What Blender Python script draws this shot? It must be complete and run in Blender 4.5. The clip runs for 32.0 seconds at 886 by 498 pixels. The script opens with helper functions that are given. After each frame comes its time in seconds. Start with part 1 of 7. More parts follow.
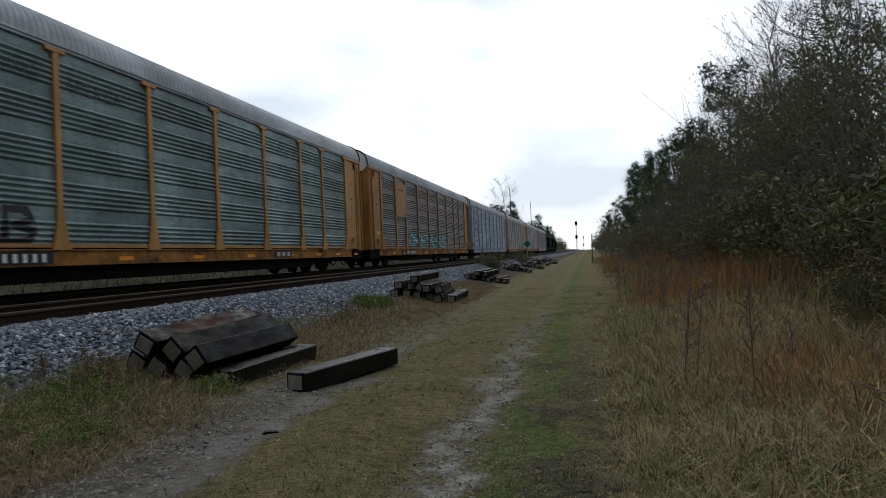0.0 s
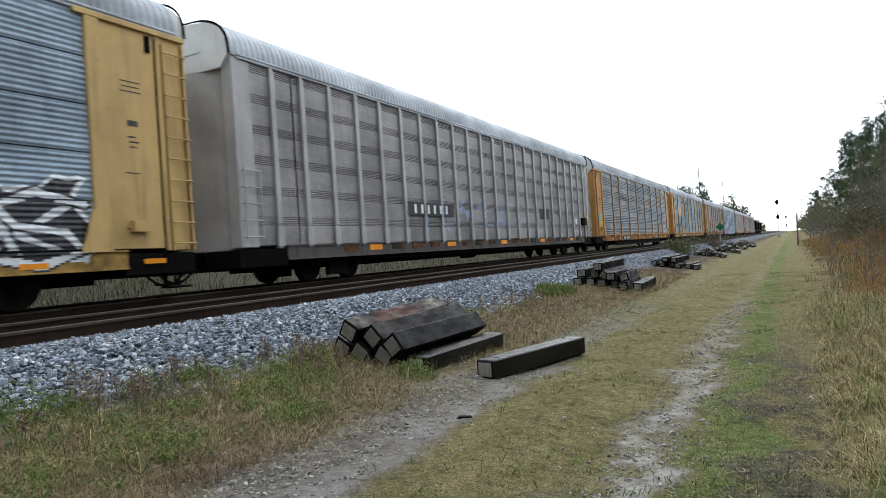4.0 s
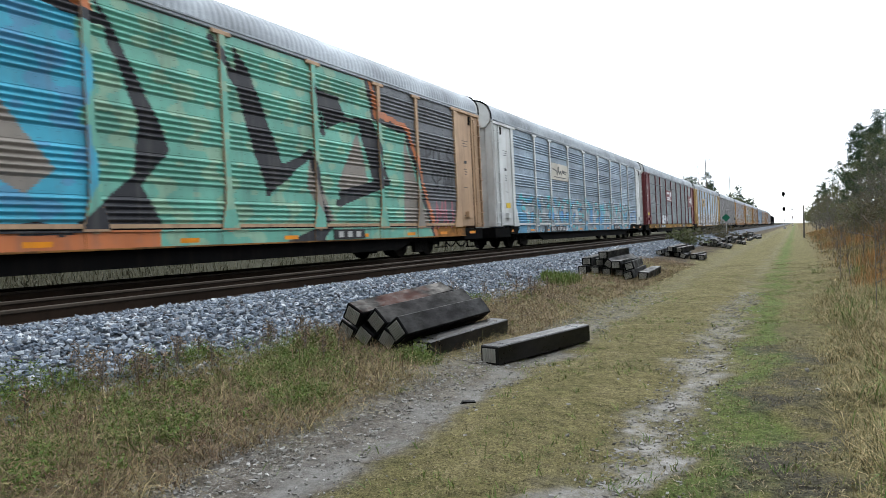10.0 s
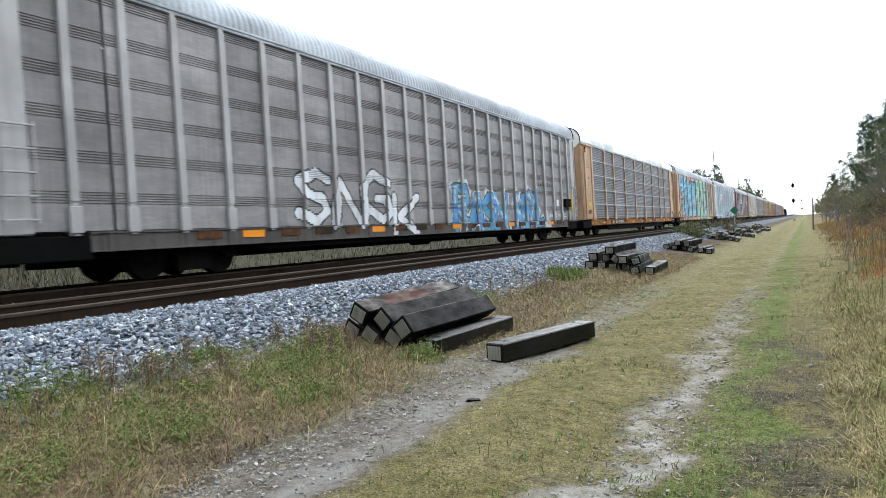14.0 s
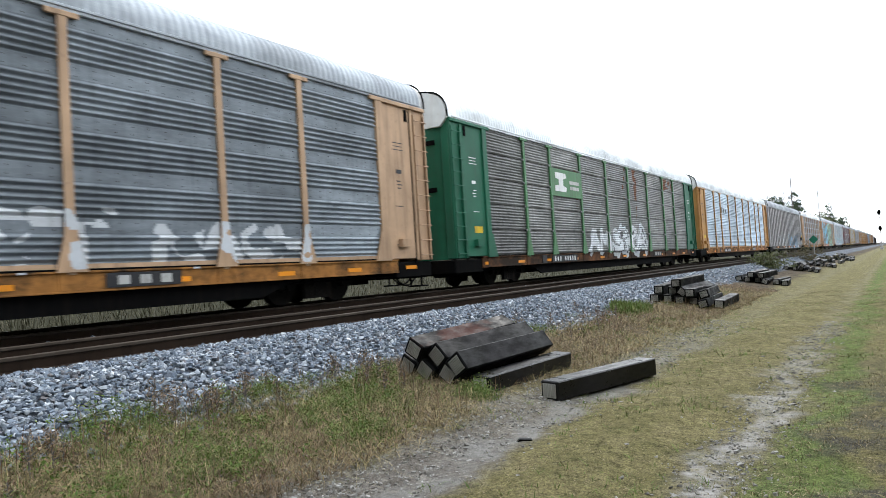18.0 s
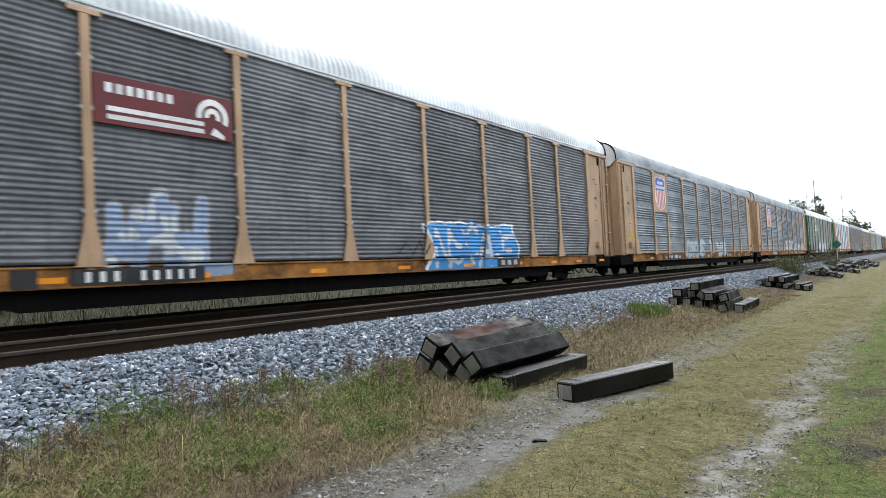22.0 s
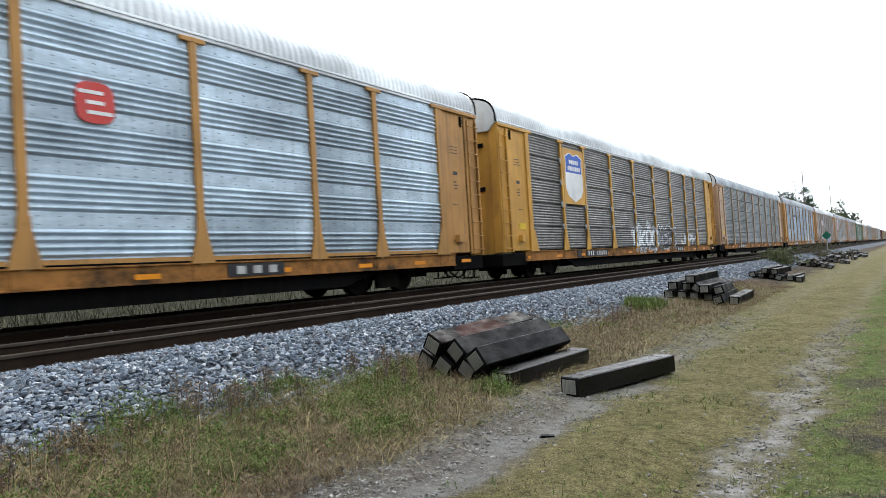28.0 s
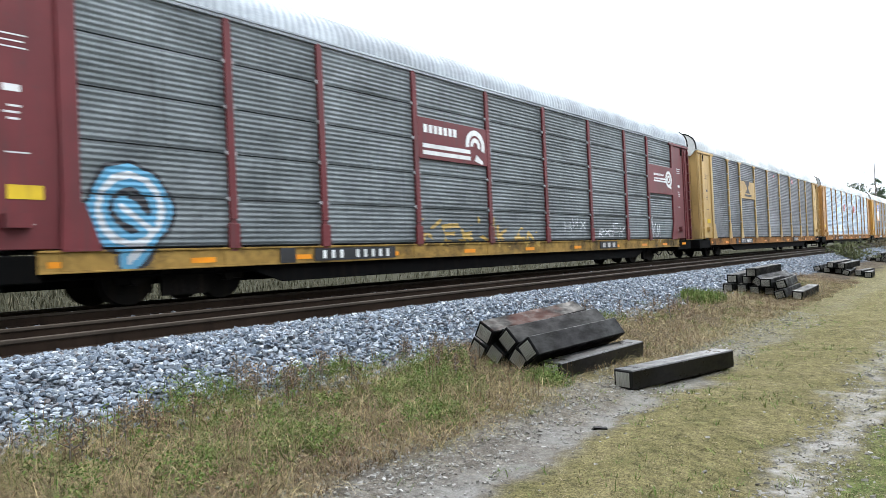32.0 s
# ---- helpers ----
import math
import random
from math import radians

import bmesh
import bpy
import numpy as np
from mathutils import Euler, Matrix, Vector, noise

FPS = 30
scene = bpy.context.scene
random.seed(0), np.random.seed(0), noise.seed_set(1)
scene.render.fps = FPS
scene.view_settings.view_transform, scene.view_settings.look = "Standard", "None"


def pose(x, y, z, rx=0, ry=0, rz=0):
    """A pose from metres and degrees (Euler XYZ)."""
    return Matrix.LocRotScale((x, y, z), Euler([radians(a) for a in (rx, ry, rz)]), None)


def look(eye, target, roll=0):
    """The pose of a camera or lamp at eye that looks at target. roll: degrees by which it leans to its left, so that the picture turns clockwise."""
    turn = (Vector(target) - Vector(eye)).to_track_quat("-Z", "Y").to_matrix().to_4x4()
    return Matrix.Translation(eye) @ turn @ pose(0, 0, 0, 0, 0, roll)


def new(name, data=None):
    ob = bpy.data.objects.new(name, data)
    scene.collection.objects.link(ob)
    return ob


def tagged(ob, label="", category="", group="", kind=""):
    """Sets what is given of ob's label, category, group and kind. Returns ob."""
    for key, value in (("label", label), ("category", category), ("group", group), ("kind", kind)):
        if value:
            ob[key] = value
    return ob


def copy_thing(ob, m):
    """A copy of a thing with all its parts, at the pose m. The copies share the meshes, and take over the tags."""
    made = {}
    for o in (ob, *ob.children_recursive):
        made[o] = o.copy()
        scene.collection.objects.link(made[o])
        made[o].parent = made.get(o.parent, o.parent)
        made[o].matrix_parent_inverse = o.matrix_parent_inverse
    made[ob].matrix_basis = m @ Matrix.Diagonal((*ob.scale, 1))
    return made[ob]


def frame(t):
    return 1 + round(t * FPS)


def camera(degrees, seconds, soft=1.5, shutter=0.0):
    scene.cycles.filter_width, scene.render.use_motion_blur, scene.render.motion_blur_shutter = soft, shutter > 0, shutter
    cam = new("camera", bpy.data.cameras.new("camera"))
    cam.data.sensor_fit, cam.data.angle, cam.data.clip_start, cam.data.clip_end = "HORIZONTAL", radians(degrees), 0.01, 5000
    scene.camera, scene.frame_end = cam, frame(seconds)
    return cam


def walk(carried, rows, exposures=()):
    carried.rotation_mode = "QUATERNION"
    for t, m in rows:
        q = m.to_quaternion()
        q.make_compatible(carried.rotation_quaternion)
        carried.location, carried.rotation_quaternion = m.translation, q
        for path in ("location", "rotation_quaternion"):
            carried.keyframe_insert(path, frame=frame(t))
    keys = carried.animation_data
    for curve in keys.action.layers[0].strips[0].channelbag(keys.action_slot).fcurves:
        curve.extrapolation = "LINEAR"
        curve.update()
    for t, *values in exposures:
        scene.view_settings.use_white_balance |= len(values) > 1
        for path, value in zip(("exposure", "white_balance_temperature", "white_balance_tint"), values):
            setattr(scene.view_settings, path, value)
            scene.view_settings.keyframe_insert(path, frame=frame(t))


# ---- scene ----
cam = camera(67.6, 32.0, soft=0.55, shutter=0.13)

PATH = [
    (0, (0.021, 0.026, 1.414), (-0.402, 1.98, 1.432), -2.3),
    (0.5, (0.021, -0.011, 1.42), (-0.55, 1.905, 1.462), -3.4),
    (1, (0.016, -0.007, 1.42), (-0.591, 1.899, 1.434), -3.4),
    (1.5, (0.008, 0.0, 1.42), (-0.629, 1.896, 1.417), -3.6),
    (2, (-0.006, 0.008, 1.42), (-0.646, 1.903, 1.419), -3.7),
    (2.5, (-0.034, 0.008, 1.419), (-0.805, 1.853, 1.426), -3.7),
    (3, (-0.029, -0.006, 1.423), (-0.934, 1.778, 1.442), -3.8),
    (3.5, (-0.018, -0.028, 1.427), (-0.954, 1.739, 1.454), -3.9),
    (5.5, (-0.025, -0.02, 1.42), (-0.913, 1.77, 1.36), -3.0),
    (6, (-0.026, -0.016, 1.413), (-0.917, 1.774, 1.361), -3.4),
    (6.5, (-0.026, -0.008, 1.41), (-0.929, 1.775, 1.345), -3.3),
    (7, (-0.043, 0.006, 1.41), (-0.941, 1.792, 1.347), -3.4),
    (7.5, (-0.046, 0.005, 1.402), (-0.975, 1.776, 1.349), -3.7),
    (8, (-0.039, 0.008, 1.399), (-0.935, 1.795, 1.359), -3.2),
    (8.5, (-0.034, 0.011, 1.401), (-0.911, 1.809, 1.388), -3.5),
    (9, (-0.044, 0.016, 1.399), (-0.895, 1.826, 1.388), -3.5),
    (9.5, (-0.052, 0.022, 1.406), (-0.923, 1.822, 1.368), -2.3),
    (10, (-0.064, 0.013, 1.406), (-1.006, 1.777, 1.378), -2.8),
    (10.5, (-0.056, -0.005, 1.412), (-1.11, 1.692, 1.325), -3.0),
    (11, (-0.05, -0.012, 1.423), (-1.11, 1.681, 1.32), -3.7),
    (11.5, (-0.04, -0.002, 1.432), (-1.093, 1.696, 1.34), -4.0),
    (12, (-0.044, -0.005, 1.437), (-1.136, 1.667, 1.326), -4.2),
    (12.5, (-0.044, -0.012, 1.444), (-1.141, 1.657, 1.335), -4.0),
    (13, (-0.036, -0.015, 1.45), (-1.11, 1.671, 1.401), -4.6),
    (13.5, (-0.032, -0.021, 1.447), (-1.039, 1.707, 1.406), -3.8),
    (15.5, (0.135, 0.016, 1.466), (-0.783, 1.792, 1.435), -3.3),
    (16, (0.157, 0.014, 1.471), (-0.776, 1.782, 1.469), -3.2),
    (16.5, (0.159, 0.01, 1.475), (-0.886, 1.715, 1.517), -3.4),
    (17, (0.137, 0.03, 1.481), (-0.94, 1.715, 1.485), -3.3),
    (17.5, (0.125, 0.03, 1.488), (-0.966, 1.705, 1.529), -3.1),
    (18, (0.132, 0.021, 1.496), (-0.994, 1.672, 1.56), -3.6),
    (18.5, (0.14, 0.022, 1.5), (-0.991, 1.67, 1.566), -3.9),
    (19, (0.144, 0.03, 1.497), (-0.974, 1.687, 1.56), -3.5),
    (19.5, (0.142, 0.028, 1.492), (-0.982, 1.681, 1.575), -3.1),
    (20, (0.146, 0.019, 1.487), (-0.995, 1.659, 1.595), -3.1),
    (20.5, (0.145, 0.022, 1.488), (-0.998, 1.66, 1.581), -3.2),
    (21, (0.14, 0.023, 1.489), (-1.007, 1.659, 1.58), -3.1),
    (21.5, (0.136, 0.024, 1.492), (-1.017, 1.657, 1.561), -3.1),
    (22, (0.136, 0.02, 1.49), (-1.033, 1.641, 1.557), -2.8),
    (22.5, (0.137, 0.019, 1.487), (-1.03, 1.642, 1.539), -2.4),
    (23, (0.136, 0.027, 1.484), (-1.017, 1.659, 1.549), -2.5),
    (23.5, (0.138, 0.023, 1.486), (-1.039, 1.639, 1.552), -2.3),
    (24, (0.143, 0.01, 1.488), (-1.067, 1.601, 1.554), -2.2),
    (24.5, (0.14, 0.005, 1.488), (-1.078, 1.591, 1.543), -2.4),
    (26.5, (0.017, -0.016, 1.502), (-1.141, 1.614, 1.539), -2.4),
    (27, (0.006, -0.017, 1.505), (-1.112, 1.641, 1.563), -2.2),
    (27.5, (0.015, -0.023, 1.505), (-1.133, 1.612, 1.582), -3.0),
    (28, (0.023, -0.029, 1.505), (-1.125, 1.607, 1.557), -3.5),
    (28.5, (0.02, -0.034, 1.504), (-1.138, 1.597, 1.531), -2.9),
    (29, (0.015, -0.035, 1.504), (-1.151, 1.589, 1.52), -2.7),
    (29.5, (0.011, -0.045, 1.504), (-1.178, 1.563, 1.535), -2.5),
    (30, (0.013, -0.048, 1.508), (-1.219, 1.525, 1.582), -2.9),
    (30.5, (0.013, -0.048, 1.511), (-1.258, 1.494, 1.592), -2.9),
    (31, (0.01, -0.048, 1.508), (-1.272, 1.487, 1.543), -2.9),
    (31.5, (0.004, -0.042, 1.512), (-1.274, 1.497, 1.538), -2.6),
    (32, (0.007, -0.047, 1.512), (-1.266, 1.494, 1.535), -2.5),
]
EXPOSURES = [(0, -0.95), (1.0, -0.88), (2.0, -0.18), (3.0, 0.29), (6, 0.75), (7, 0.92), (8, 1.07), (9, 0.63), (10, 0.62), (11, 1.12), (12, 1.24), (13, 1.36), (14.5, 0.82), (16, 0.57), (18, 0.87), (19, 0.95), (21, 0.79), (23, 0.82), (24, 0.79), (27, 0.95), (28, 0.65), (29, 0.63), (31, 1.07), (32, 1.25)]
walk(cam, [(t, look(eye, target, roll)) for t, eye, target, roll in PATH], EXPOSURES)

# ---- world and sun ----
SUN_EL, SUN_AZ = radians(36), radians(352)
world = bpy.data.worlds.new("overcast_sky")
scene.world = world
world.use_nodes = True
wn, wl = world.node_tree.nodes, world.node_tree.links
wn.clear()
w_out = wn.new("ShaderNodeOutputWorld")
w_bg = wn.new("ShaderNodeBackground")
w_sky = wn.new("ShaderNodeTexSky")
w_sky.sky_type, w_sky.sun_disc, w_sky.sun_elevation, w_sky.sun_rotation = "NISHITA", False, SUN_EL, SUN_AZ
w_co = wn.new("ShaderNodeTexCoord")
w_map = wn.new("ShaderNodeMapping")
w_map.inputs["Scale"].default_value = (1, 1, 2.6)
w_noise = wn.new("ShaderNodeTexNoise")
w_noise.inputs["Scale"].default_value, w_noise.inputs["Detail"].default_value = 2.6, 6
w_ramp = wn.new("ShaderNodeValToRGB")
w_ramp.color_ramp.elements[0].position, w_ramp.color_ramp.elements[0].color = 0.38, (0.60, 0.67, 0.76, 1)
w_ramp.color_ramp.elements[1].position, w_ramp.color_ramp.elements[1].color = 0.53, (0.90, 0.965, 1.03, 1)
w_gain = wn.new("ShaderNodeMix")
w_gain.data_type, w_gain.blend_type = "RGBA", "MIX"
w_gain.inputs[0].default_value = 0.93
w_dim = wn.new("ShaderNodeVectorMath")
w_dim.operation = "SCALE"
w_dim.inputs["Scale"].default_value = 0.09
wl.new(w_co.outputs["Generated"], w_map.inputs["Vector"])
wl.new(w_map.outputs["Vector"], w_noise.inputs["Vector"])
wl.new(w_noise.outputs["Fac"], w_ramp.inputs["Fac"])
wl.new(w_sky.outputs["Color"], w_dim.inputs[0])
wl.new(w_dim.outputs["Vector"], w_gain.inputs[6])
wl.new(w_ramp.outputs["Color"], w_gain.inputs[7])
# the cloud is brightest round the hidden sun and dullest opposite to it
w_dot = wn.new("ShaderNodeVectorMath")
w_dot.operation = "DOT_PRODUCT"
wl.new(w_co.outputs["Generated"], w_dot.inputs[0])
w_dot.inputs[1].default_value = (math.cos(SUN_EL) * math.sin(SUN_AZ), math.cos(SUN_EL) * math.cos(SUN_AZ), math.sin(SUN_EL))
w_near = wn.new("ShaderNodeMapRange")
wl.new(w_dot.outputs["Value"], w_near.inputs["Value"])
for w_key, w_val in (("From Min", -0.7), ("From Max", 1.0), ("To Min", 0.8), ("To Max", 2.5)):
    w_near.inputs[w_key].default_value = w_val
wl.new(w_near.outputs["Result"], w_bg.inputs["Strength"])
wl.new(w_gain.outputs[2], w_bg.inputs["Color"])
wl.new(w_bg.outputs["Background"], w_out.inputs["Surface"])
sun_data = bpy.data.lights.new("sun", "SUN")
sun_data.energy, sun_data.angle, sun_data.color = 0.9, radians(14), (1.0, 0.96, 0.9)
sun = new("sun", sun_data)
sun.matrix_world = look((0, 0, 60), (-30 * math.sin(SUN_AZ) * 1.0, -30 * math.cos(SUN_AZ), 60 - 30 * math.tan(SUN_EL)))


# ---- materials ----
def material(name, rough=0.8, metal=0.0):
    m = bpy.data.materials.new(name)
    m.use_nodes = True
    b = m.node_tree.nodes["Principled BSDF"]
    b.inputs["Roughness"].default_value, b.inputs["Metallic"].default_value = rough, metal
    b.inputs["Specular IOR Level"].default_value = 0.3
    return m, m.node_tree.nodes, m.node_tree.links, b


def noise_node(n, l, scale, detail=5, coord="Object", stretch=(1, 1, 1), rough=0.55, own=False):
    """Noise over a surface; own: every object takes a stretch of it for itself."""
    co, mp, tx = n.new("ShaderNodeTexCoord"), n.new("ShaderNodeMapping"), n.new("ShaderNodeTexNoise")
    if own:
        info, far = n.new("ShaderNodeObjectInfo"), n.new("ShaderNodeMath")
        far.operation = "MULTIPLY"
        far.inputs[1].default_value = 90.0
        l.new(info.outputs["Random"], far.inputs[0])
        l.new(far.outputs[0], mp.inputs["Location"])
    mp.inputs["Scale"].default_value = stretch
    tx.inputs["Scale"].default_value, tx.inputs["Detail"].default_value, tx.inputs["Roughness"].default_value = scale, detail, rough
    l.new(co.outputs[coord], mp.inputs["Vector"])
    l.new(mp.outputs["Vector"], tx.inputs["Vector"])
    return tx.outputs["Fac"]


def ramp_node(n, l, fac, stops):
    r = n.new("ShaderNodeValToRGB")
    els = r.color_ramp.elements
    while len(els) < len(stops):
        els.new(0.5)
    for e, (p, c) in zip(els, stops):
        e.position, e.color = p, (*c, 1)
    l.new(fac, r.inputs["Fac"])
    return r.outputs["Color"]


def mix_node(n, l, fac, a, b, mode="MIX"):
    m = n.new("ShaderNodeMix")
    m.data_type, m.blend_type = "RGBA", mode
    for k, v in ((0, fac), (6, a), (7, b)):
        if isinstance(v, (int, float)):
            m.inputs[k].default_value = v
        elif isinstance(v, tuple):
            m.inputs[k].default_value = (*v, 1)
        else:
            l.new(v, m.inputs[k])
    return m.outputs[2]


def bump_node(n, l, b, height, strength, distance=0.01):
    k = n.new("ShaderNodeBump")
    k.inputs["Strength"].default_value, k.inputs["Distance"].default_value = strength, distance
    l.new(height, k.inputs["Height"])
    l.new(k.outputs["Normal"], b.inputs["Normal"])


def grey(v):
    return (v, v, v)


def painted(name, colour, dirt=(0.07, 0.055, 0.045), amount=0.5, rough=0.6, metal=0.0, streak=1.0, spec=0.3):
    """Weathered paint: broad fade, dark streaks running down, fine grain."""
    m, n, l, b = material(name, rough, metal)
    b.inputs["Specular IOR Level"].default_value = spec
    fade = ramp_node(n, l, noise_node(n, l, 0.9, 4, own=True), [(0.3, grey(0.72)), (0.7, grey(1.1))])
    base = mix_node(n, l, 1.0, colour, fade, "MULTIPLY")
    runs = ramp_node(n, l, noise_node(n, l, 2.2, 6, stretch=(1, 3.0 * streak, 0.22), own=True), [(0.5, grey(0)), (0.72, grey(amount))])
    base = mix_node(n, l, runs, base, dirt)
    specks = ramp_node(n, l, noise_node(n, l, 9, 5, own=True), [(0.6, grey(0)), (0.75, grey(amount * 0.7))])
    base = mix_node(n, l, specks, base, dirt)
    l.new(base, b.inputs["Base Color"])
    bump_node(n, l, b, noise_node(n, l, 40, 3), 0.15, 0.004)
    return m


def galvanised(name, light, dark, rough=0.46, metal=0.6):
    """Weathered sheet: zinc bloom, thin grime runs, long stains along the ribs."""
    m, n, l, b = material(name, rough, metal)
    base = ramp_node(n, l, noise_node(n, l, 2.4, 7, stretch=(1, 0.35, 1.2), rough=0.65, own=True), [(0.3, dark), (0.7, light)])
    runs = ramp_node(n, l, noise_node(n, l, 3.2, 7, stretch=(1, 6.0, 0.12), own=True), [(0.52, grey(0)), (0.78, grey(0.5))])
    base = mix_node(n, l, runs, base, tuple(0.42 * c for c in dark))
    bloom = ramp_node(n, l, noise_node(n, l, 9.0, 6, stretch=(1, 0.4, 2.2), rough=0.7, own=True), [(0.5, grey(0)), (0.75, grey(0.45))])
    base = mix_node(n, l, bloom, base, tuple(min(1, 1.3 * c) for c in light))
    broad = ramp_node(n, l, noise_node(n, l, 0.45, 5, stretch=(1, 0.8, 1.0), rough=0.6, own=True), [(0.36, grey(0.66)), (0.64, grey(1.16))])
    base = mix_node(n, l, 1.0, base, broad, "MULTIPLY")
    tone = n.new("ShaderNodeObjectInfo")
    base = mix_node(n, l, 1.0, base, ramp_node(n, l, tone.outputs["Random"], [(0.0, grey(0.86)), (1.0, grey(1.12))]), "MULTIPLY")
    l.new(base, b.inputs["Base Color"])
    rr = ramp_node(n, l, noise_node(n, l, 6, 4), [(0.3, grey(rough - 0.1)), (0.7, grey(rough + 0.15))])
    l.new(rr, b.inputs["Roughness"])
    return m


def grimy(name, colour, grime, share, rough=0.8):
    """Caked sill paint: oily black dirt with the paint showing through in patches."""
    m, n, l, b = material(name, rough)
    b.inputs["Specular IOR Level"].default_value = 0.12
    fade = ramp_node(n, l, noise_node(n, l, 5, 6, own=True), [(0.3, grey(0.7)), (0.7, grey(1.15))])
    base = mix_node(n, l, 1.0, colour, fade, "MULTIPLY")
    caked = ramp_node(n, l, noise_node(n, l, 0.75, 8, stretch=(1, 1, 1.6), rough=0.72, own=True), [(share - 0.08, grey(0.96)), (share + 0.1, grey(0.12))])
    base = mix_node(n, l, caked, base, grime)
    l.new(base, b.inputs["Base Color"])
    bump_node(n, l, b, noise_node(n, l, 25, 5), 0.25, 0.006)
    return m


def island(name, colours, rough=0.9, grain=0.0, grain_scale=30, spec=0.2):
    """Many loose pieces in one mesh: a colour of its own for each piece."""
    m, n, l, b = material(name, rough)
    b.inputs["Specular IOR Level"].default_value = spec
    geo = n.new("ShaderNodeNewGeometry")
    step = 1.0 / max(1, len(colours) - 1)
    base = ramp_node(n, l, geo.outputs["Random Per Island"], [(k * step, c) for k, c in enumerate(colours)])
    if grain:
        g = ramp_node(n, l, noise_node(n, l, grain_scale, 4), [(0.3, grey(1 - grain)), (0.7, grey(1 + grain))])
        base = mix_node(n, l, 1.0, base, g, "MULTIPLY")
    l.new(base, b.inputs["Base Color"])
    return m


YELLOW = painted("yellow_paint", (0.41, 0.208, 0.058), (0.11, 0.065, 0.036), 0.5)
TAN = painted("faded_yellow_paint", (0.44, 0.285, 0.172), (0.13, 0.08, 0.052), 0.5)
CREAM = painted("pale_yellow_paint", (0.45, 0.295, 0.11), (0.12, 0.075, 0.045), 0.4)
OCHRE = painted("brown_yellow_paint", (0.33, 0.155, 0.04), (0.08, 0.05, 0.03), 0.6)
RED = painted("oxide_red_paint", (0.13, 0.022, 0.025), (0.05, 0.03, 0.03), 0.5)
GREEN = painted("green_paint", (0.01, 0.105, 0.055), (0.04, 0.05, 0.04), 0.3)
GREEN_DULL = painted("faded_green_paint", (0.075, 0.19, 0.085), (0.07, 0.07, 0.05), 0.5)
WHITE = painted("white_paint", (0.56, 0.57, 0.56), (0.28, 0.2, 0.14), 0.35)
GREYP = painted("grey_paint", (0.34, 0.33, 0.325), (0.18, 0.16, 0.15), 0.35, 0.5)
BLUEG = painted("dull_blue_paint", (0.2, 0.24, 0.30), (0.10, 0.09, 0.08), 0.4)
ZINC = galvanised("weathered_galvanised_sheet", (0.265, 0.298, 0.325), (0.14, 0.158, 0.176), 0.6, 0.25)
ZINC_GREEN = galvanised("greenish_galvanised_sheet", (0.255, 0.335, 0.335), (0.13, 0.182, 0.178), 0.58, 0.3)
ZINC_SLATE = galvanised("slate_grey_sheet", (0.18, 0.199, 0.206), (0.093, 0.105, 0.108), 0.58, 0.25)
ZINC_DARK = galvanised("dark_weathered_sheet", (0.165, 0.172, 0.183), (0.085, 0.088, 0.096), 0.58, 0.2)
ZINC_BROWN = galvanised("brown_weathered_sheet", (0.165, 0.155, 0.142), (0.078, 0.073, 0.067), 0.5, 0.35)
ZINC_TAUPE = galvanised("taupe_weathered_sheet", (0.225, 0.222, 0.212), (0.09, 0.09, 0.082), 0.55, 0.3)
ZINC_BRIGHT = galvanised("bright_galvanised_sheet", (0.54, 0.64, 0.715), (0.32, 0.39, 0.45), 0.5, 0.4)
ZINC_BLUE = galvanised("pale_blue_grey_sheet", (0.32, 0.397, 0.47), (0.178, 0.228, 0.277), 0.58, 0.28)
ZINC_MAUVE = galvanised("mauve_grey_sheet", (0.265, 0.25, 0.25), (0.195, 0.182, 0.182), 0.55, 0.2)
ROOFM = galvanised("weathered_roof_sheet", (0.36, 0.385, 0.41), (0.29, 0.315, 0.34), 0.7, 0.1)
ROOF_PALE = galvanised("pale_roof_sheet", (0.70, 0.72, 0.73), (0.60, 0.63, 0.65), 0.7, 0.1)
SILL_DARK = painted("grimy_brown_sill", (0.075, 0.066, 0.06), (0.025, 0.02, 0.016), 0.7, 0.8)
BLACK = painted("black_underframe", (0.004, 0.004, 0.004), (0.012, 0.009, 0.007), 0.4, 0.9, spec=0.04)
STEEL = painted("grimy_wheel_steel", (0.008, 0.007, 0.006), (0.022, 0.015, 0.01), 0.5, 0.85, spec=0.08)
DARKBAR = painted("black_lettering_panel", (0.02, 0.02, 0.022), (0.08, 0.07, 0.06), 0.3)
WLET = painted("white_lettering", (0.72, 0.72, 0.71), (0.3, 0.27, 0.24), 0.35)
DULL = painted("grimy_white_lettering", (0.44, 0.43, 0.41), (0.1, 0.09, 0.08), 0.6)
BLET = painted("black_lettering", (0.03, 0.03, 0.035), (0.12, 0.11, 0.1), 0.4)
REFLECT = painted("orange_reflective_tape", (0.75, 0.26, 0.01), (0.3, 0.15, 0.05), 0.2, 0.4)
LOGO_BLUE = painted("logo_blue", (0.03, 0.10, 0.42), (0.1, 0.1, 0.15), 0.3)
LOGO_RED = painted("logo_red", (0.55, 0.06, 0.05), (0.2, 0.1, 0.1), 0.3)
SILL = grimy("dirty_yellow_sill", (0.34, 0.15, 0.04), (0.035, 0.024, 0.015), 0.45)
SILL_RUST = grimy("rusted_sill", (0.15, 0.062, 0.025), (0.018, 0.013, 0.009), 0.52)
SILL_PALE = grimy("dirty_cream_sill", (0.33, 0.2, 0.055), (0.04, 0.03, 0.018), 0.44)
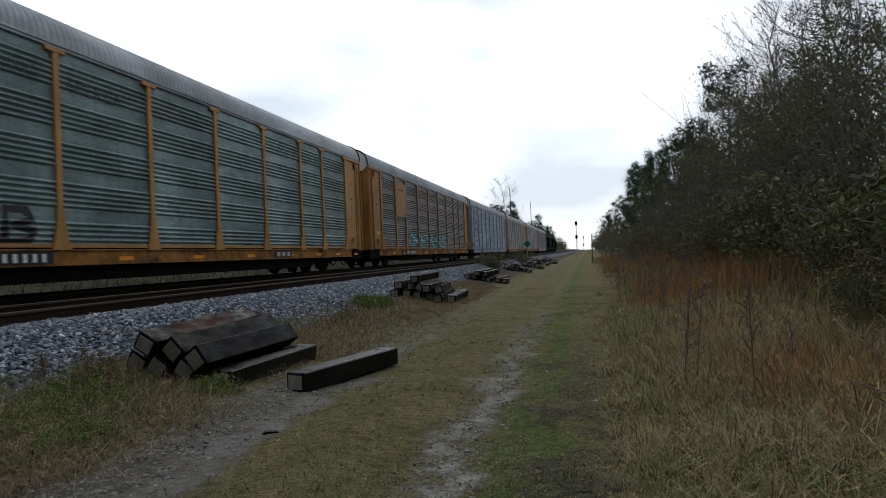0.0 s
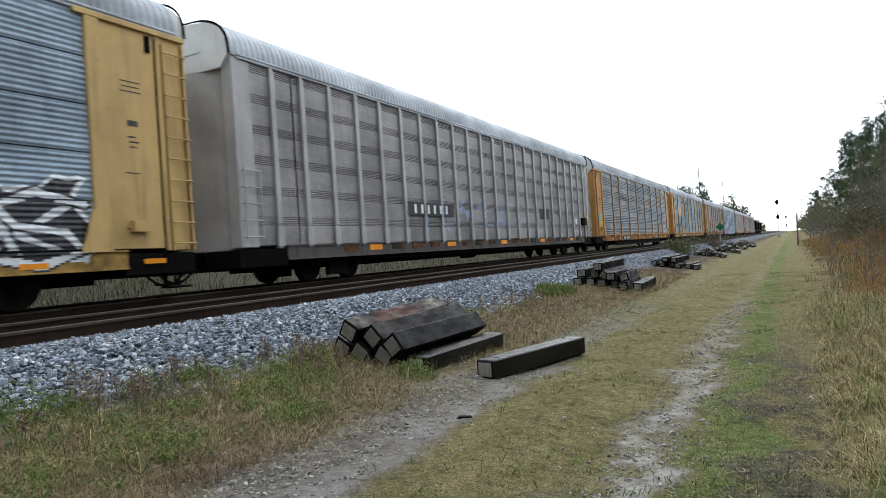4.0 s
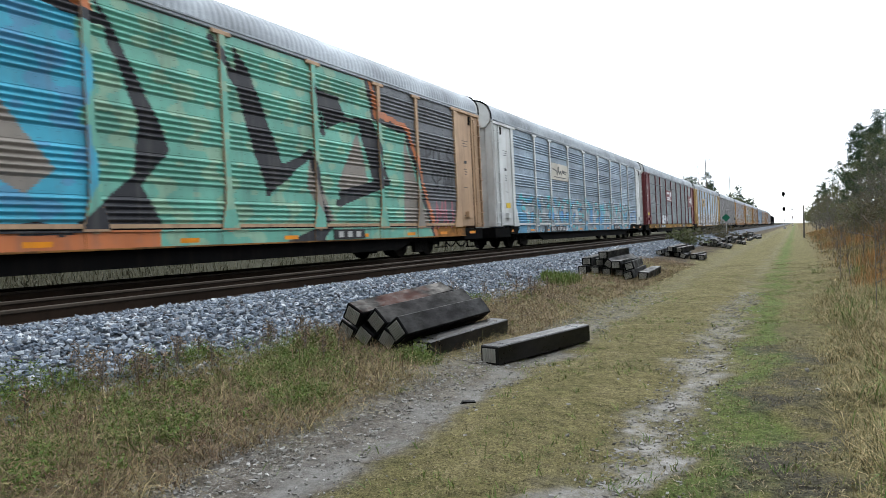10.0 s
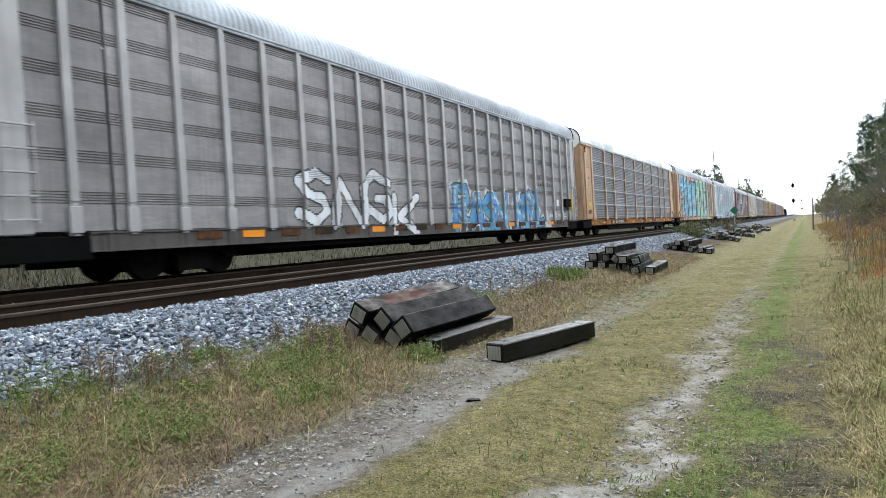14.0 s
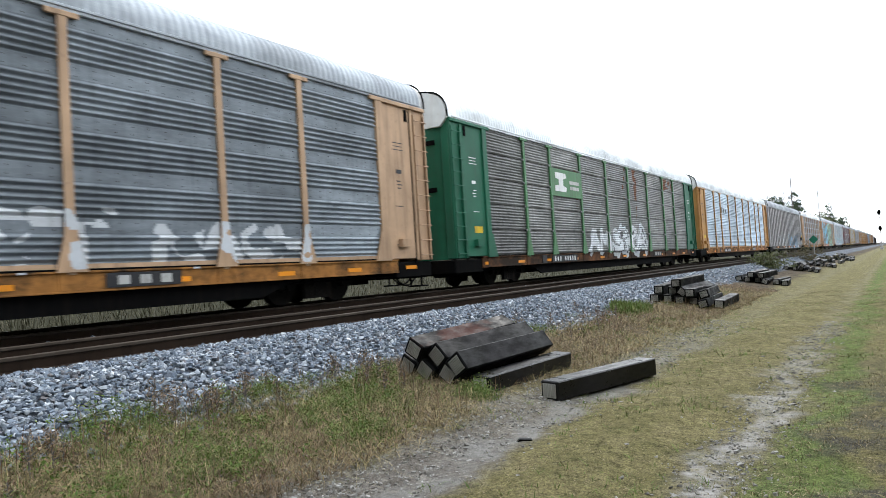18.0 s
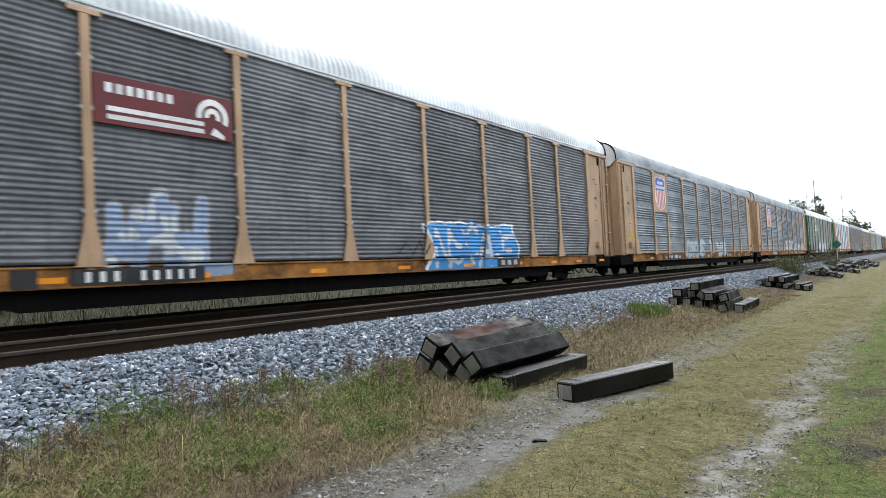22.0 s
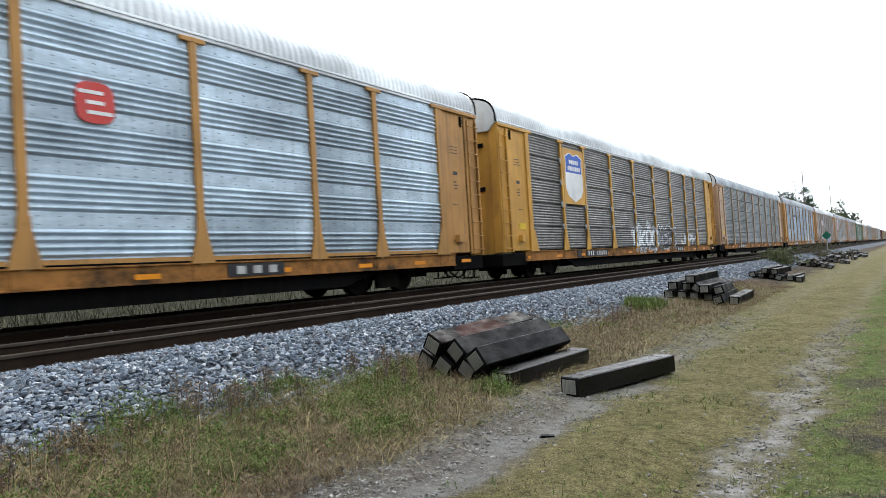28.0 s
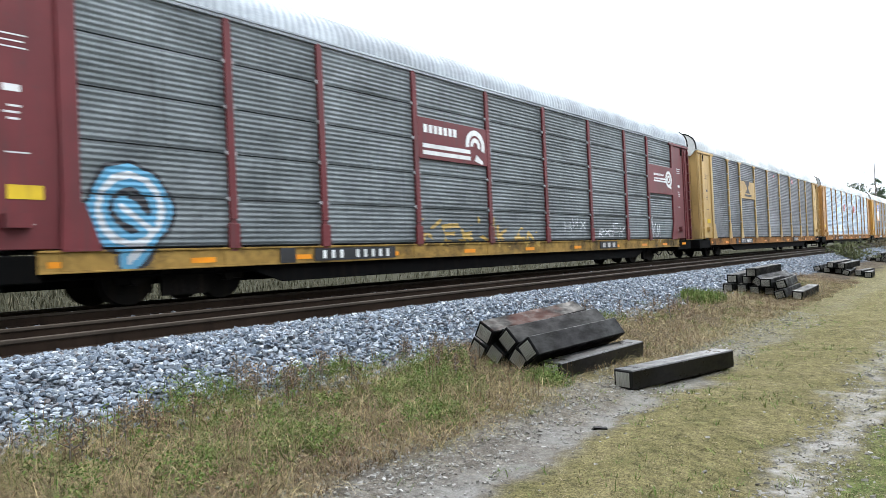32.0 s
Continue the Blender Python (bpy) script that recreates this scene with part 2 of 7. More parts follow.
RUST = painted("rust_stain", (0.15, 0.06, 0.03), (0.06, 0.03, 0.02), 0.6, 0.9)
PUTTY = painted("faded_cream_panel", (0.46, 0.42, 0.35), (0.25, 0.22, 0.18), 0.4)
AMBER = painted("bright_yellow_paint", (0.52, 0.27, 0.045), (0.14, 0.08, 0.04), 0.45)
RIVET = painted("stained_fastener", (0.075, 0.072, 0.07), (0.03, 0.025, 0.02), 0.5, 0.8)
CLIP = painted("worn_post_clip", (0.36, 0.36, 0.37), (0.1, 0.09, 0.08), 0.5)
SIGN_Y = painted("yellow_placard", (0.62, 0.42, 0.02), (0.1, 0.08, 0.03), 0.3)


def spray(name, c):
    return painted("spray_" + name, c, (0.12, 0.11, 0.10), 0.35, 0.5)


SP = {
    "black": spray("black", (0.025, 0.025, 0.03)), "white": spray("white", (0.62, 0.64, 0.66)), "sky": spray("sky_blue", (0.09, 0.29, 0.45)),
    "cyan": spray("turquoise", (0.07, 0.42, 0.47)), "blue": spray("blue", (0.05, 0.22, 0.52)), "teal": spray("sea_green", (0.15, 0.40, 0.31)),
    "grey": spray("grey", (0.36, 0.38, 0.40)), "orange": spray("orange", (0.5, 0.16, 0.06)), "mist": spray("pale_grey", (0.48, 0.5, 0.52)),
    "pool": spray("swimming_pool_blue", (0.06, 0.36, 0.50)), "azure": spray("azure", (0.03, 0.26, 0.58)), "lead": spray("lead_grey", (0.21, 0.26, 0.29)), "haze": spray("violet_blue", (0.24, 0.31, 0.44)), "dun": spray("grey_brown", (0.24, 0.21, 0.18)), "rose": spray("dull_pink", (0.42, 0.13, 0.16)),
    "gold": spray("gold", (0.42, 0.27, 0.06)), "lime": spray("pale_green", (0.25, 0.42, 0.30)),
}

# timber, stone, plants
def timber(name, top, rusty=(0.008, 0.0074, 0.0085), gloss=(0.7, 0.95), spec=0.04):
    """Creosote-black wood with a patchy oily sheen."""
    m, n, l, b = material(name, 0.3)
    b.inputs["Specular IOR Level"].default_value = spec
    base = ramp_node(n, l, noise_node(n, l, 1.5, 7, stretch=(8, 0.8, 8)), [(0.35, (0.0012, 0.0012, 0.0012)), (0.62, (0.003, 0.003, 0.003)), (0.85, top)])
    rust = ramp_node(n, l, noise_node(n, l, 1.1, 5, stretch=(2, 1, 2)), [(0.5, grey(0)), (0.62, grey(0.8))])
    base = mix_node(n, l, rust, base, rusty)
    # pale bluish patches: a sheen of sky put into the base colour
    pale = ramp_node(n, l, noise_node(n, l, 7, 7, stretch=(1, 0.6, 1), rough=0.75), [(0.58, grey(0)), (0.72, grey(0.06))])
    base = mix_node(n, l, pale, base, (0.022, 0.025, 0.033))
    l.new(base, b.inputs["Base Color"])
    sheen = ramp_node(n, l, noise_node(n, l, 4, 7, stretch=(1.5, 0.7, 1.5), rough=0.7), [(0.38, grey(gloss[0])), (0.62, grey(gloss[1]))])
    l.new(sheen, b.inputs["Roughness"])
    bump_node(n, l, b, noise_node(n, l, 3, 6, stretch=(14, 0.8, 14)), 0.18, 0.008)
    return m


TIMBER = timber("creosoted_timber", (0.010, 0.0105, 0.014), gloss=(0.42, 0.8), spec=0.07)
TIMBER_WET = timber("wet_creosoted_timber", (0.006, 0.006, 0.010), gloss=(0.24, 0.55), spec=0.24)
TIMBER_RED = timber("creosoted_timber_rusty", (0.018, 0.011, 0.010), (0.05, 0.019, 0.014), gloss=(0.42, 0.8), spec=0.05)
GRAIN = painted("sawn_timber_end", (0.26, 0.25, 0.22), (0.05, 0.045, 0.038), 0.7)
RAIL_RUST = painted("rusty_rail_steel", (0.026, 0.017, 0.012), (0.011, 0.008, 0.006), 0.5, 0.85, spec=0.06)
RAIL_HEAD = painted("worn_rail_head", (0.05, 0.039, 0.03), (0.028, 0.02, 0.014), 0.4, 0.75, 0.0, spec=0.1)
STONES = island("ballast_stone", [(0.045, 0.057, 0.075), (0.15, 0.18, 0.22), (0.08, 0.098, 0.127), (0.24, 0.265, 0.30), (0.112, 0.136, 0.17), (0.10, 0.09, 0.09), (0.185, 0.22, 0.265), (0.40, 0.42, 0.44), (0.065, 0.083, 0.098), (0.29, 0.315, 0.345)], 0.8, 0.35, 18)
PEBBLES = island("pale_gravel", [(0.13, 0.12, 0.105), (0.24, 0.23, 0.21), (0.085, 0.076, 0.065), (0.31, 0.30, 0.28), (0.11, 0.10, 0.09)], 0.9, 0.2)
RUSSET = island("russet_stems", [(0.085, 0.054, 0.033), (0.23, 0.155, 0.095), (0.052, 0.036, 0.023), (0.33, 0.245, 0.165), (0.135, 0.081, 0.05), (0.085, 0.074, 0.036), (0.185, 0.118, 0.075)])
GREENG = island("green_grass", [(0.055, 0.105, 0.022), (0.10, 0.155, 0.035), (0.075, 0.095, 0.03), (0.135, 0.18, 0.045), (0.16, 0.15, 0.06)])
HAY = island("bleached_grass", [(0.05, 0.052, 0.018), (0.246, 0.194, 0.090), (0.09, 0.078, 0.03), (0.52, 0.41, 0.22), (0.06, 0.066, 0.021), (0.36, 0.265, 0.132), (0.123, 0.121, 0.043), (0.032, 0.028, 0.013)])
SEDGE = island("orange_sedge", [(0.30, 0.132, 0.045), (0.16, 0.082, 0.035), (0.44, 0.225, 0.085), (0.11, 0.066, 0.03), (0.36, 0.172, 0.055), (0.22, 0.15, 0.06), (0.50, 0.31, 0.15)])
LAWN = island("short_grass", [(0.155, 0.130, 0.066), (0.075, 0.075, 0.03), (0.24, 0.185, 0.11), (0.11, 0.115, 0.045), (0.30, 0.235, 0.15), (0.06, 0.055, 0.026), (0.19, 0.16, 0.075)])
SCRUB = island("dull_scrub", [(0.055, 0.052, 0.03), (0.085, 0.075, 0.046), (0.04, 0.042, 0.023), (0.125, 0.108, 0.072)])
BARK = painted("tree_bark", (0.118, 0.108, 0.097), (0.055, 0.05, 0.044), 0.5, 0.95)
LEAF = island("dull_green_leaves", [(0.062, 0.085, 0.032), (0.105, 0.122, 0.048), (0.085, 0.08, 0.043), (0.13, 0.14, 0.06)])
LEAF_BROWN = island("brown_autumn_leaves", [(0.108, 0.096, 0.062), (0.085, 0.085, 0.05), (0.15, 0.112, 0.058), (0.078, 0.088, 0.048)])
LEAF_GOLD = island("golden_autumn_leaves", [(0.255, 0.140, 0.032), (0.178, 0.102, 0.038), (0.114, 0.090, 0.038), (0.306, 0.167, 0.026)])
NEEDLE = island("pine_needles", [(0.014, 0.032, 0.014), (0.024, 0.048, 0.020), (0.032, 0.052, 0.024)])

# ground: one sheet whose cover changes across the line of the track
m, n, l, b = material("ground_cover", 0.95)
b.inputs["Specular IOR Level"].default_value = 0.04
GROUND = m
co = n.new("ShaderNodeTexCoord")
sep = n.new("ShaderNodeSeparateXYZ")
l.new(co.outputs["Object"], sep.inputs[0])
wob = n.new("ShaderNodeMath")
wob.operation = "MULTIPLY_ADD"
l.new(noise_node(n, l, 1.1, 5), wob.inputs[0])
wob.inputs[1].default_value = 1.5
l.new(sep.outputs["X"], wob.inputs[2])
shift = n.new("ShaderNodeMath")
shift.operation = "SUBTRACT"
l.new(wob.outputs[0], shift.inputs[0])
shift.inputs[1].default_value = 0.75


def zone(x0, x1, soft):
    """1 between x0 and x1, with soft edges that wander."""
    lo, hi, mul = n.new("ShaderNodeMapRange"), n.new("ShaderNodeMapRange"), n.new("ShaderNodeMath")
    for node, a, c in ((lo, x0 - soft, x0 + soft), (hi, x1 + soft, x1 - soft)):
        node.interpolation_type = "SMOOTHSTEP"
        l.new(shift.outputs[0], node.inputs["Value"])
        node.inputs["From Min"].default_value, node.inputs["From Max"].default_value = min(a, c), max(a, c)
        node.inputs["To Min"].default_value, node.inputs["To Max"].default_value = (0, 1) if a < c else (1, 0)
    mul.operation = "MULTIPLY"
    l.new(lo.outputs["Result"], mul.inputs[0])
    l.new(hi.outputs["Result"], mul.inputs[1])
    return mul.outputs[0]


turf = ramp_node(n, l, noise_node(n, l, 2.3, 10, rough=0.8), [(0.3, (0.06, 0.06, 0.023)), (0.48, (0.112, 0.1, 0.043)), (0.7, (0.17, 0.142, 0.077))])
clod = ramp_node(n, l, noise_node(n, l, 60, 5, rough=0.8), [(0.38, grey(0.4)), (0.5, grey(0.95)), (0.62, grey(1.5))])
clump = ramp_node(n, l, noise_node(n, l, 11, 6, rough=0.75), [(0.36, grey(0.55)), (0.5, grey(1.0)), (0.62, grey(1.25))])
clod = mix_node(n, l, 1.0, clod, clump, "MULTIPLY")
gold = ramp_node(n, l, noise_node(n, l, 0.9, 6, rough=0.7), [(0.42, grey(0)), (0.62, grey(0.45))])
turf = mix_node(n, l, gold, turf, (0.165, 0.14, 0.068))
turf = mix_node(n, l, 1.0, turf, clod, "MULTIPLY")
dirt = ramp_node(n, l, noise_node(n, l, 6, 10, rough=0.85), [(0.3, (0.055, 0.046, 0.036)), (0.5, (0.125, 0.111, 0.095)), (0.7, (0.24, 0.222, 0.198))])
dirt = mix_node(n, l, 0.7, dirt, clod, "MULTIPLY")
verge = ramp_node(n, l, noise_node(n, l, 3.0, 9, rough=0.75), [(0.35, (0.03, 0.024, 0.016)), (0.55, (0.075, 0.058, 0.04)), (0.75, (0.05, 0.055, 0.024))])
verge = mix_node(n, l, 1.0, verge, clod, "MULTIPLY")
gravel = ramp_node(n, l, noise_node(n, l, 26, 5, rough=0.8), [(0.35, (0.025, 0.028, 0.034)), (0.5, (0.075, 0.083, 0.097)), (0.68, (0.2, 0.21, 0.23))])
field = ramp_node(n, l, noise_node(n, l, 1.4, 9, rough=0.75), [(0.38, (0.05, 0.036, 0.018)), (0.5, (0.10, 0.078, 0.036)), (0.62, (0.17, 0.125, 0.06))])
field = mix_node(n, l, 0.8, field, clod, "MULTIPLY")
fade = n.new("ShaderNodeMapRange")
l.new(sep.outputs["Y"], fade.inputs["Value"])
fade.inputs["From Min"].default_value, fade.inputs["From Max"].default_value = 4.5, 13.0
fade.inputs["To Min"].default_value, fade.inputs["To Max"].default_value = 1.0, 0.12


def faded(f):
    k = n.new("ShaderNodeMath")
    k.operation = "MULTIPLY"
    l.new(f, k.inputs[0])
    l.new(fade.outputs["Result"], k.inputs[1])
    return k.outputs[0]


col = mix_node(n, l, zone(-400, -3.75, 0.35), turf, verge)
patch = ramp_node(n, l, noise_node(n, l, 2.0, 8, rough=0.8), [(0.4, grey(0.05)), (0.56, grey(0.85))])


def broken(f):
    k = n.new("ShaderNodeMath")
    k.operation = "MULTIPLY"
    l.new(faded(f), k.inputs[0])
    l.new(patch, k.inputs[1])
    return k.outputs[0]


col = mix_node(n, l, faded(zone(-3.55, -2.5, 0.2)), col, dirt)
col = mix_node(n, l, broken(zone(-1.22, -0.78, 0.18)), col, dirt)
sand = ramp_node(n, l, noise_node(n, l, 14, 8, rough=0.8), [(0.35, (0.21, 0.2, 0.185)), (0.65, (0.40, 0.385, 0.365))])
loam = mix_node(n, l, 1.0, sand, grey(0.62), "MULTIPLY")
col = mix_node(n, l, broken(zone(-2.92, -2.62, 0.1)), col, loam)
col = mix_node(n, l, broken(zone(-1.12, -0.88, 0.1)), col, sand)
lush = mix_node(n, l, 1.0, (0.085, 0.108, 0.032), clod, "MULTIPLY")
col = mix_node(n, l, zone(-0.72, -0.3, 0.15), col, lush)
mud = n.new("ShaderNodeMapRange")
mud.interpolation_type = "SMOOTHSTEP"
l.new(sep.outputs["Y"], mud.inputs["Value"])
mud.inputs["From Min"].default_value, mud.inputs["From Max"].default_value = 11.0, 7.5
# ground beyond the train: shade put into the colour, darker than the verge
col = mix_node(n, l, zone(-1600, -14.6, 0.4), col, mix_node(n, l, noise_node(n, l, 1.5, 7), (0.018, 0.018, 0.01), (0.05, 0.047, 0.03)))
col = mix_node(n, l, zone(-15.2, -5.15, 0.25), col, gravel)
col = mix_node(n, l, zone(0.7, 400, 0.4), col, field)
smear = n.new("ShaderNodeMath")
smear.operation = "MULTIPLY"
l.new(zone(-0.45, 0.15, 0.2), smear.inputs[0])
l.new(mud.outputs["Result"], smear.inputs[1])
wet = ramp_node(n, l, noise_node(n, l, 1.6, 8, rough=0.75), [(0.42, grey(0)), (0.54, grey(0.85))])
col = mix_node(n, l, zone(-0.28, 0.2, 0.2), col, turf)
soaked = n.new("ShaderNodeMath")
soaked.operation = "MULTIPLY"
l.new(smear.outputs[0], soaked.inputs[0])
l.new(wet, soaked.inputs[1])
col = mix_node(n, l, soaked.outputs[0], col, mix_node(n, l, 1.0, (0.05, 0.046, 0.04), clod, "MULTIPLY"))
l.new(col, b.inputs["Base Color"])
bump_node(n, l, b, noise_node(n, l, 26, 8, rough=0.85), 0.8, 0.03)


# ---- building helpers ----
def mesh(name, verts, faces, smooth=False):
    me = bpy.data.meshes.new(name)
    me.from_pydata([tuple(v) for v in verts], [], [tuple(f) for f in faces])
    me.update()
    if smooth:
        me.polygons.foreach_set("use_smooth", [True] * len(me.polygons))
    return me


def from_bm(name, bm):
    me = bpy.data.meshes.new(name)
    bm.to_mesh(me)
    bm.free()
    return me


def put(name, me, mat, parent=None, m=None, label=""):
    """One mesh object; the material sits on the object, so that alike pieces share a mesh."""
    ob = new(name, me)
    mats = mat if isinstance(mat, (list, tuple)) else [mat]
    while len(me.materials) < len(mats):
        me.materials.append(None)
    for slot, one in zip(ob.material_slots, mats):
        slot.link, slot.material = "OBJECT", one
    if parent:
        ob.parent = parent
    if m is not None:
        ob.matrix_basis = m
    if label:
        ob["label"] = label
    return ob


def part(name, bm, mat, parent, label="", m=None):
    return put(name, from_bm(name, bm), mat, parent, m, label)


def box(bm, x0, x1, y0, y1, z0, z1, bevel=0.0, turn=None):
    ret = bmesh.ops.create_cube(bm, size=1)
    vs = ret["verts"]
    for v in vs:
        v.co = Vector((x0 + (x1 - x0) * (v.co.x + 0.5), y0 + (y1 - y0) * (v.co.y + 0.5), z0 + (z1 - z0) * (v.co.z + 0.5)))
        if turn is not None:
            v.co = turn @ v.co
    if bevel:
        es = list({e for v in vs for e in v.link_edges})
        bmesh.ops.bevel(bm, geom=es, offset=bevel, segments=1, affect="EDGES")


def cyl(bm, p, q, r0, r1=None, seg=10, caps=True):
    """A rod from p to q."""
    p, q = Vector(p), Vector(q)
    d = q - p
    mm = Matrix.Translation((p + q) / 2) @ d.to_track_quat("Z", "Y").to_matrix().to_4x4()
    bmesh.ops.create_cone(bm, cap_ends=caps, segments=seg, radius1=r0, radius2=r0 if r1 is None else r1, depth=d.length, matrix=mm)


def prism(bm, outline, axis, a, b2):
    """A flat outline pushed out along an axis from a to b2."""
    def at(u, v, w):
        return {"x": (w, u, v), "y": (u, w, v), "z": (u, v, w)}[axis]
    lo = [bm.verts.new(at(u, v, a)) for u, v in outline]
    hi = [bm.verts.new(at(u, v, b2)) for u, v in outline]
    k = len(outline)
    bm.faces.new(lo)
    bm.faces.new(list(reversed(hi)))
    for i in range(k):
        bm.faces.new((lo[i], hi[i], hi[(i + 1) % k], lo[(i + 1) % k]))
    bmesh.ops.recalc_face_normals(bm, faces=bm.faces)


def empty(name, m=None):
    ob = new(name)
    ob.empty_display_size = 0.2
    if m is not None:
        ob.matrix_basis = m
    return ob


# ---- ground ----
RAIL_Z = 0.915


def ground_z(x, y=None):
    pts = ((-400, 4.0), (-60, 3.2), (-28, 2.6), (-18, 0.7), (-15.2, 0.25), (-14.2, 0.72), (-6.35, 0.73), (-6.05, 0.66), (-5.15, 0.31), (-4.2, 0.17), (-3.5, 0.05), (-2.8, -0.035), (-1.9, 0.02), (-0.95, -0.03), (-0.2, 0.0), (0.8, 0.05), (3, 0.1), (10, 0.2), (400, 0.4))
    base = np.interp(x, [p[0] for p in pts], [p[1] for p in pts])
    return base if y is None else base + swell(x, y)


SWELLS = [(random.uniform(0, 6.28), random.uniform(0.8, 5), random.uniform(0, 6.28)) for _ in range(14)]


def swell(x, y):
    """Low unevenness of the track and verge."""
    x, y = np.asarray(x, float), np.asarray(y, float)
    low = sum(np.sin(f * (math.cos(a) * x + math.sin(a) * y) + ph) * 0.011 / f ** 0.5 for a, f, ph in SWELLS)
    return np.where((x > -5.6) & (x < 6) & (y > -1) & (y < 60), low, 0.0)


def ground():
    rng = np.random.RandomState(3)
    xs = np.r_[-1500, -400, -150, -60, -30, -22, -17, np.arange(-15.4, -6.6, 0.4), np.arange(-6.6, 3.0, 0.11), np.arange(3, 14, 0.8), 16, 25, 50, 150, 400, 1500]
    ys = np.r_[-400, -60, -15, -4, -1, np.arange(0.5, 22, 0.16), np.arange(22, 60, 0.8), np.arange(60, 200, 6), 260, 400, 700, 1200, 2500]
    X, Y = np.meshgrid(xs, ys)
    Z = ground_z(X)
    near = (X > -6.6) & (X < 6) & (Y > -1) & (Y < 60)
    Z = Z + swell(X, Y) + np.where(near, rng.normal(0, 0.005, Z.shape), 0)
    verts = np.c_[X.ravel(), Y.ravel(), Z.ravel()]
    w = len(xs)
    i = (np.arange(len(ys) - 1)[:, None] * w + np.arange(w - 1)[None]).ravel()
    me = mesh("ground", verts, np.c_[i, i + 1, i + 1 + w, i + w].tolist(), True)
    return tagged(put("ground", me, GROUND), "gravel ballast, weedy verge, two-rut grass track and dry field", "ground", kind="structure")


ground()


# ---- track ----
def rail_mesh():
    foot, web, headw, h = 0.07, 0.012, 0.037, 0.175
    outline = [(-foot, 0), (foot, 0), (foot, 0.014), (web, 0.035), (web, 0.125), (headw, 0.14), (headw, h - 0.008), (headw - 0.01, h), (-headw + 0.01, h), (-headw, h - 0.008), (-headw, 0.14), (-web, 0.125), (-web, 0.035), (-foot, 0.014)]
    bm = bmesh.new()
    prism(bm, outline, "y", -80, 1200)
    me = from_bm("rail", bm)
    me.materials.append(None)
    me.materials.append(None)
    for p in me.polygons:
        c = p.center
        if c.z > 0.13 and abs(p.normal.y) < 0.5:
            p.material_index = 1
    return me


RAIL = rail_mesh()
for name, cx in (("near", -7.8), ("far", -11.8)):
    track = tagged(empty("railway_track", pose(cx, 0, 0)), "empty rusty railway track on grey ballast" if name == "near" else "railway track under the passing train", "track", "parallel tracks")
    for side in (-0.75, 0.75):
        put("rail", RAIL, [RAIL_RUST, RAIL_HEAD], track, pose(side, 0, RAIL_Z - 0.175))
    bm = bmesh.new()
    box(bm, -1.3, 1.3, -0.11, 0.11, -0.17, 0.0, 0.012)
    tie_me = from_bm("sleeper", bm)
    for k in range(150):
        put("sleeper", tie_me, TIMBER, track, pose(random.uniform(-0.03, 0.03), -6 + k * 0.55, RAIL_Z - 0.178, 0, 0, random.uniform(-1, 1)))


# ---- autorack cars ----
BODY, ZS0, ZS1, ZP1, EAVE, TOP = 1.5, 0.585, 0.925, 5.02, 5.05, 5.91
POSTS = (-12.0, -9.35, -7.25, -4.4, -1.48, 1.48, 4.4, 7.25, 9.35, 12.0)


def profile(style):
    """Heights and depths of the side sheets: rolled ribs between flat bands."""
    rows, z = [], ZS1 + 0.02

    def rib(z, pitch, depth, steps):
        return [(z + pitch * k / steps, depth * 0.5 * (1 - math.cos(2 * math.pi * k / steps))) for k in range(steps)]
    if style == "corrugated":
        for band in range(5):
            for r in range(5):
                rows += rib(z, 0.112, 0.05, 8)
                z += 0.112
            rows += [(z, 0.0), (z + 0.012, 0.008), (z + 0.236, 0.008), (z + 0.25, 0.0)]
            z += 0.256
    elif style in ("ledged", "ribbed"):
        while z < ZP1:
            rows += rib(z, 0.1, 0.024 if style == "ribbed" else 0.018, 6)
            z += 0.1
    elif style == "sheeted":
        for band in range(5):
            rows += [(z, -0.06), (z + 0.024, -0.06), (z + 0.025, 0.012)]
            zz = z + 0.03
            for r in range(8):
                rows += [(q, 0.004 + d) for q, d in rib(zz, 0.095, 0.018, 6)]
                zz += 0.095
            z += 0.815
            rows += [(z - 0.001, 0.012)]
    else:
        for band in range(6):
            rows += [(z, 0.006), (z + 0.42, 0.006)]
            zz = z + 0.43
            for r in range(5):
                rows += [(zz, 0.006), (zz + 0.008, -0.012), (zz + 0.024, -0.012), (zz + 0.032, 0.006)]
                zz += 0.045
            z += 0.68
    rows = [(zz, x) for zz, x in rows if zz < ZP1 - 0.01]
    return tuple(rows + [(ZP1, 0.006)])


MESHES = {}


def cached(key, make):
    if key not in MESHES:
        MESHES[key] = make()
    return MESHES[key]


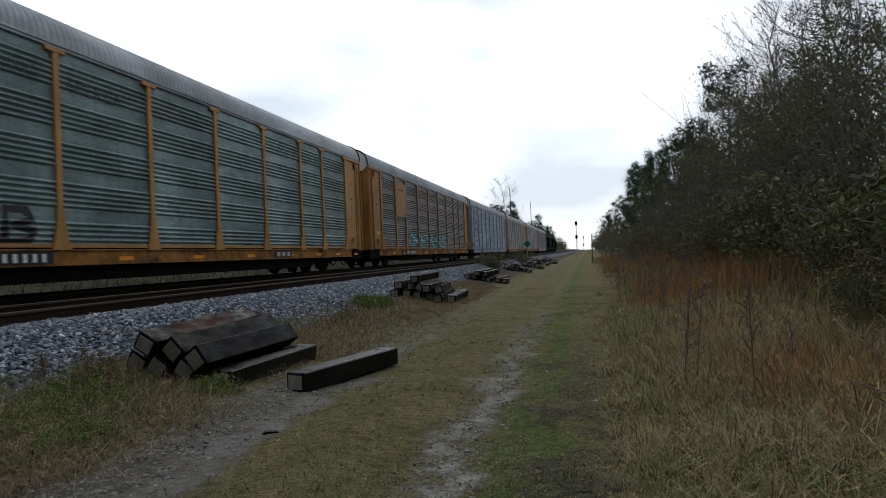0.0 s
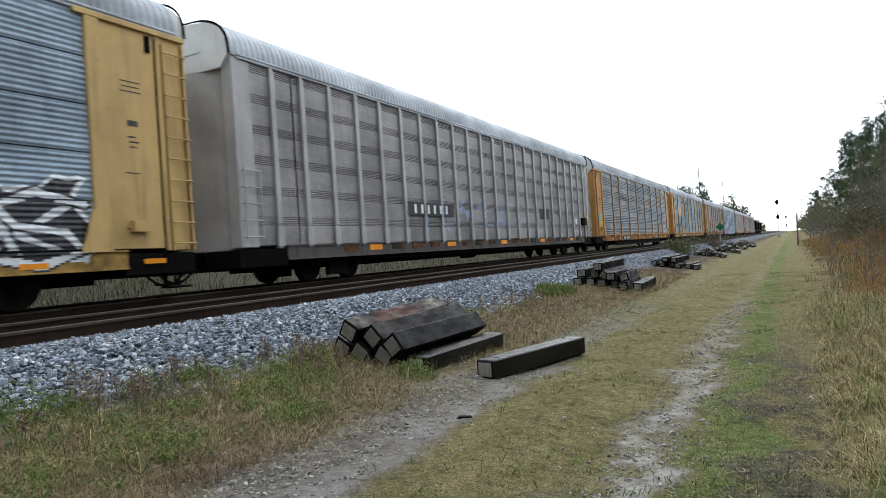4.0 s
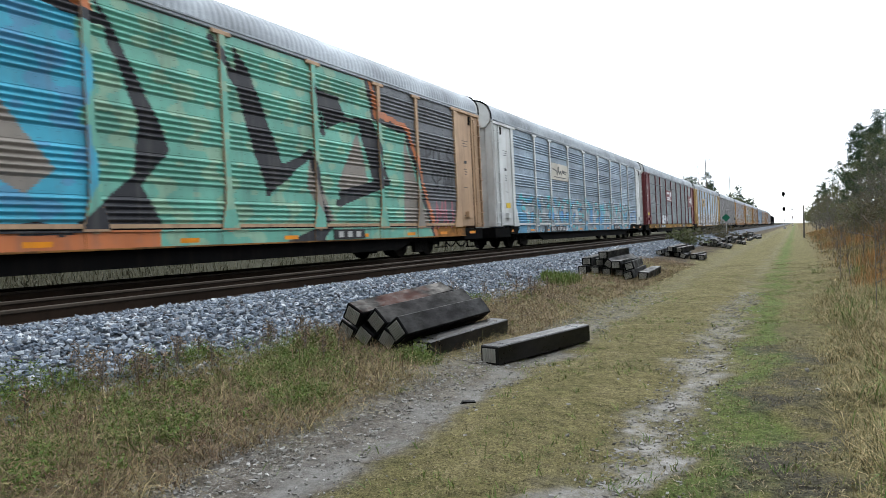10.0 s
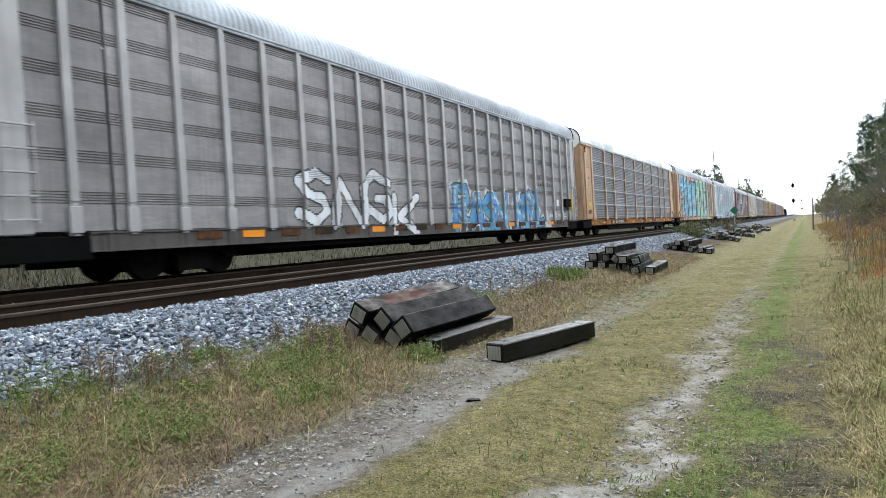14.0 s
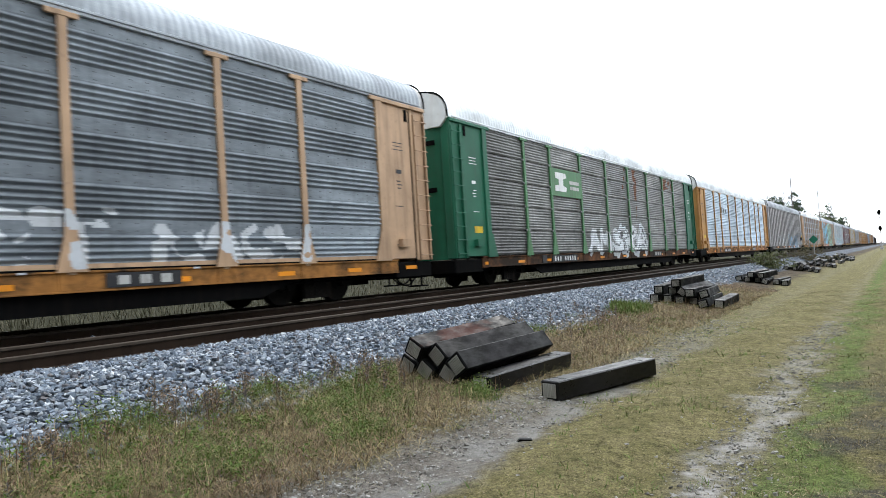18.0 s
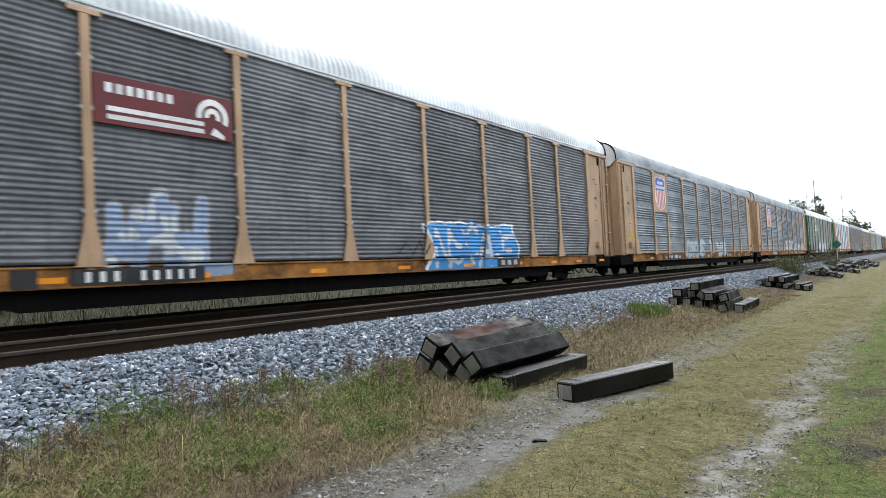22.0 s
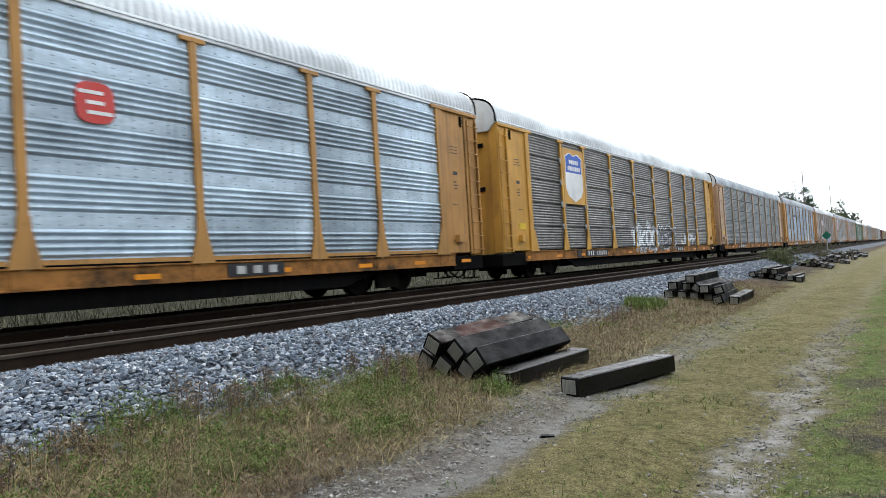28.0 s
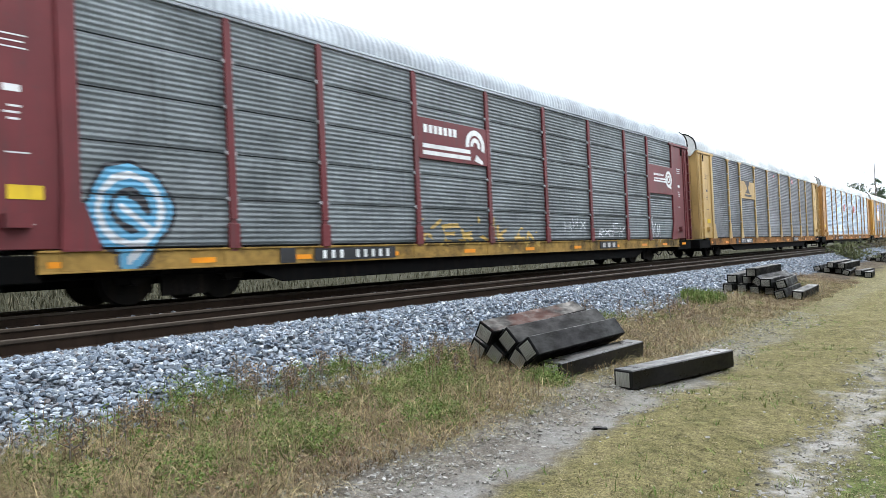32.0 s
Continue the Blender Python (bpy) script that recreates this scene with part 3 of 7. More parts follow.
def panel_mesh(style, width):
    """One bay of side sheet with its rows of fasteners."""
    rows = profile(style)
    v, f = [], []
    for z, x in rows:
        v += [(x - 0.06, -width / 2, z), (x - 0.06, width / 2, z)]
    for i in range(len(rows) - 1):
        f.append((2 * i, 2 * i + 1, 2 * i + 3, 2 * i + 2))
    fold, k = len(f), len(v)
    v += [(-0.12, -width / 2, rows[0][0]), (-0.12, width / 2, rows[0][0]), (-0.12, -width / 2, ZP1), (-0.12, width / 2, ZP1), (-0.054, -width / 2, ZP1), (-0.054, width / 2, ZP1)]
    f += [(k, k + 2, k + 3, k + 1), (k + 4, k + 5, k + 3, k + 2)]
    solid = len(f)
    if style in ("corrugated", "ribbed", "ledged"):
        count = max(3, int(width / 0.3))
        for level in range(5 if style == "corrugated" else 4):
            zc = ZS1 + 0.02 + 0.816 * (level + 1) - 0.2 if style == "corrugated" else ZS1 + 0.03 + (level + 1) * 0.815 - 0.09
            for dz in ((0.0, 0.13) if style == "corrugated" else (0.0,)):
                for q in range(count):
                    y, z, a = -width / 2 + (q + 0.5) * width / count, zc + dz, len(v)
                    v += [(-0.054, y - 0.016, z - 0.011), (-0.054, y + 0.016, z - 0.011), (-0.054, y + 0.016, z + 0.011), (-0.054, y - 0.016, z + 0.011), (-0.042, y, z)]
                    f += [(a, a + 1, a + 4), (a + 1, a + 2, a + 4), (a + 2, a + 3, a + 4), (a + 3, a, a + 4)]
    me = mesh("side_panel", v, f)
    me.polygons.foreach_set("use_smooth", [style in ("corrugated", "ledged", "ribbed") and i < fold and rows[i + 1][0] - rows[i][0] < 0.1 for i in range(len(f))])
    me.polygons.foreach_set("material_index", [int(i >= solid) for i in range(len(f))])
    return me


def clip_mesh(w, h):
    """A rounded fixing plate behind a post, where two sheets meet."""
    bm = bmesh.new()
    prism(bm, [(w * math.cos(q), h * math.sin(q)) for q in np.linspace(0, 6.2832, 15)[:-1]], "x", -0.04, 0.012)
    return from_bm("sheet_clip", bm)


def post_mesh(gusset):
    bm = bmesh.new()
    box(bm, -0.12, 0.0, -0.06, 0.06, ZS1 - 0.06, ZP1)
    box(bm, -0.02, 0.02, -0.075, 0.075, ZS1 + 0.5, ZP1 - 0.1, 0.006)
    if gusset:
        prism(bm, [(-0.24, ZS1 - 0.02), (0.24, ZS1 - 0.02), (0.10, ZS1 + 0.55), (0.09, ZS1 + 0.75), (-0.09, ZS1 + 0.75), (-0.10, ZS1 + 0.55)], "x", -0.01, 0.03)
        box(bm, -0.03, 0.028, -0.26, 0.26, ZP1 - 0.12, ZP1 - 0.03, 0.01)
    else:
        box(bm, -0.03, 0.03, -0.11, 0.11, ZS1 - 0.02, ZS1 + 0.42, 0.008)
    return from_bm("post", bm)


def roof_curve(steps=20):
    out = []
    for i in range(steps + 1):
        a = math.pi * i / steps
        c, s = math.cos(a), math.sin(a)
        out.append((1.47 * math.copysign(abs(c) ** 0.62, c), EAVE + (TOP - EAVE) * abs(s) ** 0.75))
    return out


def roof_mesh():
    curve = roof_curve()
    ys, zs = [], []
    y = -13.98
    while y < 13.85:
        for dy, dz in ((0, 0.0), (0.03, 0.018), (0.09, 0.018), (0.12, 0.0)):
            ys.append(y + dy)
            zs.append(dz)
        y += 0.17
    v, f, k = [], [], len(curve)
    for yy, dz in zip(ys, zs):
        for x, z in curve:
            out = Vector((x, 0, (z - EAVE) * 1.4 + 0.2)).normalized()
            v.append((x + out.x * dz, yy, z + out.z * dz))
    for i in range(len(ys) - 1):
        for j in range(k - 1):
            f.append((i * k + j, i * k + j + 1, i * k + k + j + 1, i * k + k + j))
    return mesh("roof", v, f, True)


def end_mesh():
    """Doors across the end, bowed out and closed under the roof's arch."""
    bm = bmesh.new()
    xs = np.linspace(-1.2, 1.2, 11)
    lo = [bm.verts.new((x, 0.2 * (1 - (x / 1.2) ** 2), ZS1 - 0.05)) for x in xs]
    hi = [bm.verts.new((x, 0.2 * (1 - (x / 1.2) ** 2), EAVE - 0.24)) for x in xs]
    for i in range(10):
        bm.faces.new((lo[i], lo[i + 1], hi[i + 1], hi[i]))
    return from_bm("end_door", bm)


def cap_mesh():
    """The roof's arched end wall."""
    bm = bmesh.new()
    curve = [(x * 0.985, z - 0.02) for x, z in roof_curve()] + [(-1.22, EAVE - 0.26), (1.22, EAVE - 0.26)]
    prism(bm, curve, "y", -0.10, 0.09)
    box(bm, -0.7, 0.7, 0.08, 0.11, EAVE + 0.16, EAVE + 0.22)
    return from_bm("roof_end", bm)


def hoop_mesh():
    """A bar bent round the end of the roof."""
    c, v, f = roof_curve(), [], []
    for x, z in c:
        out = Vector((x, 0, (z - EAVE) * 1.4 + 0.2)).normalized()
        for q in range(6):
            a = math.pi * q / 3
            v.append((x + out.x * (0.02 + 0.027 * math.cos(a)), 0.027 * math.sin(a), z + out.z * (0.02 + 0.027 * math.cos(a))))
    for i in range(len(c) - 1):
        for q in range(6):
            f.append((i * 6 + q, i * 6 + (q + 1) % 6, i * 6 + 6 + (q + 1) % 6, i * 6 + 6 + q))
    return mesh("end_hoop", v, f, True)


def corner_mesh():
    bm = bmesh.new()
    box(bm, 1.16, 1.46, 13.40, 13.96, ZS1 - 0.03, EAVE - 0.02, 0.02)
    return from_bm("corner_post", bm)


def inner_strip_mesh():
    bm = bmesh.new()
    box(bm, 1.40, 1.50, 13.32, 13.42, ZS1 - 0.03, EAVE, 0.015)
    return from_bm("inner_strip", bm)


def outer_strip_mesh():
    bm = bmesh.new()
    box(bm, 1.42, 1.50, 13.90, 13.98, ZS1 - 0.03, EAVE - 0.1, 0.015)
    return from_bm("outer_strip", bm)


def door_rod_mesh():
    bm = bmesh.new()
    box(bm, -0.03, 0.03, 0.18, 0.23, ZS1, EAVE - 0.26)
    return from_bm("door_rod", bm)


def hose_mesh():
    bm = bmesh.new()
    pts = [Vector((0.5, 13.5 + 0.11 * k, 0.52 - 0.30 * math.sin(math.pi * k / 10))) for k in range(11)]
    for p, q in zip(pts, pts[1:]):
        cyl(bm, p, q, 0.028, seg=6)
    return from_bm("air_hose", bm)


def step_mesh():
    bm = bmesh.new()
    box(bm, 0.9, 1.3, 13.6, 14.0, 0.18, 0.22)
    for x in (0.92, 1.28):
        box(bm, x - 0.02, x + 0.02, 13.7, 13.74, 0.2, 0.7)
    return from_bm("step", bm)


def ladder_mesh():
    bm = bmesh.new()
    for y in (13.46, 13.92):
        box(bm, 1.46, 1.53, y - 0.02, y + 0.02, ZS1 - 0.03, EAVE - 0.25)
    for k in range(10):
        z = ZS1 + 0.1 + k * 0.4
        cyl(bm, (1.56, 13.43, z), (1.56, 13.95, z), 0.015, seg=6)
        for y in (13.45, 13.93):
            cyl(bm, (1.48, y, z), (1.57, y, z), 0.011, seg=5)
    return from_bm("ladder", bm)


def short_ladder_mesh():
    bm = bmesh.new()
    for k in range(5):
        z = ZS1 + 0.2 + k * 0.36
        cyl(bm, (1.56, 13.35, z), (1.56, 13.88, z), 0.018, seg=6)
        for y in (13.37, 13.86):
            if k == 0:
                box(bm, 1.55, 1.57, y - 0.015, y + 0.015, z - 0.05, z + 1.5)
            cyl(bm, (1.44, y, z), (1.57, y, z), 0.012, seg=5)
    return from_bm("short_ladder", bm)


def end_panel_mesh():
    bm = bmesh.new()
    box(bm, 1.40, 1.465, 12.06, 13.34, ZS1 + 0.02, ZP1, 0.008)
    return from_bm("end_panel", bm)


def end_post_mesh():
    bm = bmesh.new()
    box(bm, 1.40, 1.52, 11.90, 12.16, ZS1 - 0.02, ZP1, 0.01)
    prism(bm, [(11.62, ZS1 - 0.02), (12.2, ZS1 - 0.02), (12.165, ZS1 + 0.7), (11.86, ZS1 + 0.7)], "x", 1.49, 1.532)
    return from_bm("end_post", bm)


def header_mesh():
    bm = bmesh.new()
    box(bm, 1.46, 1.53, 11.7, 13.98, ZP1 - 0.10, ZP1, 0.01)
    return from_bm("header", bm)


def edge_mesh():
    bm = bmesh.new()
    box(bm, 1.43, 1.467, 13.28, 13.34, ZS1 - 0.1, ZP1 - 0.15)
    return from_bm("door_edge", bm)


def sill_mesh():
    bm = bmesh.new()
    box(bm, 1.38, 1.47, -12.5, 12.5, ZS0, ZS1, 0.012)
    box(bm, 1.36, 1.50, -12.5, 12.5, ZS1 - 0.035, ZS1, 0.006)
    box(bm, 1.36, 1.49, -12.5, 12.5, ZS0, ZS0 + 0.03, 0.006)
    for y in POSTS:
        box(bm, 1.44, 1.485, y - 0.2, y + 0.2, ZS0 + 0.03, ZS1 - 0.035, 0.006)
    return from_bm("side_sill", bm)


def under_mesh(low):
    """Centre sill, belly girders, cross bearers, pipes and end beams."""
    bm = bmesh.new()
    box(bm, -0.35, 0.35, -12.6, 12.6, 0.34, 0.78)
    for x in (1.26, -1.36):
        prism(bm, [(-9.2, 0.60), (-8.2, low), (8.2, low), (9.2, 0.60)], "x", x, x + 0.1)
    box(bm, -1.36, 1.36, -13.8, 13.8, 0.70, 0.80)
    for y in (-6, -2, 2, 6):
        box(bm, -1.3, 1.3, y - 0.1, y + 0.1, 0.45, 0.75)
    cyl(bm, (-0.9, 1.5, 0.42), (-0.9, 2.6, 0.42), 0.2)
    box(bm, 0.6, 1.25, 2.6, 3.4, 0.38, 0.72)
    cyl(bm, (1.2, -12.9, 0.5), (1.2, 12.9, 0.5), 0.022, seg=6)
    cyl(bm, (0.9, -9, 0.36), (0.9, 9, 0.36), 0.018, seg=6)
    for y in (-13.7, 13.7):
        box(bm, -1.36, 1.36, y - 0.12, y + 0.12, 0.42, 0.80)
        box(bm, 0.4, 1.44, y - (1.25 if y > 0 else 0.3), y + (0.3 if y > 0 else 1.25), 0.46, 0.86, 0.02)
    return from_bm("underframe", bm)


def far_side_mesh(style):
    rows = profile(style)
    v, f = [], []
    for z, x in rows:
        v += [(-1.46 - x, -12.6, z), (-1.46 - x, 12.6, z)]
    for i in range(len(rows) - 1):
        f.append((2 * i, 2 * i + 2, 2 * i + 3, 2 * i + 1))
    bm = bmesh.new()
    me = mesh("tmp", v, f)
    bm.from_mesh(me)
    bpy.data.meshes.remove(me)
    for y in POSTS:
        box(bm, -1.52, -1.42, y - 0.07, y + 0.07, ZS1, ZP1)
    box(bm, -1.49, -1.38, -13.1, 13.1, ZS0, ZS1)
    for s in (-1, 1):
        box(bm, -1.47, -1.40, min(12.5 * s, 13.95 * s), max(12.5 * s, 13.95 * s), ZS1 - 0.2, EAVE)
    return from_bm("far_side", bm)


def frame_mesh():
    """A truck's cast side frame with its spring nest, one each side."""
    bm = bmesh.new()
    for s in (-1, 1):
        x = 0.98 * s
        prism(bm, [(-1.15, 0.36), (-1.15, 0.60), (-0.55, 0.74), (0.55, 0.74), (1.15, 0.60), (1.15, 0.36), (0.85, 0.40), (0.42, 0.60), (0.40, 0.14), (-0.40, 0.14), (-0.42, 0.60), (-0.85, 0.40)], "x", x - 0.06, x + 0.06)
        for k in (-0.25, -0.08, 0.08, 0.25):
            for r in range(4):
                cyl(bm, (x, k, 0.2 + r * 0.08), (x, k, 0.24 + r * 0.08), 0.075, seg=8)
        for y in (-0.86, 0.86):
            cyl(bm, (x - 0.1, y, 0.46), (x + 0.1, y, 0.46), 0.12, seg=10)
    box(bm, -1.1, 1.1, -0.2, 0.2, 0.42, 0.66)
    return from_bm("side_frame", bm)


def wheel_mesh():
    bm = bmesh.new()
    for s in (-1, 1):
        x = 0.72 * s
        cyl(bm, (x - 0.065 * s, 0, 0), (x + 0.065 * s, 0, 0), 0.445, 0.435, 28)
        cyl(bm, (x - 0.095 * s, 0, 0), (x - 0.06 * s, 0, 0), 0.475, 0.475, 28)
        cyl(bm, (x + 0.06 * s, 0, 0), (x + 0.10 * s, 0, 0), 0.17, 0.13, 14)
        for k in range(6):
            a = k * math.pi / 3
            cyl(bm, (x + 0.06 * s, 0.29 * math.cos(a), 0.29 * math.sin(a)), (x + 0.075 * s, 0.29 * math.cos(a), 0.29 * math.sin(a)), 0.03, seg=6)
    cyl(bm, (-0.7, 0, 0), (0.7, 0, 0), 0.085, seg=10)
    return from_bm("wheelset", bm)


def coupler_mesh():
    bm = bmesh.new()
    box(bm, -0.12, 0.12, 13.6, 14.4, 0.55, 0.78, 0.03)
    prism(bm, [(-0.2, 14.25), (-0.2, 14.62), (0.02, 14.62), (0.05, 14.45), (0.2, 14.45), (0.18, 14.25)], "z", 0.5, 0.84)
    return from_bm("coupler", bm)


def plate_mesh(key, w, h, d=0.012):
    def make():
        bm = bmesh.new()
        box(bm, 0, d, -w / 2, w / 2, -h / 2, h / 2)
        return from_bm("plate", bm)
    return cached(("plate", key, round(w, 3), round(h, 3)), make)


def shape_mesh(name, outline, d=0.004):
    bm = bmesh.new()
    prism(bm, outline, "x", 0, d)
    return from_bm(name, bm)


LOGO_X = 1.505


def shield(car, y, z, w, h, plate, faded_out=False):
    """A yellow plate with a striped shield."""
    base = put("logo_plate", plate_mesh("u", w, h, 0.05), plate, car, pose(LOGO_X - 0.04, y, z))
    s = 0.38 * w

    def curve(y0, y1, zt, zb):
        return [(y0, zt), (y1, zt), (y1, zb), (y0, zb)]
    top = [(-s, 0.62), (-0.45 * s, 0.74), (0, 0.66), (0.45 * s, 0.74), (s, 0.62), (0.93 * s, 0.4), (s, 0.12), (-s, 0.12), (-0.93 * s, 0.4)]
    low = [(-s, 0.12), (s, 0.12), (1.03 * s, -0.35), (0.75 * s, -0.62), (0, -0.8), (-0.75 * s, -0.62), (-1.03 * s, -0.35)]
    k = h * 0.56
    put("shield_field", shape_mesh("shield_field", [(a, c * k) for a, c in low]), WLET, base, pose(0.055, 0, 0))
    put("shield_top", shape_mesh("shield_top", [(a, c * k) for a, c in top]), LOGO_BLUE, base, pose(0.055, 0, 0))
    if not faded_out:
        for i in range(6):
            yy = -0.8 * s + i * 0.32 * s
            zb = -0.78 + 0.26 * abs(yy / s) ** 1.5
            put("shield_stripe", shape_mesh("shield_stripe", curve(yy - 0.07 * s, yy + 0.07 * s, 0.10 * k, zb * k)), LOGO_RED, base, pose(0.061, 0, 0))
    put("shield_rim", shape_mesh("shield_rim", [(1.08 * a, c * k * 1.04) for a, c in top[:6] + low[1:] + top[7:]]), WLET, base, pose(0.052, 0, 0))
    for zz, letters in ((0.47, 5), (0.26, 7)):
        for i in range(letters):
            put("lettering_bar", plate_mesh("b", 0.17 * s, 0.14 * k, 0.004), WLET, base, pose(0.061, (i - (letters - 1) / 2) * 0.235 * s, zz * k))


def wheel_logo(car, y, z, w, h, plate, small_print=False):
    """A red plate with a spoked-wheel mark running out into two rail lines."""
    base = put("logo_plate", plate_mesh("c", w, h, 0.05), plate, car, pose(LOGO_X - 0.035, y, z))
    r = 0.3 * h if small_print else 0.42 * h
    cy, cz = w * 0.5 - r - 0.1, (0.06 if small_print else 0.0) * h
    span = (-0.35, 1.5) if small_print else (-0.12, 1.05)
    bm = bmesh.new()
    for outer, inner in ((1.0, 0.66), (0.5, 0.22)):
        for i in range(16):
            a0, a1 = (math.pi * (span[0] + (span[1] - span[0]) * (i + q) / 16) for q in (0, 1))
            prism(bm, [(p * r * math.cos(a), p * r * math.sin(a)) for p, a in ((outer, a0), (outer, a1), (inner, a1), (inner, a0))], "x", 0, 0.005)
    prism(bm, [(0.1 * r, -0.55 * r), (0.75 * r, -0.95 * r), (0.7 * r, -1.15 * r), (-0.15 * r, -0.95 * r)], "x", 0, 0.005)
    put("wheel_mark", from_bm("wheel_mark", bm), WLET, base, pose(0.052, cy, cz))
    run = 0.55 * w if small_print else 0.68 * w
    for k in range(2):
        put("rail_line", plate_mesh("l", run, (0.05 if small_print else 0.1) * h, 0.004), WLET, base, pose(0.052, cy - 0.55 * r - run / 2, cz - (0.18 + 0.17 * k if not small_print else 0.02 + 0.09 * k) * h))
    letters, width, tall = (14, 0.42 * w, 0.07 * h) if small_print else (7, 0.48 * w, 0.2 * h)
    left, zz = (cy - 0.6 * r - run, cz + 0.12 * h) if small_print else (-0.44 * w, 0.24 * h)
    for k in range(letters):
        put("lettering_bar", plate_mesh("n", 0.66 * width / letters, tall, 0.004), WLET, base, pose(0.052, left + (k + 0.5) * width / letters, zz))


def word_plate(car, y, z, w, h, plate, ink, lines=((0.0, 0.55, 0.36),), d=0.05):
    base = put("logo_plate", plate_mesh("w", w, h, d), plate, car, pose(LOGO_X - 0.035, y, z))
    for off, ww, hh in lines:
        put("lettering_bar", plate_mesh("i", ww * w, hh * h, 0.004), ink, base, pose(d + 0.002, 0, off * h))
    return base


def bar_word(car, y, z, w, h, ink, letters):
    """A line of unreadable letters as plain bars."""
    step = w / letters
    tall, low = plate_mesh("letter", step * 0.42, h, 0.006), plate_mesh("low_letter", step * 0.42, h * 0.68, 0.006)
    for k in range(letters):
        up = k % 3 == 0
        put("lettering_bar", tall if up else low, ink, car, pose(1.487, y - w / 2 + (k + 0.5) * step, z - (0 if up else 0.16 * h)))


def words(car, text, y, z, size, ink):
    """Readable words painted on the sheets."""
    cu = bpy.data.curves.new("tmp", "FONT")
    cu.body, cu.size, cu.align_x, cu.align_y, cu.extrude = text, size, "CENTER", "CENTER", 0.003
    ob = bpy.data.objects.new("tmp", cu)
    scene.collection.objects.link(ob)
    bpy.context.view_layer.update()
    me = bpy.data.meshes.new_from_object(ob.evaluated_get(bpy.context.evaluated_depsgraph_get()))
    bpy.data.objects.remove(ob)
    put("painted_words", me, ink, car, pose(1.482, y, z, 90, 0, 90))


GLYPHS = {
    "A": "0,0 .45,1 .6,1 1,0|.2,.38 .8,.38", "B": "0,0 0,1 .7,.95 .8,.7 .3,.52 .9,.35 .8,.05 0,0", "C": "1,.8 .6,1 .1,.7 .1,.3 .6,0 1,.2", "D": "0,0 0,1 .7,.9 1,.5 .7,.1 0,0",
    "E": "1,1 .05,.95 .05,0 1,.05|.05,.5 .8,.5", "F": "1,1 .05,.95 .05,0|.05,.5 .8,.5", "G": "1,.8 .6,1 .1,.7 .1,.3 .6,0 1,.15 1,.45 .6,.45", "H": "0,0 0,1|1,0 1,1|0,.5 1,.5",
    "I": ".5,0 .5,1", "K": "0,0 0,1|1,1 .1,.45 1,0", "L": "0,1 0,.05 1,.05", "M": "0,0 .1,1 .5,.4 .9,1 1,0", "N": "0,0 0,1 1,0 1,1", "O": ".5,0 .05,.3 .05,.7 .5,1 .95,.7 .95,.3 .5,0",
    "P": "0,0 0,1 .8,.95 .9,.65 .1,.45", "R": "0,0 0,1 .8,.95 .9,.65 .1,.48 1,0", "S": "1,.85 .5,1 .1,.8 .3,.55 .8,.45 .95,.2 .5,0 0,.15", "T": "0,.95 1,.95|.5,.95 .5,0",
    "U": "0,1 .05,.25 .5,0 .95,.25 1,1", "V": "0,1 .5,0 1,1", "W": "0,1 .25,0 .5,.6 .75,0 1,1", "X": "0,0 1,1|0,1 1,0", "Y": "0,1 .5,.45 1,1|.5,.45 .45,0", "Z": "0,1 1,1 0,0 1,0",
}


def pen(text, y0, y1, z0, z1, seed=0, slant=0.0, gap=0.22, wild=0.08):
    """The strokes of a row of sprayed letters."""
    r = random.Random(seed)
    step, out = (y1 - y0) / len(text), []
    for k, ch in enumerate(text):
        if ch == " ":
            continue
        drop, grow, lean = r.uniform(-wild, wild), r.uniform(1 - wild, 1 + wild), slant + r.uniform(-wild, wild)
        for line in GLYPHS[ch].split("|"):
            pts = []
            for p in line.split():
                a, b_ = (float(q) for q in p.split(","))
                v = b_ * grow + drop
                pts.append((y0 + (k + gap / 2 + (1 - gap) * (a + lean * b_ + r.uniform(-wild, wild) * 0.5)) * step, z0 + v * (z1 - z0)))
            out.append(pts)
    return out


def distance(Y, z, lines):
    d = np.full(len(Y), 9.0)
    for line in lines:
        for (ay, az), (by, bz) in zip(line, line[1:]):
            dy, dz = by - ay, bz - az
            t = np.clip(((Y - ay) * dy + (z - az) * dz) / (dy * dy + dz * dz + 1e-9), 0, 1)
            d = np.minimum(d, np.hypot(Y - ay - t * dy, z - az - t * dz))
    return d


def sprayed(lines, w, rough=0.15):
    """A stroke of half-width w with an uneven edge."""
    return lambda Y, z: distance(Y, z, lines) < w * (1 + rough * np.sin(4.3 * Y + 6.1 * z) + 0.6 * rough * np.sin(11 * Y - 9 * z))


def filled(*corners):
    """The inside of a closed outline."""
    def inside(Y, z):
        odd = np.zeros(len(Y), bool)
        for (ay, az), (by, bz) in zip(corners, corners[1:] + corners[:1]):
            if (az > z) != (bz > z):
                odd ^= Y < ay + (z - az) / (bz - az) * (by - ay)
        return odd
    return inside


def cloud(y0, y1, z0, z1, seed=0.0, rag=0.16):
    """A sprayed ground with a ragged top and ends."""
    def inside(Y, z):
        top = z1 + rag * (np.sin(2.1 * Y + seed) + 0.6 * np.sin(5.3 * Y + 2 * seed) + 0.35 * np.sin(13 * Y))
        edge = 0.2 * np.sin(5 * z + seed)
        return (z < top) & (z > z0) & (Y > y0 + edge) & (Y < y1 + edge)
    return inside


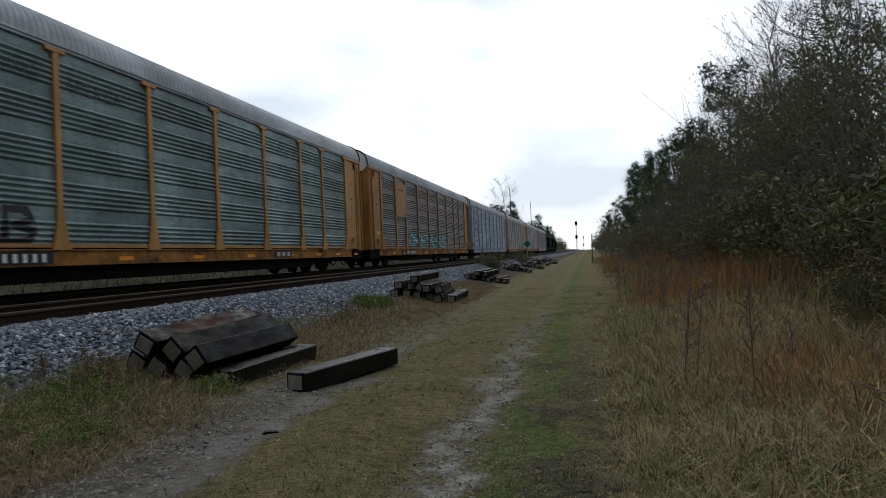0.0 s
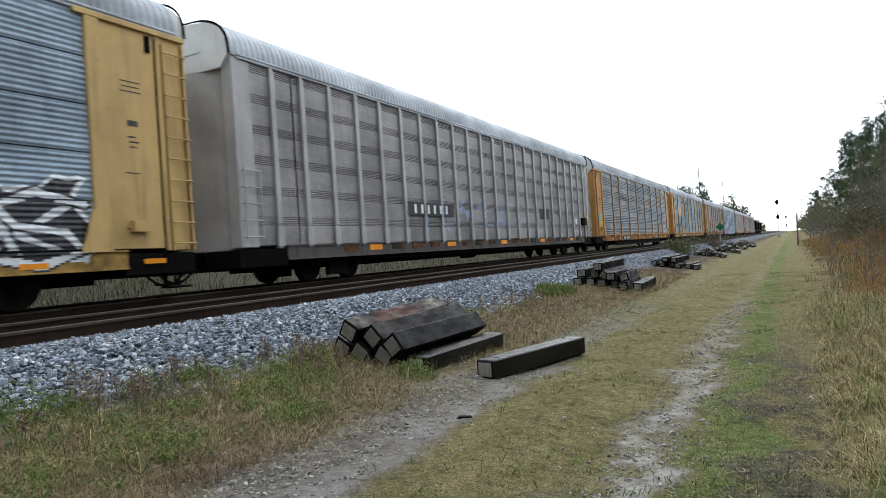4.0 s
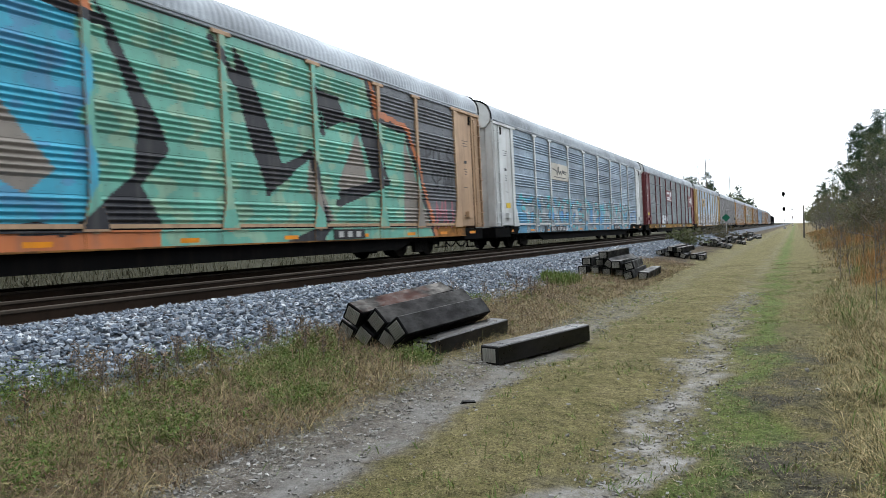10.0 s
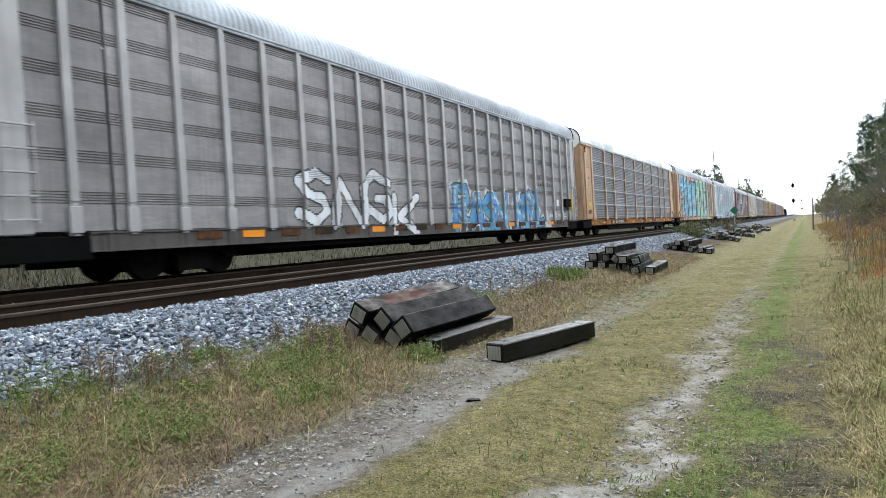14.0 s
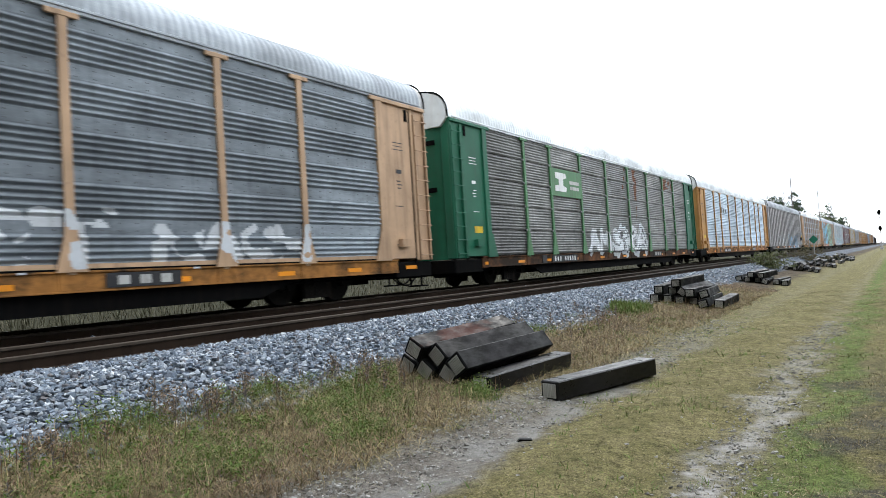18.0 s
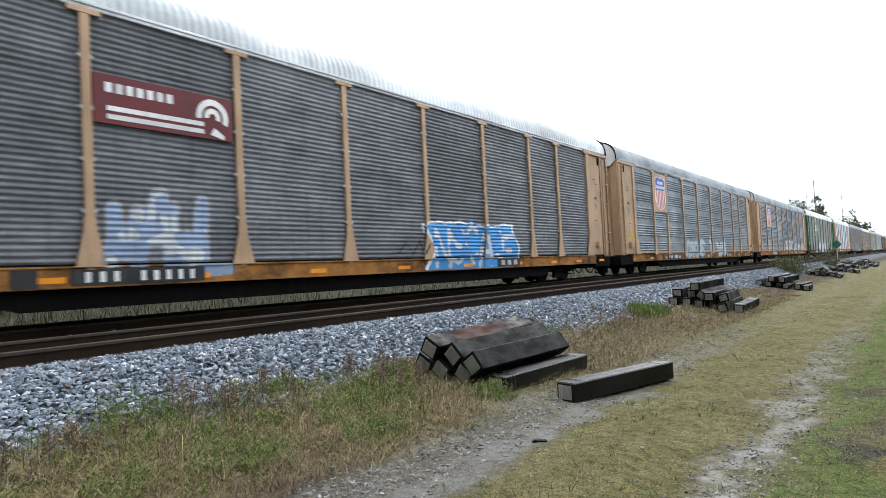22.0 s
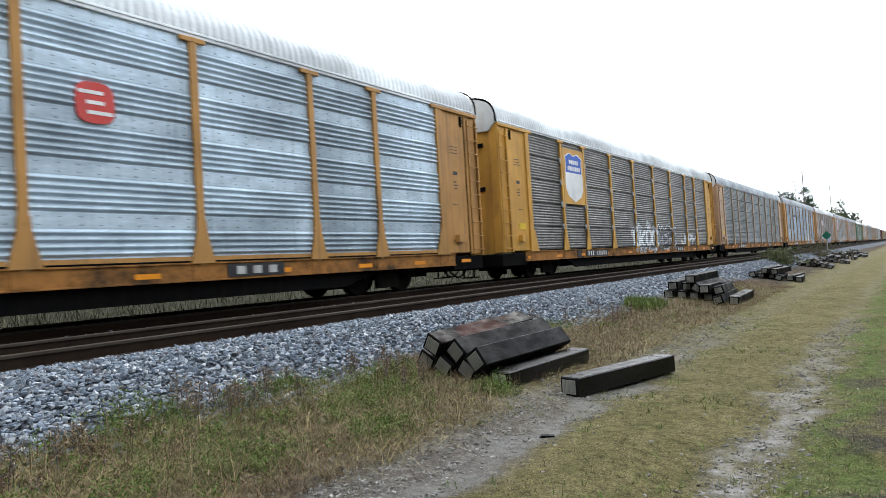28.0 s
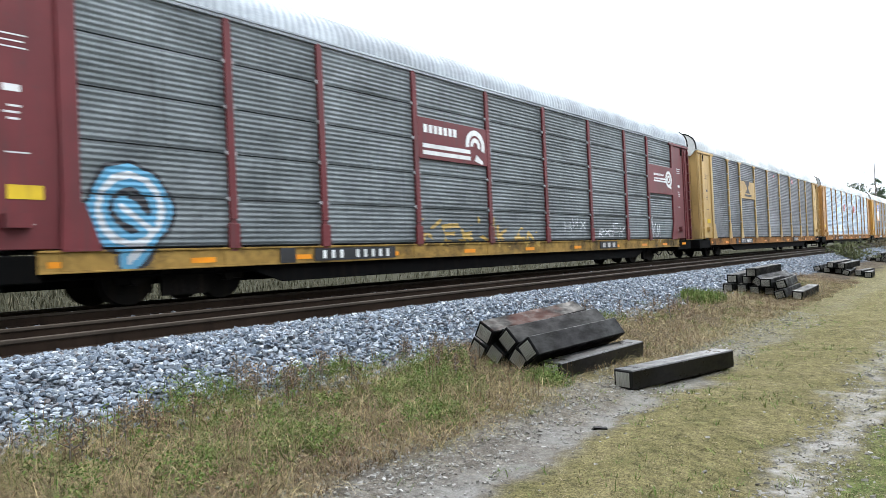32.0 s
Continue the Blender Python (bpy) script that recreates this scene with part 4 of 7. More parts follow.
def streaks(mask, seed, share=0.5):
    """Only part of a mask: thin or worn paint that lets the sheet show."""
    return lambda Y, z: mask(Y, z) & (np.sin(3.7 * Y + 2.1 * z + seed) + np.sin(8.3 * Y - 5.7 * z + seed) + np.sin(13 * z + 3.1 * Y + 2 * seed) > 3 * (0.5 - share) * 1.2)


def paint(car, style, y0, y1, z0, z1, layers, label="spray-painted graffiti lettering", gusset=True):
    """Spray paint that lies on the folds of the sheets, on the posts and on the sill; later layers cover earlier ones."""
    cell = 0.03
    cols = int((y1 - y0) / cell)
    Y = y0 + (np.arange(cols) + 0.5) * cell
    posts = POSTS[1:-1] if style != "perforated" else [-10.6 + 1.175 * q for q in range(19)]
    gap = np.min(np.abs(Y[:, None] - np.array(posts)[None]), 1)
    levels = []
    for (za, xa), (zb, xb) in zip(profile(style), profile(style)[1:]):
        if zb - za < 0.004 or min(xa, xb) < -0.02:
            continue
        cuts = max(1, int((zb - za) / 0.04))
        for c in range(cuts):
            t0, t1 = c / cuts, (c + 1) / cuts
            levels.append((za + (zb - za) * t0, 1.444 + xa + (xb - xa) * t0, za + (zb - za) * t1, 1.444 + xa + (xb - xa) * t1))
    for k in range(8):
        a, c = ZS0 + 0.034 + k * 0.034, ZS0 + 0.034 + (k + 1) * 0.034
        levels.append((a, 1.474, c, 1.474))
    levels.append((ZS1 - 0.034, 1.504, ZS1, 1.504))
    v, f, mi = [], [], []
    for za, xa, zb, xb in levels:
        zm = (za + zb) / 2
        if zm < z0 or zm > z1:
            continue
        kind = np.full(cols, -1)
        for i, (mat, mask) in enumerate(layers):
            kind[mask(Y, zm)] = i
        if zm < ZS1:
            proud, xp = gap < 0.21, max(xa, 1.489)
        else:
            low = zm < ZS1 + 0.76
            half = (0.10 + 0.14 * max(0.0, 1 - (zm - ZS1) / 0.55) if gusset else 0.112) if low else 0.078
            proud, xp = gap < half, 1.534 if low else 1.524
        code = kind * 2 + proud
        cuts = np.r_[0, np.nonzero(np.diff(code))[0] + 1, cols]
        for i, j in zip(cuts, cuts[1:]):
            if kind[i] >= 0:
                a, ya, yb = len(v), y0 + i * cell, y0 + j * cell
                p, q = (xp, xp) if proud[i] else (xa, xb)
                v += [(p, ya, za), (p, yb, za), (q, yb, zb), (q, ya, zb)]
                f.append((a, a + 1, a + 2, a + 3))
                mi.append(int(kind[i]))
    me = mesh("graffiti", v, f)
    put("graffiti", me, [mat for mat, mask in layers], car, None, label)
    me.polygons.foreach_set("material_index", mi)


def piece(car, style, text, y0, y1, z0, z1, fill, line, back=None, stroke=0.12, seed=0, label="spray-painted graffiti lettering", rim=0.045, halo=0.22, wear=0.0, gusset=True, slant=0.0, wild=0.08):
    """Letters with a fill, an outline and, where asked, a ragged ground behind them."""
    lines = pen(text, y0, y1, z0 + stroke, z1 - stroke, seed, slant, 0.16 + 0.25 * stroke, wild)
    layers = []
    if back:
        layers.append((back, sprayed(lines, stroke + halo, 0.35)))
    if line:
        layers.append((line, sprayed(lines, stroke + rim)))
    inside = sprayed(lines, stroke)
    layers.append((fill, streaks(inside, seed, 1 - wear) if wear else inside))
    paint(car, style, y0 - 0.5, y1 + 0.5, max(z0 - 0.4, ZS0), z1 + 0.5, layers, label, gusset)


def autorack(label, style="corrugated", frame_mat=YELLOW, sheet=ZINC, sill=None, roof=ROOFM, gusset=True, top=None, cap=None, post_mat=None):
    """A covered car-carrying wagon."""
    car = tagged(empty("autorack_car"), label, "railway car", "cars of the train")
    sill = sill or (SILL if frame_mat in (YELLOW, TAN, OCHRE, AMBER) else frame_mat)
    put("side_sill", cached("sill", sill_mesh), sill, car)
    low = 0.46 if style == "perforated" else 0.26
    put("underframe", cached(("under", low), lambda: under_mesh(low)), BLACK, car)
    put("far_side", cached(("far", style), lambda: far_side_mesh(style)), sheet, car)
    put("roof", cached("roof", roof_mesh), roof, car)
    marks = POSTS if style != "perforated" else [-12.06] + [-10.6 + 1.175 * q for q in range(19)] + [12.06]
    for a, c in zip(marks, marks[1:]):
        w = c - a - 0.12
        put("side_panel", cached((style, round(w, 3)), lambda: panel_mesh(style, w)), [sheet, RIVET] if style in ("corrugated", "ribbed", "ledged") else sheet, car, pose(BODY, (a + c) / 2, 0))
        if style == "corrugated":
            put("base_strip", plate_mesh("strip", w - 0.34, 0.075, 0.055), frame_mat, car, pose(BODY - 0.06, (a + c) / 2, ZS1 + 0.07))
        if style != "perforated":
            put("base_gap", plate_mesh("gap", w - 0.3, 0.028, 0.05), BLACK, car, pose(BODY - 0.05, (a + c) / 2, ZS1 + 0.016))
    clips = (0.165, 0.13) if style == "ledged" or frame_mat is AMBER else (0.125, 0.05) if style in ("sheeted", "ribbed") else None
    post_mat = post_mat or frame_mat
    if style == "ledged":
        for k in range(1, 5):
            put("ledge", plate_mesh("ledge", 24.0, 0.05, 0.03), GREYP, car, pose(BODY - 0.028, 0, ZS1 + 0.03 + k * 0.815))
    pm = cached(("post", gusset), lambda: post_mesh(gusset))
    inner = marks[1:-1]
    for y in inner:
        put("post", pm, post_mat, car, pose(BODY, y, 0))
        if clips:
            for k in range(1, 5):
                put("sheet_clip", cached(("clip", clips), lambda: clip_mesh(*clips)), CLIP, car, pose(BODY, y, ZS1 + 0.042 + k * 0.815))
    if style == "perforated":
        for s in (-1, 1):
            put("side_panel", cached((style, 1.8), lambda: panel_mesh(style, 1.8)), sheet, car, pose(BODY, 12.96 * s, 0))
            for y in (11.7, 12.75):
                put("post", pm, frame_mat, car, pose(BODY, y * s, 0))
        for k, y in enumerate(inner):
            put("tie_down_plate", plate_mesh("apron", 0.62, 0.15, 0.02), (SILL_RUST, REFLECT, SILL_RUST, SILL_RUST)[k % 4], car, pose(1.47, y + 0.59, ZS1 - 0.12))
        put("brake_box", plate_mesh("brake", 0.75, 0.4, 0.16), BLACK, car, pose(1.46, 12.3, 1.75))
        put("brake_lever", plate_mesh("lever", 0.09, 0.95, 0.05), SIGN_Y, car, pose(1.55, 12.95, 1.75))
        put("stencil_box", plate_mesh("stencil_box", 0.3, 0.3, 0.006), WLET, car, pose(1.452, 11.15, 1.75))

    def rail_m():
        q = bmesh.new()
        box(q, 1.40, 1.50, -13.8, 13.8, ZP1 - 0.03, EAVE + 0.03, 0.01)
        box(q, 1.47, 1.52, -13.8, 13.8, EAVE - 0.0, EAVE + 0.05, 0.008)
        return from_bm("top_rail", q)
    put("top_rail", cached("top_rail", rail_m), top or roof, car)
    flip = pose(0, 0, 0, 0, 0, 180)
    fittings = (("end_panel", end_panel_mesh), ("end_post", end_post_mesh), ("header", header_mesh), ("corner_post", corner_mesh), ("inner_strip", inner_strip_mesh), ("outer_strip", outer_strip_mesh), ("ladder", ladder_mesh), ("door_edge", edge_mesh))
    if style == "perforated":
        fittings = (("corner_post", corner_mesh), ("outer_strip", outer_strip_mesh), ("short_ladder", short_ladder_mesh))
    for sgn in (1, -1):
        mir = Matrix.Diagonal((1, sgn, 1, 1))
        for nm, mk in fittings:
            def made(mk=mk, mir=mir, sgn=sgn):
                me = mk()
                if sgn < 0:
                    me.transform(mir)
                    me.flip_normals()
                return me
            put(nm, cached((nm, sgn), made), BLACK if nm == "door_edge" else frame_mat, car)
        if style != "perforated":
            ink = WLET if frame_mat in (GREEN, RED) else BLET
            for yy, zz, ww, hh in ((12.75, 3.95, 0.42, 0.02), (12.75, 3.86, 0.34, 0.02), (12.75, 3.77, 0.42, 0.02), (12.75, 3.2, 0.22, 0.1), (12.72, 2.95, 0.16, 0.03), (12.76, 2.86, 0.2, 0.03), (12.74, 2.77, 0.14, 0.03), (12.7, 2.3, 0.3, 0.02), (12.7, 1.3, 0.36, 0.02)):
                put("stencil", plate_mesh("st", ww, hh, 0.004), ink, car, pose(1.466, yy * sgn, zz))
            put("latch", plate_mesh("latch", 0.1, 0.3, 0.03), BLACK, car, pose(1.466, 13.15 * sgn, ZP1 - 0.3))
            put("winch_box", plate_mesh("winch", 0.34, 0.2, 0.14), frame_mat, car, pose(1.466, 12.75 * sgn, ZS1 + 0.42))
        put("end_door", cached("door", end_mesh), frame_mat, car, pose(0, 13.88, 0) if sgn > 0 else pose(0, -13.88, 0, 0, 0, 180))
        put("roof_end", cached("cap", cap_mesh), cap or WHITE, car, pose(0, 13.95 * sgn, 0, 0, 0, 0 if sgn > 0 else 180))
        put("end_hoop", cached("hoop", hoop_mesh), BLACK, car, pose(0, 14.02 * sgn, 0))
        if style != "perforated":
            for zz in (2.95, 4.35):
                put("door_slot", plate_mesh("slot", 0.5, 0.14, 0.03), BLACK, car, pose(0.72, 14.0 * sgn, zz, 0, 0, 90 * sgn))
        put("door_rod", cached("rod", door_rod_mesh), frame_mat, car, pose(0, 13.88, 0) if sgn > 0 else pose(0, -13.88, 0, 0, 0, 180))
        for z in (1.6, 2.9, 3.9):
            put("door_bar", plate_mesh("bar", 0.45, 0.06, 0.05), frame_mat, car, pose(0.28 * sgn, 13.98 * sgn, z, 0, 0, 90 * sgn))
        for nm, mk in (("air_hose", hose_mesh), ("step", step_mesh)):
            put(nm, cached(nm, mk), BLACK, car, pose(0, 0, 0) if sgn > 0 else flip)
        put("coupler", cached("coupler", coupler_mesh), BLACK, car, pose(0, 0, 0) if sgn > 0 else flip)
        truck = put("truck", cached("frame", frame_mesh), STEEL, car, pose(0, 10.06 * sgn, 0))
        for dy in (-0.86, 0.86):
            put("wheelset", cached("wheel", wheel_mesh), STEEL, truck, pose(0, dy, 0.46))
    if style == "perforated":
        return car
    tape = plate_mesh("tape", 0.46, 0.09, 0.006)
    for y in (-12.6, -10.4, -8.3, -5.8, -2.9, 0.0, 2.9, 5.8, 8.3, 10.4, 12.6):
        put("reflective_tape", tape, REFLECT, car, pose(1.471, y + 0.45, ZS0 + 0.13))
    put("placard", plate_mesh("placard", 0.46, 0.2, 0.008), SIGN_Y, car, pose(1.466, -12.62, 1.75))
    board = put("number_board", plate_mesh("number", 2.3, 0.25, 0.012), DARKBAR, car, pose(1.471 + 0.016, -5.75 if frame_mat is YELLOW else -6.4, ZS0 + 0.165))
    for k in range(9):
        if k != 3:
            put("lettering_bar", plate_mesh("digit", 0.085, 0.165, 0.004), WLET, board, pose(0.013, -0.9 + k * 0.225, 0))
    small = put("letter_board", plate_mesh("ttx", 1.35, 0.24, 0.012), DARKBAR, car, pose(1.487, 5.6, ZS0 + 0.17))
    for k in range(3):
        put("lettering_bar", plate_mesh("tl", 0.2, 0.15, 0.004), DULL, small, pose(0.013, -0.38 + k * 0.38, 0))
    put("data_plate", plate_mesh("data", 0.36, 0.3, 0.012), DARKBAR, car, pose(1.486, -8.2, ZS0 + 0.17))
    return car


# ---- the train ----
PITCH, AXIS_X = 29.2, -11.8
RUN = ((0, 0.33), (2, 33.4), (3, 50.45), (6, 100.7), (7, 117.55), (8, 134.45), (9, 151.3), (10, 168.2), (11, 185.3), (12, 202.5), (13, 219.95), (16, 271.9), (17, 289.1), (18, 306.5), (19, 323.95), (20, 341.4), (21, 358.95), (22, 376.5), (23, 394.2), (24, 412.2), (26.5, 456.8), (28, 483.7), (29, 501.5), (30, 519.4), (31, 537.35), (32, 555.3))
TRAIN = []


def add(car, place):
    TRAIN.append((car, place * PITCH + 15.5))
    return car


c = add(autorack("weathered autorack with green-grey corrugated sides and yellow posts", frame_mat=YELLOW, sheet=ZINC_GREEN), 0)
shield(c, -8.3, 3.75, 1.9, 1.9, YELLOW)
words(c, "BUILDING", -5.75, 4.36, 0.4, BLET)
words(c, "AMERICA", -3.3, 4.33, 0.4, BLET)
piece(c, "corrugated", "SYMS", -11.8, -7.6, 0.95, 2.15, SP["black"], SP["lime"], SP["black"], 0.11, 11, halo=0.12)
piece(c, "corrugated", "EB", -6.6, -4.9, 0.95, 1.75, SP["black"], None, None, 0.08, 12)
c = add(autorack("grimy brown autorack with ochre ends and an orange patch", frame_mat=OCHRE, sheet=ZINC_BROWN), 1)
word_plate(c, -8.3, 3.75, 1.9, 1.9, OCHRE, BLET, ((0.3, 0.6, 0.05),))
piece(c, "corrugated", "OKENURS", -6.8, 4.0, 0.95, 1.9, SP["cyan"], SP["black"], SP["black"], 0.1, 5, halo=0.1, wear=0.3)
c = add(autorack("pale silver autorack with blue-grey frame", frame_mat=BLUEG, sheet=ZINC_BLUE), 2)
c = add(autorack("tan-framed autorack with dusty corrugated sides", frame_mat=TAN, sheet=ZINC), 3)
c = add(autorack("ochre-framed autorack with pale sheets", frame_mat=OCHRE, sheet=ZINC_BLUE), 4)
c = add(autorack("plain grey autorack behind the locomotives", "perforated", GREYP, ZINC_MAUVE), 5)
c = add(autorack("autorack with grey corrugated sides and yellow flared posts", frame_mat=YELLOW, sheet=ZINC), -1)
bar_word(c, -5.85, 3.6, 2.5, 0.3, BLET, 8)
piece(c, "corrugated", "WNU", -11.7, -9.8, 1.0, 1.5, SP["black"], None, None, 0.02, 15)
put("sprayed_mark", shape_mesh("sprayed_mark", [(-0.2, -0.2), (0.05, -0.3), (0.22, 0.0), (0.1, 0.3), (-0.12, 0.22)]), SP["cyan"], c, pose(1.467, -12.7, 2.1))
c = add(autorack("plain mauve-grey autorack with narrow grey posts", "perforated", GREYP, ZINC_MAUVE, gusset=False, sill=SILL_DARK), -2)
board = word_plate(c, -5.5, 1.95, 3.2, 0.42, DARKBAR, WLET, ())
for k in range(6):
    put("lettering_bar", plate_mesh("car_digit", 0.14, 0.28, 0.004), WLET, board, pose(0.052, -1.05 + 0.42 * k, 0))
put("painted_out_patch", plate_mesh("patch", 1.35, 0.5, 0.006), DARKBAR, c, pose(1.452, 5.9, 2.05))
ghost = pen("MADES", -6.0, 4.0, 1.5, 2.2, 4)
paint(c, "perforated", -6.5, 4.5, 1.2, 2.6, [(SP["haze"], streaks(sprayed(ghost, 0.2), 2, 0.25))], "faint ghost of cleaned-off blue graffiti", False)
piece(c, "perforated", "HAS", 10.4, 11.9, 1.05, 1.3, SP["white"], None, None, 0.018, 33, gusset=False)
c = add(autorack("pale yellow autorack with black and white graffiti along the bottom", "sheeted", CREAM, ZINC_BLUE, sill=SILL_PALE), -3)
base = word_plate(c, -5.85, 3.55, 2.7, 0.95, CREAM, BLET, ((-0.32, 0.5, 0.1),))
for k in range(3):
    put("lettering_bar", plate_mesh("big_letter", 0.36, 0.42, 0.004), BLET, base, pose(0.052, -0.45 + 0.45 * k, 0.1))
wild_a, wild_b = pen("SAWKERGUNSKOREMXAS", -11.8, 11.6, 0.85, 2.0, 21, 0.1, -0.15, 0.16), pen("VKZMWAXNHKEAWSGRMK", -11.5, 11.8, 0.95, 1.95, 22, -0.1, -0.1, 0.2)
paint(c, "sheeted", -12.0, 11.95, ZS0, 2.45, [(SP["white"], cloud(-11.9, 11.8, 0.75, 2.05, 2.0, 0.1)), (SP["black"], cloud(-11.8, 11.7, 0.8, 1.98, 2.0, 0.1)), (SP["mist"], sprayed(wild_b, 0.05, 0.3)), (SP["black"], sprayed(wild_a, 0.10)), (SP["white"], sprayed(wild_a, 0.06))], "long black and white wild-style graffiti")
c = add(autorack("oxide-red autorack with a white wheel mark and cream sill", "sheeted", RED, ZINC_SLATE, sill=SILL_PALE, gusset=False), -4)
wheel_logo(c, 10.65, 3.35, 2.5, 1.15, RED, small_print=True)
wheel_logo(c, -2.95, 3.5, 2.7, 1.0, RED)
piece(c, "sheeted", "KAMA", 9.7, 10.8, 1.0, 1.45, SP["cyan"], None, None, 0.035, 8, gusset=False)
piece(c, "sheeted", "NAZ", 11.0, 11.9, 1.05, 1.55, SP["cyan"], None, None, 0.035, 9, gusset=False)
paint(c, "sheeted", -7.0, -3.2, 0.9, 1.9, [(SP["mist"], streaks(cloud(-6.7, -4.6, 0.95, 1.65, 1.0, 0.06), 3, 0.62)), (SP["white"], sprayed(pen("DSKT", -6.6, -3.4, 1.0, 1.6, 17, 0.0, 0.1, 0.3), 0.022))], "worn white graffiti block", False)
c = add(autorack("white-framed autorack with a long blue and grey graffiti piece", frame_mat=WHITE, sheet=ZINC_BLUE, sill=BLACK), -5)
word_plate(c, -5.8, 3.55, 2.6, 0.8, PUTTY, BLET, ((-0.33, 0.7, 0.05),), 0.03)
script = shape_mesh("script_mark", [(-1.15, 0.1), (-0.5, 0.02), (-0.42, -0.12), (-0.3, 0.2), (-0.1, 0.22), (-0.2, 0.05), (-0.05, -0.08), (0.1, 0.05), (0.25, -0.1), (0.4, 0.08), (1.1, 0.02), (1.05, -0.03), (0.5, -0.02), (1.0, -0.1), (0.95, -0.15), (0.3, -0.06), (0.2, -0.2), (0.05, -0.05), (-0.1, -0.2), (-0.32, 0.02), (-0.42, -0.26), (-0.55, -0.05), (-1.15, 0.05)])
put("script_mark", script, BLET, c, pose(1.5, -5.8, 3.6))
first, second, third = pen("TWKXT", -11.0, -4.7, 0.72, 2.0, 31, 0.05, 0.02, 0.1), pen("GEMUP", -4.2, 1.4, 0.72, 2.05, 32, 0.0, 0.02, 0.1), pen("MAVKO", 2.6, 9.0, 0.72, 2.05, 36, 0.05, 0.0, 0.1)
every = first + second + third
paint(c, "corrugated", -12.0, 11.9, ZS0, 2.75, [(SP["sky"], cloud(-11.7, 9.4, 0.6, 2.05, 3.0, 0.14)), (SP["cyan"], streaks(cloud(-11.4, 9.2, 1.5, 2.2, 5.0, 0.16), 1, 0.35)), (SP["blue"], streaks(cloud(-9.0, 4.0, 1.1, 1.8, 1.0, 0.2), 6, 0.3)), (SP["black"], sprayed(every, 0.235)), (SP["mist"], sprayed(every, 0.19)), (SP["lead"], sprayed(every, 0.182)), (SP["grey"], streaks(sprayed(every, 0.178), 4, 0.35)), (SP["cyan"], streaks(sprayed(every, 0.12), 7, 0.2))], "long grey graffiti letters on a blue sprayed ground")
piece(c, "corrugated", "NETB", 9.7, 11.9, 1.0, 1.8, SP["blue"], None, None, 0.03, 37)
bar_word(c, -5.6, 0.76, 2.1, 0.2, WLET, 8)
c = add(autorack("tan-framed autorack with a huge turquoise and green graffiti piece", frame_mat=TAN, sheet=ZINC_DARK, sill=SILL), -6)
edge = ((-11.97, 4.96), (-11.3, 3.25), (-10.45, 3.3), (-10.35, 2.8), (-9.95, 0.62))
stern = ((6.75, 4.98), (7.0, 3.95), (8.7, 3.8), (9.4, 2.4), (10.2, 0.62))
outline = [edge, stern, ((-8.95, 4.96), (-7.75, 4.4), (-7.65, 3.6), (-8.2, 2.8), (-7.85, 1.4), (-9.8, 0.62)), ((-6.35, 4.9), (-5.3, 4.5), (-4.8, 3.6), (-4.8, 2.8), (-4.2, 1.2), (-3.6, 0.95), (-1.5, 0.95)),
           ((-5.2, 4.35), (-4.3, 4.62), (-2.2, 4.6), (-1.1, 4.5), (-0.6, 3.4), (0.0, 2.45), (-0.8, 1.6), (-1.5, 0.95)), ((-7.85, 1.4), (-6.9, 0.62)), ((1.25, 4.8), (1.9, 4.0), (2.7, 1.75), (4.2, 2.75), (4.75, 1.1), (4.5, 0.62)), ((5.6, 3.75), (6.9, 3.8), (7.6, 2.25), (5.2, 1.55)), ((4.5, 4.3), (4.75, 3.3)), ((-6.9, 0.62), (-6.4, 1.6), (-6.35, 2.7))]
hull = edge + ((10.2, 0.62), (9.4, 2.4), (8.7, 3.8), (7.0, 3.95), (6.75, 4.98))
solids = [filled((-11.3, 3.3), (-10.45, 3.45), (-10.4, 2.85), (-11.2, 2.95)), filled((-8.5, 2.75), (-7.75, 3.2), (-8.15, 2.0)), filled((-6.4, 2.75), (-5.95, 2.3), (-6.1, 1.5), (-6.9, 0.65), (-6.4, 1.7)), filled((-1.35, 4.95), (-1.0, 4.5), (-0.1, 2.9), (0.1, 2.4), (-0.55, 1.75), (-0.1, 0.95), (-1.9, 0.95), (-0.7, 1.9), (-0.55, 2.9)),
          filled((1.8, 4.8), (2.25, 4.35), (3.2, 2.4), (4.15, 2.75), (2.65, 1.7), (1.95, 3.6)), filled((4.5, 4.35), (5.4, 4.3), (5.7, 3.75), (4.85, 3.4)), filled((5.2, 1.85), (7.3, 2.3), (7.4, 2.05), (5.4, 1.5)), filled((6.2, 3.8), (6.9, 3.8), (7.4, 2.3), (6.9, 2.1)), filled((3.2, 0.62), (4.5, 0.62), (5.0, 1.0), (4.2, 0.9))]
warm = [filled((-8.9, 4.97), (-7.7, 4.97), (-7.7, 4.3)), filled((-6.3, 4.95), (-4.4, 4.95), (-5.2, 4.3)), filled((-4.2, 4.95), (-1.4, 4.95), (-1.3, 4.55), (-2.2, 4.65)), filled((-9.7, 0.6), (-8.0, 1.25), (-6.95, 0.6)), filled((6.55, 3.7), (6.85, 3.7), (7.25, 2.3), (6.95, 2.2)), filled((-6.8, 0.6), (-6.8, 0.92), (-0.2, 0.92), (-0.2, 0.6))]
inner = filled(*hull)
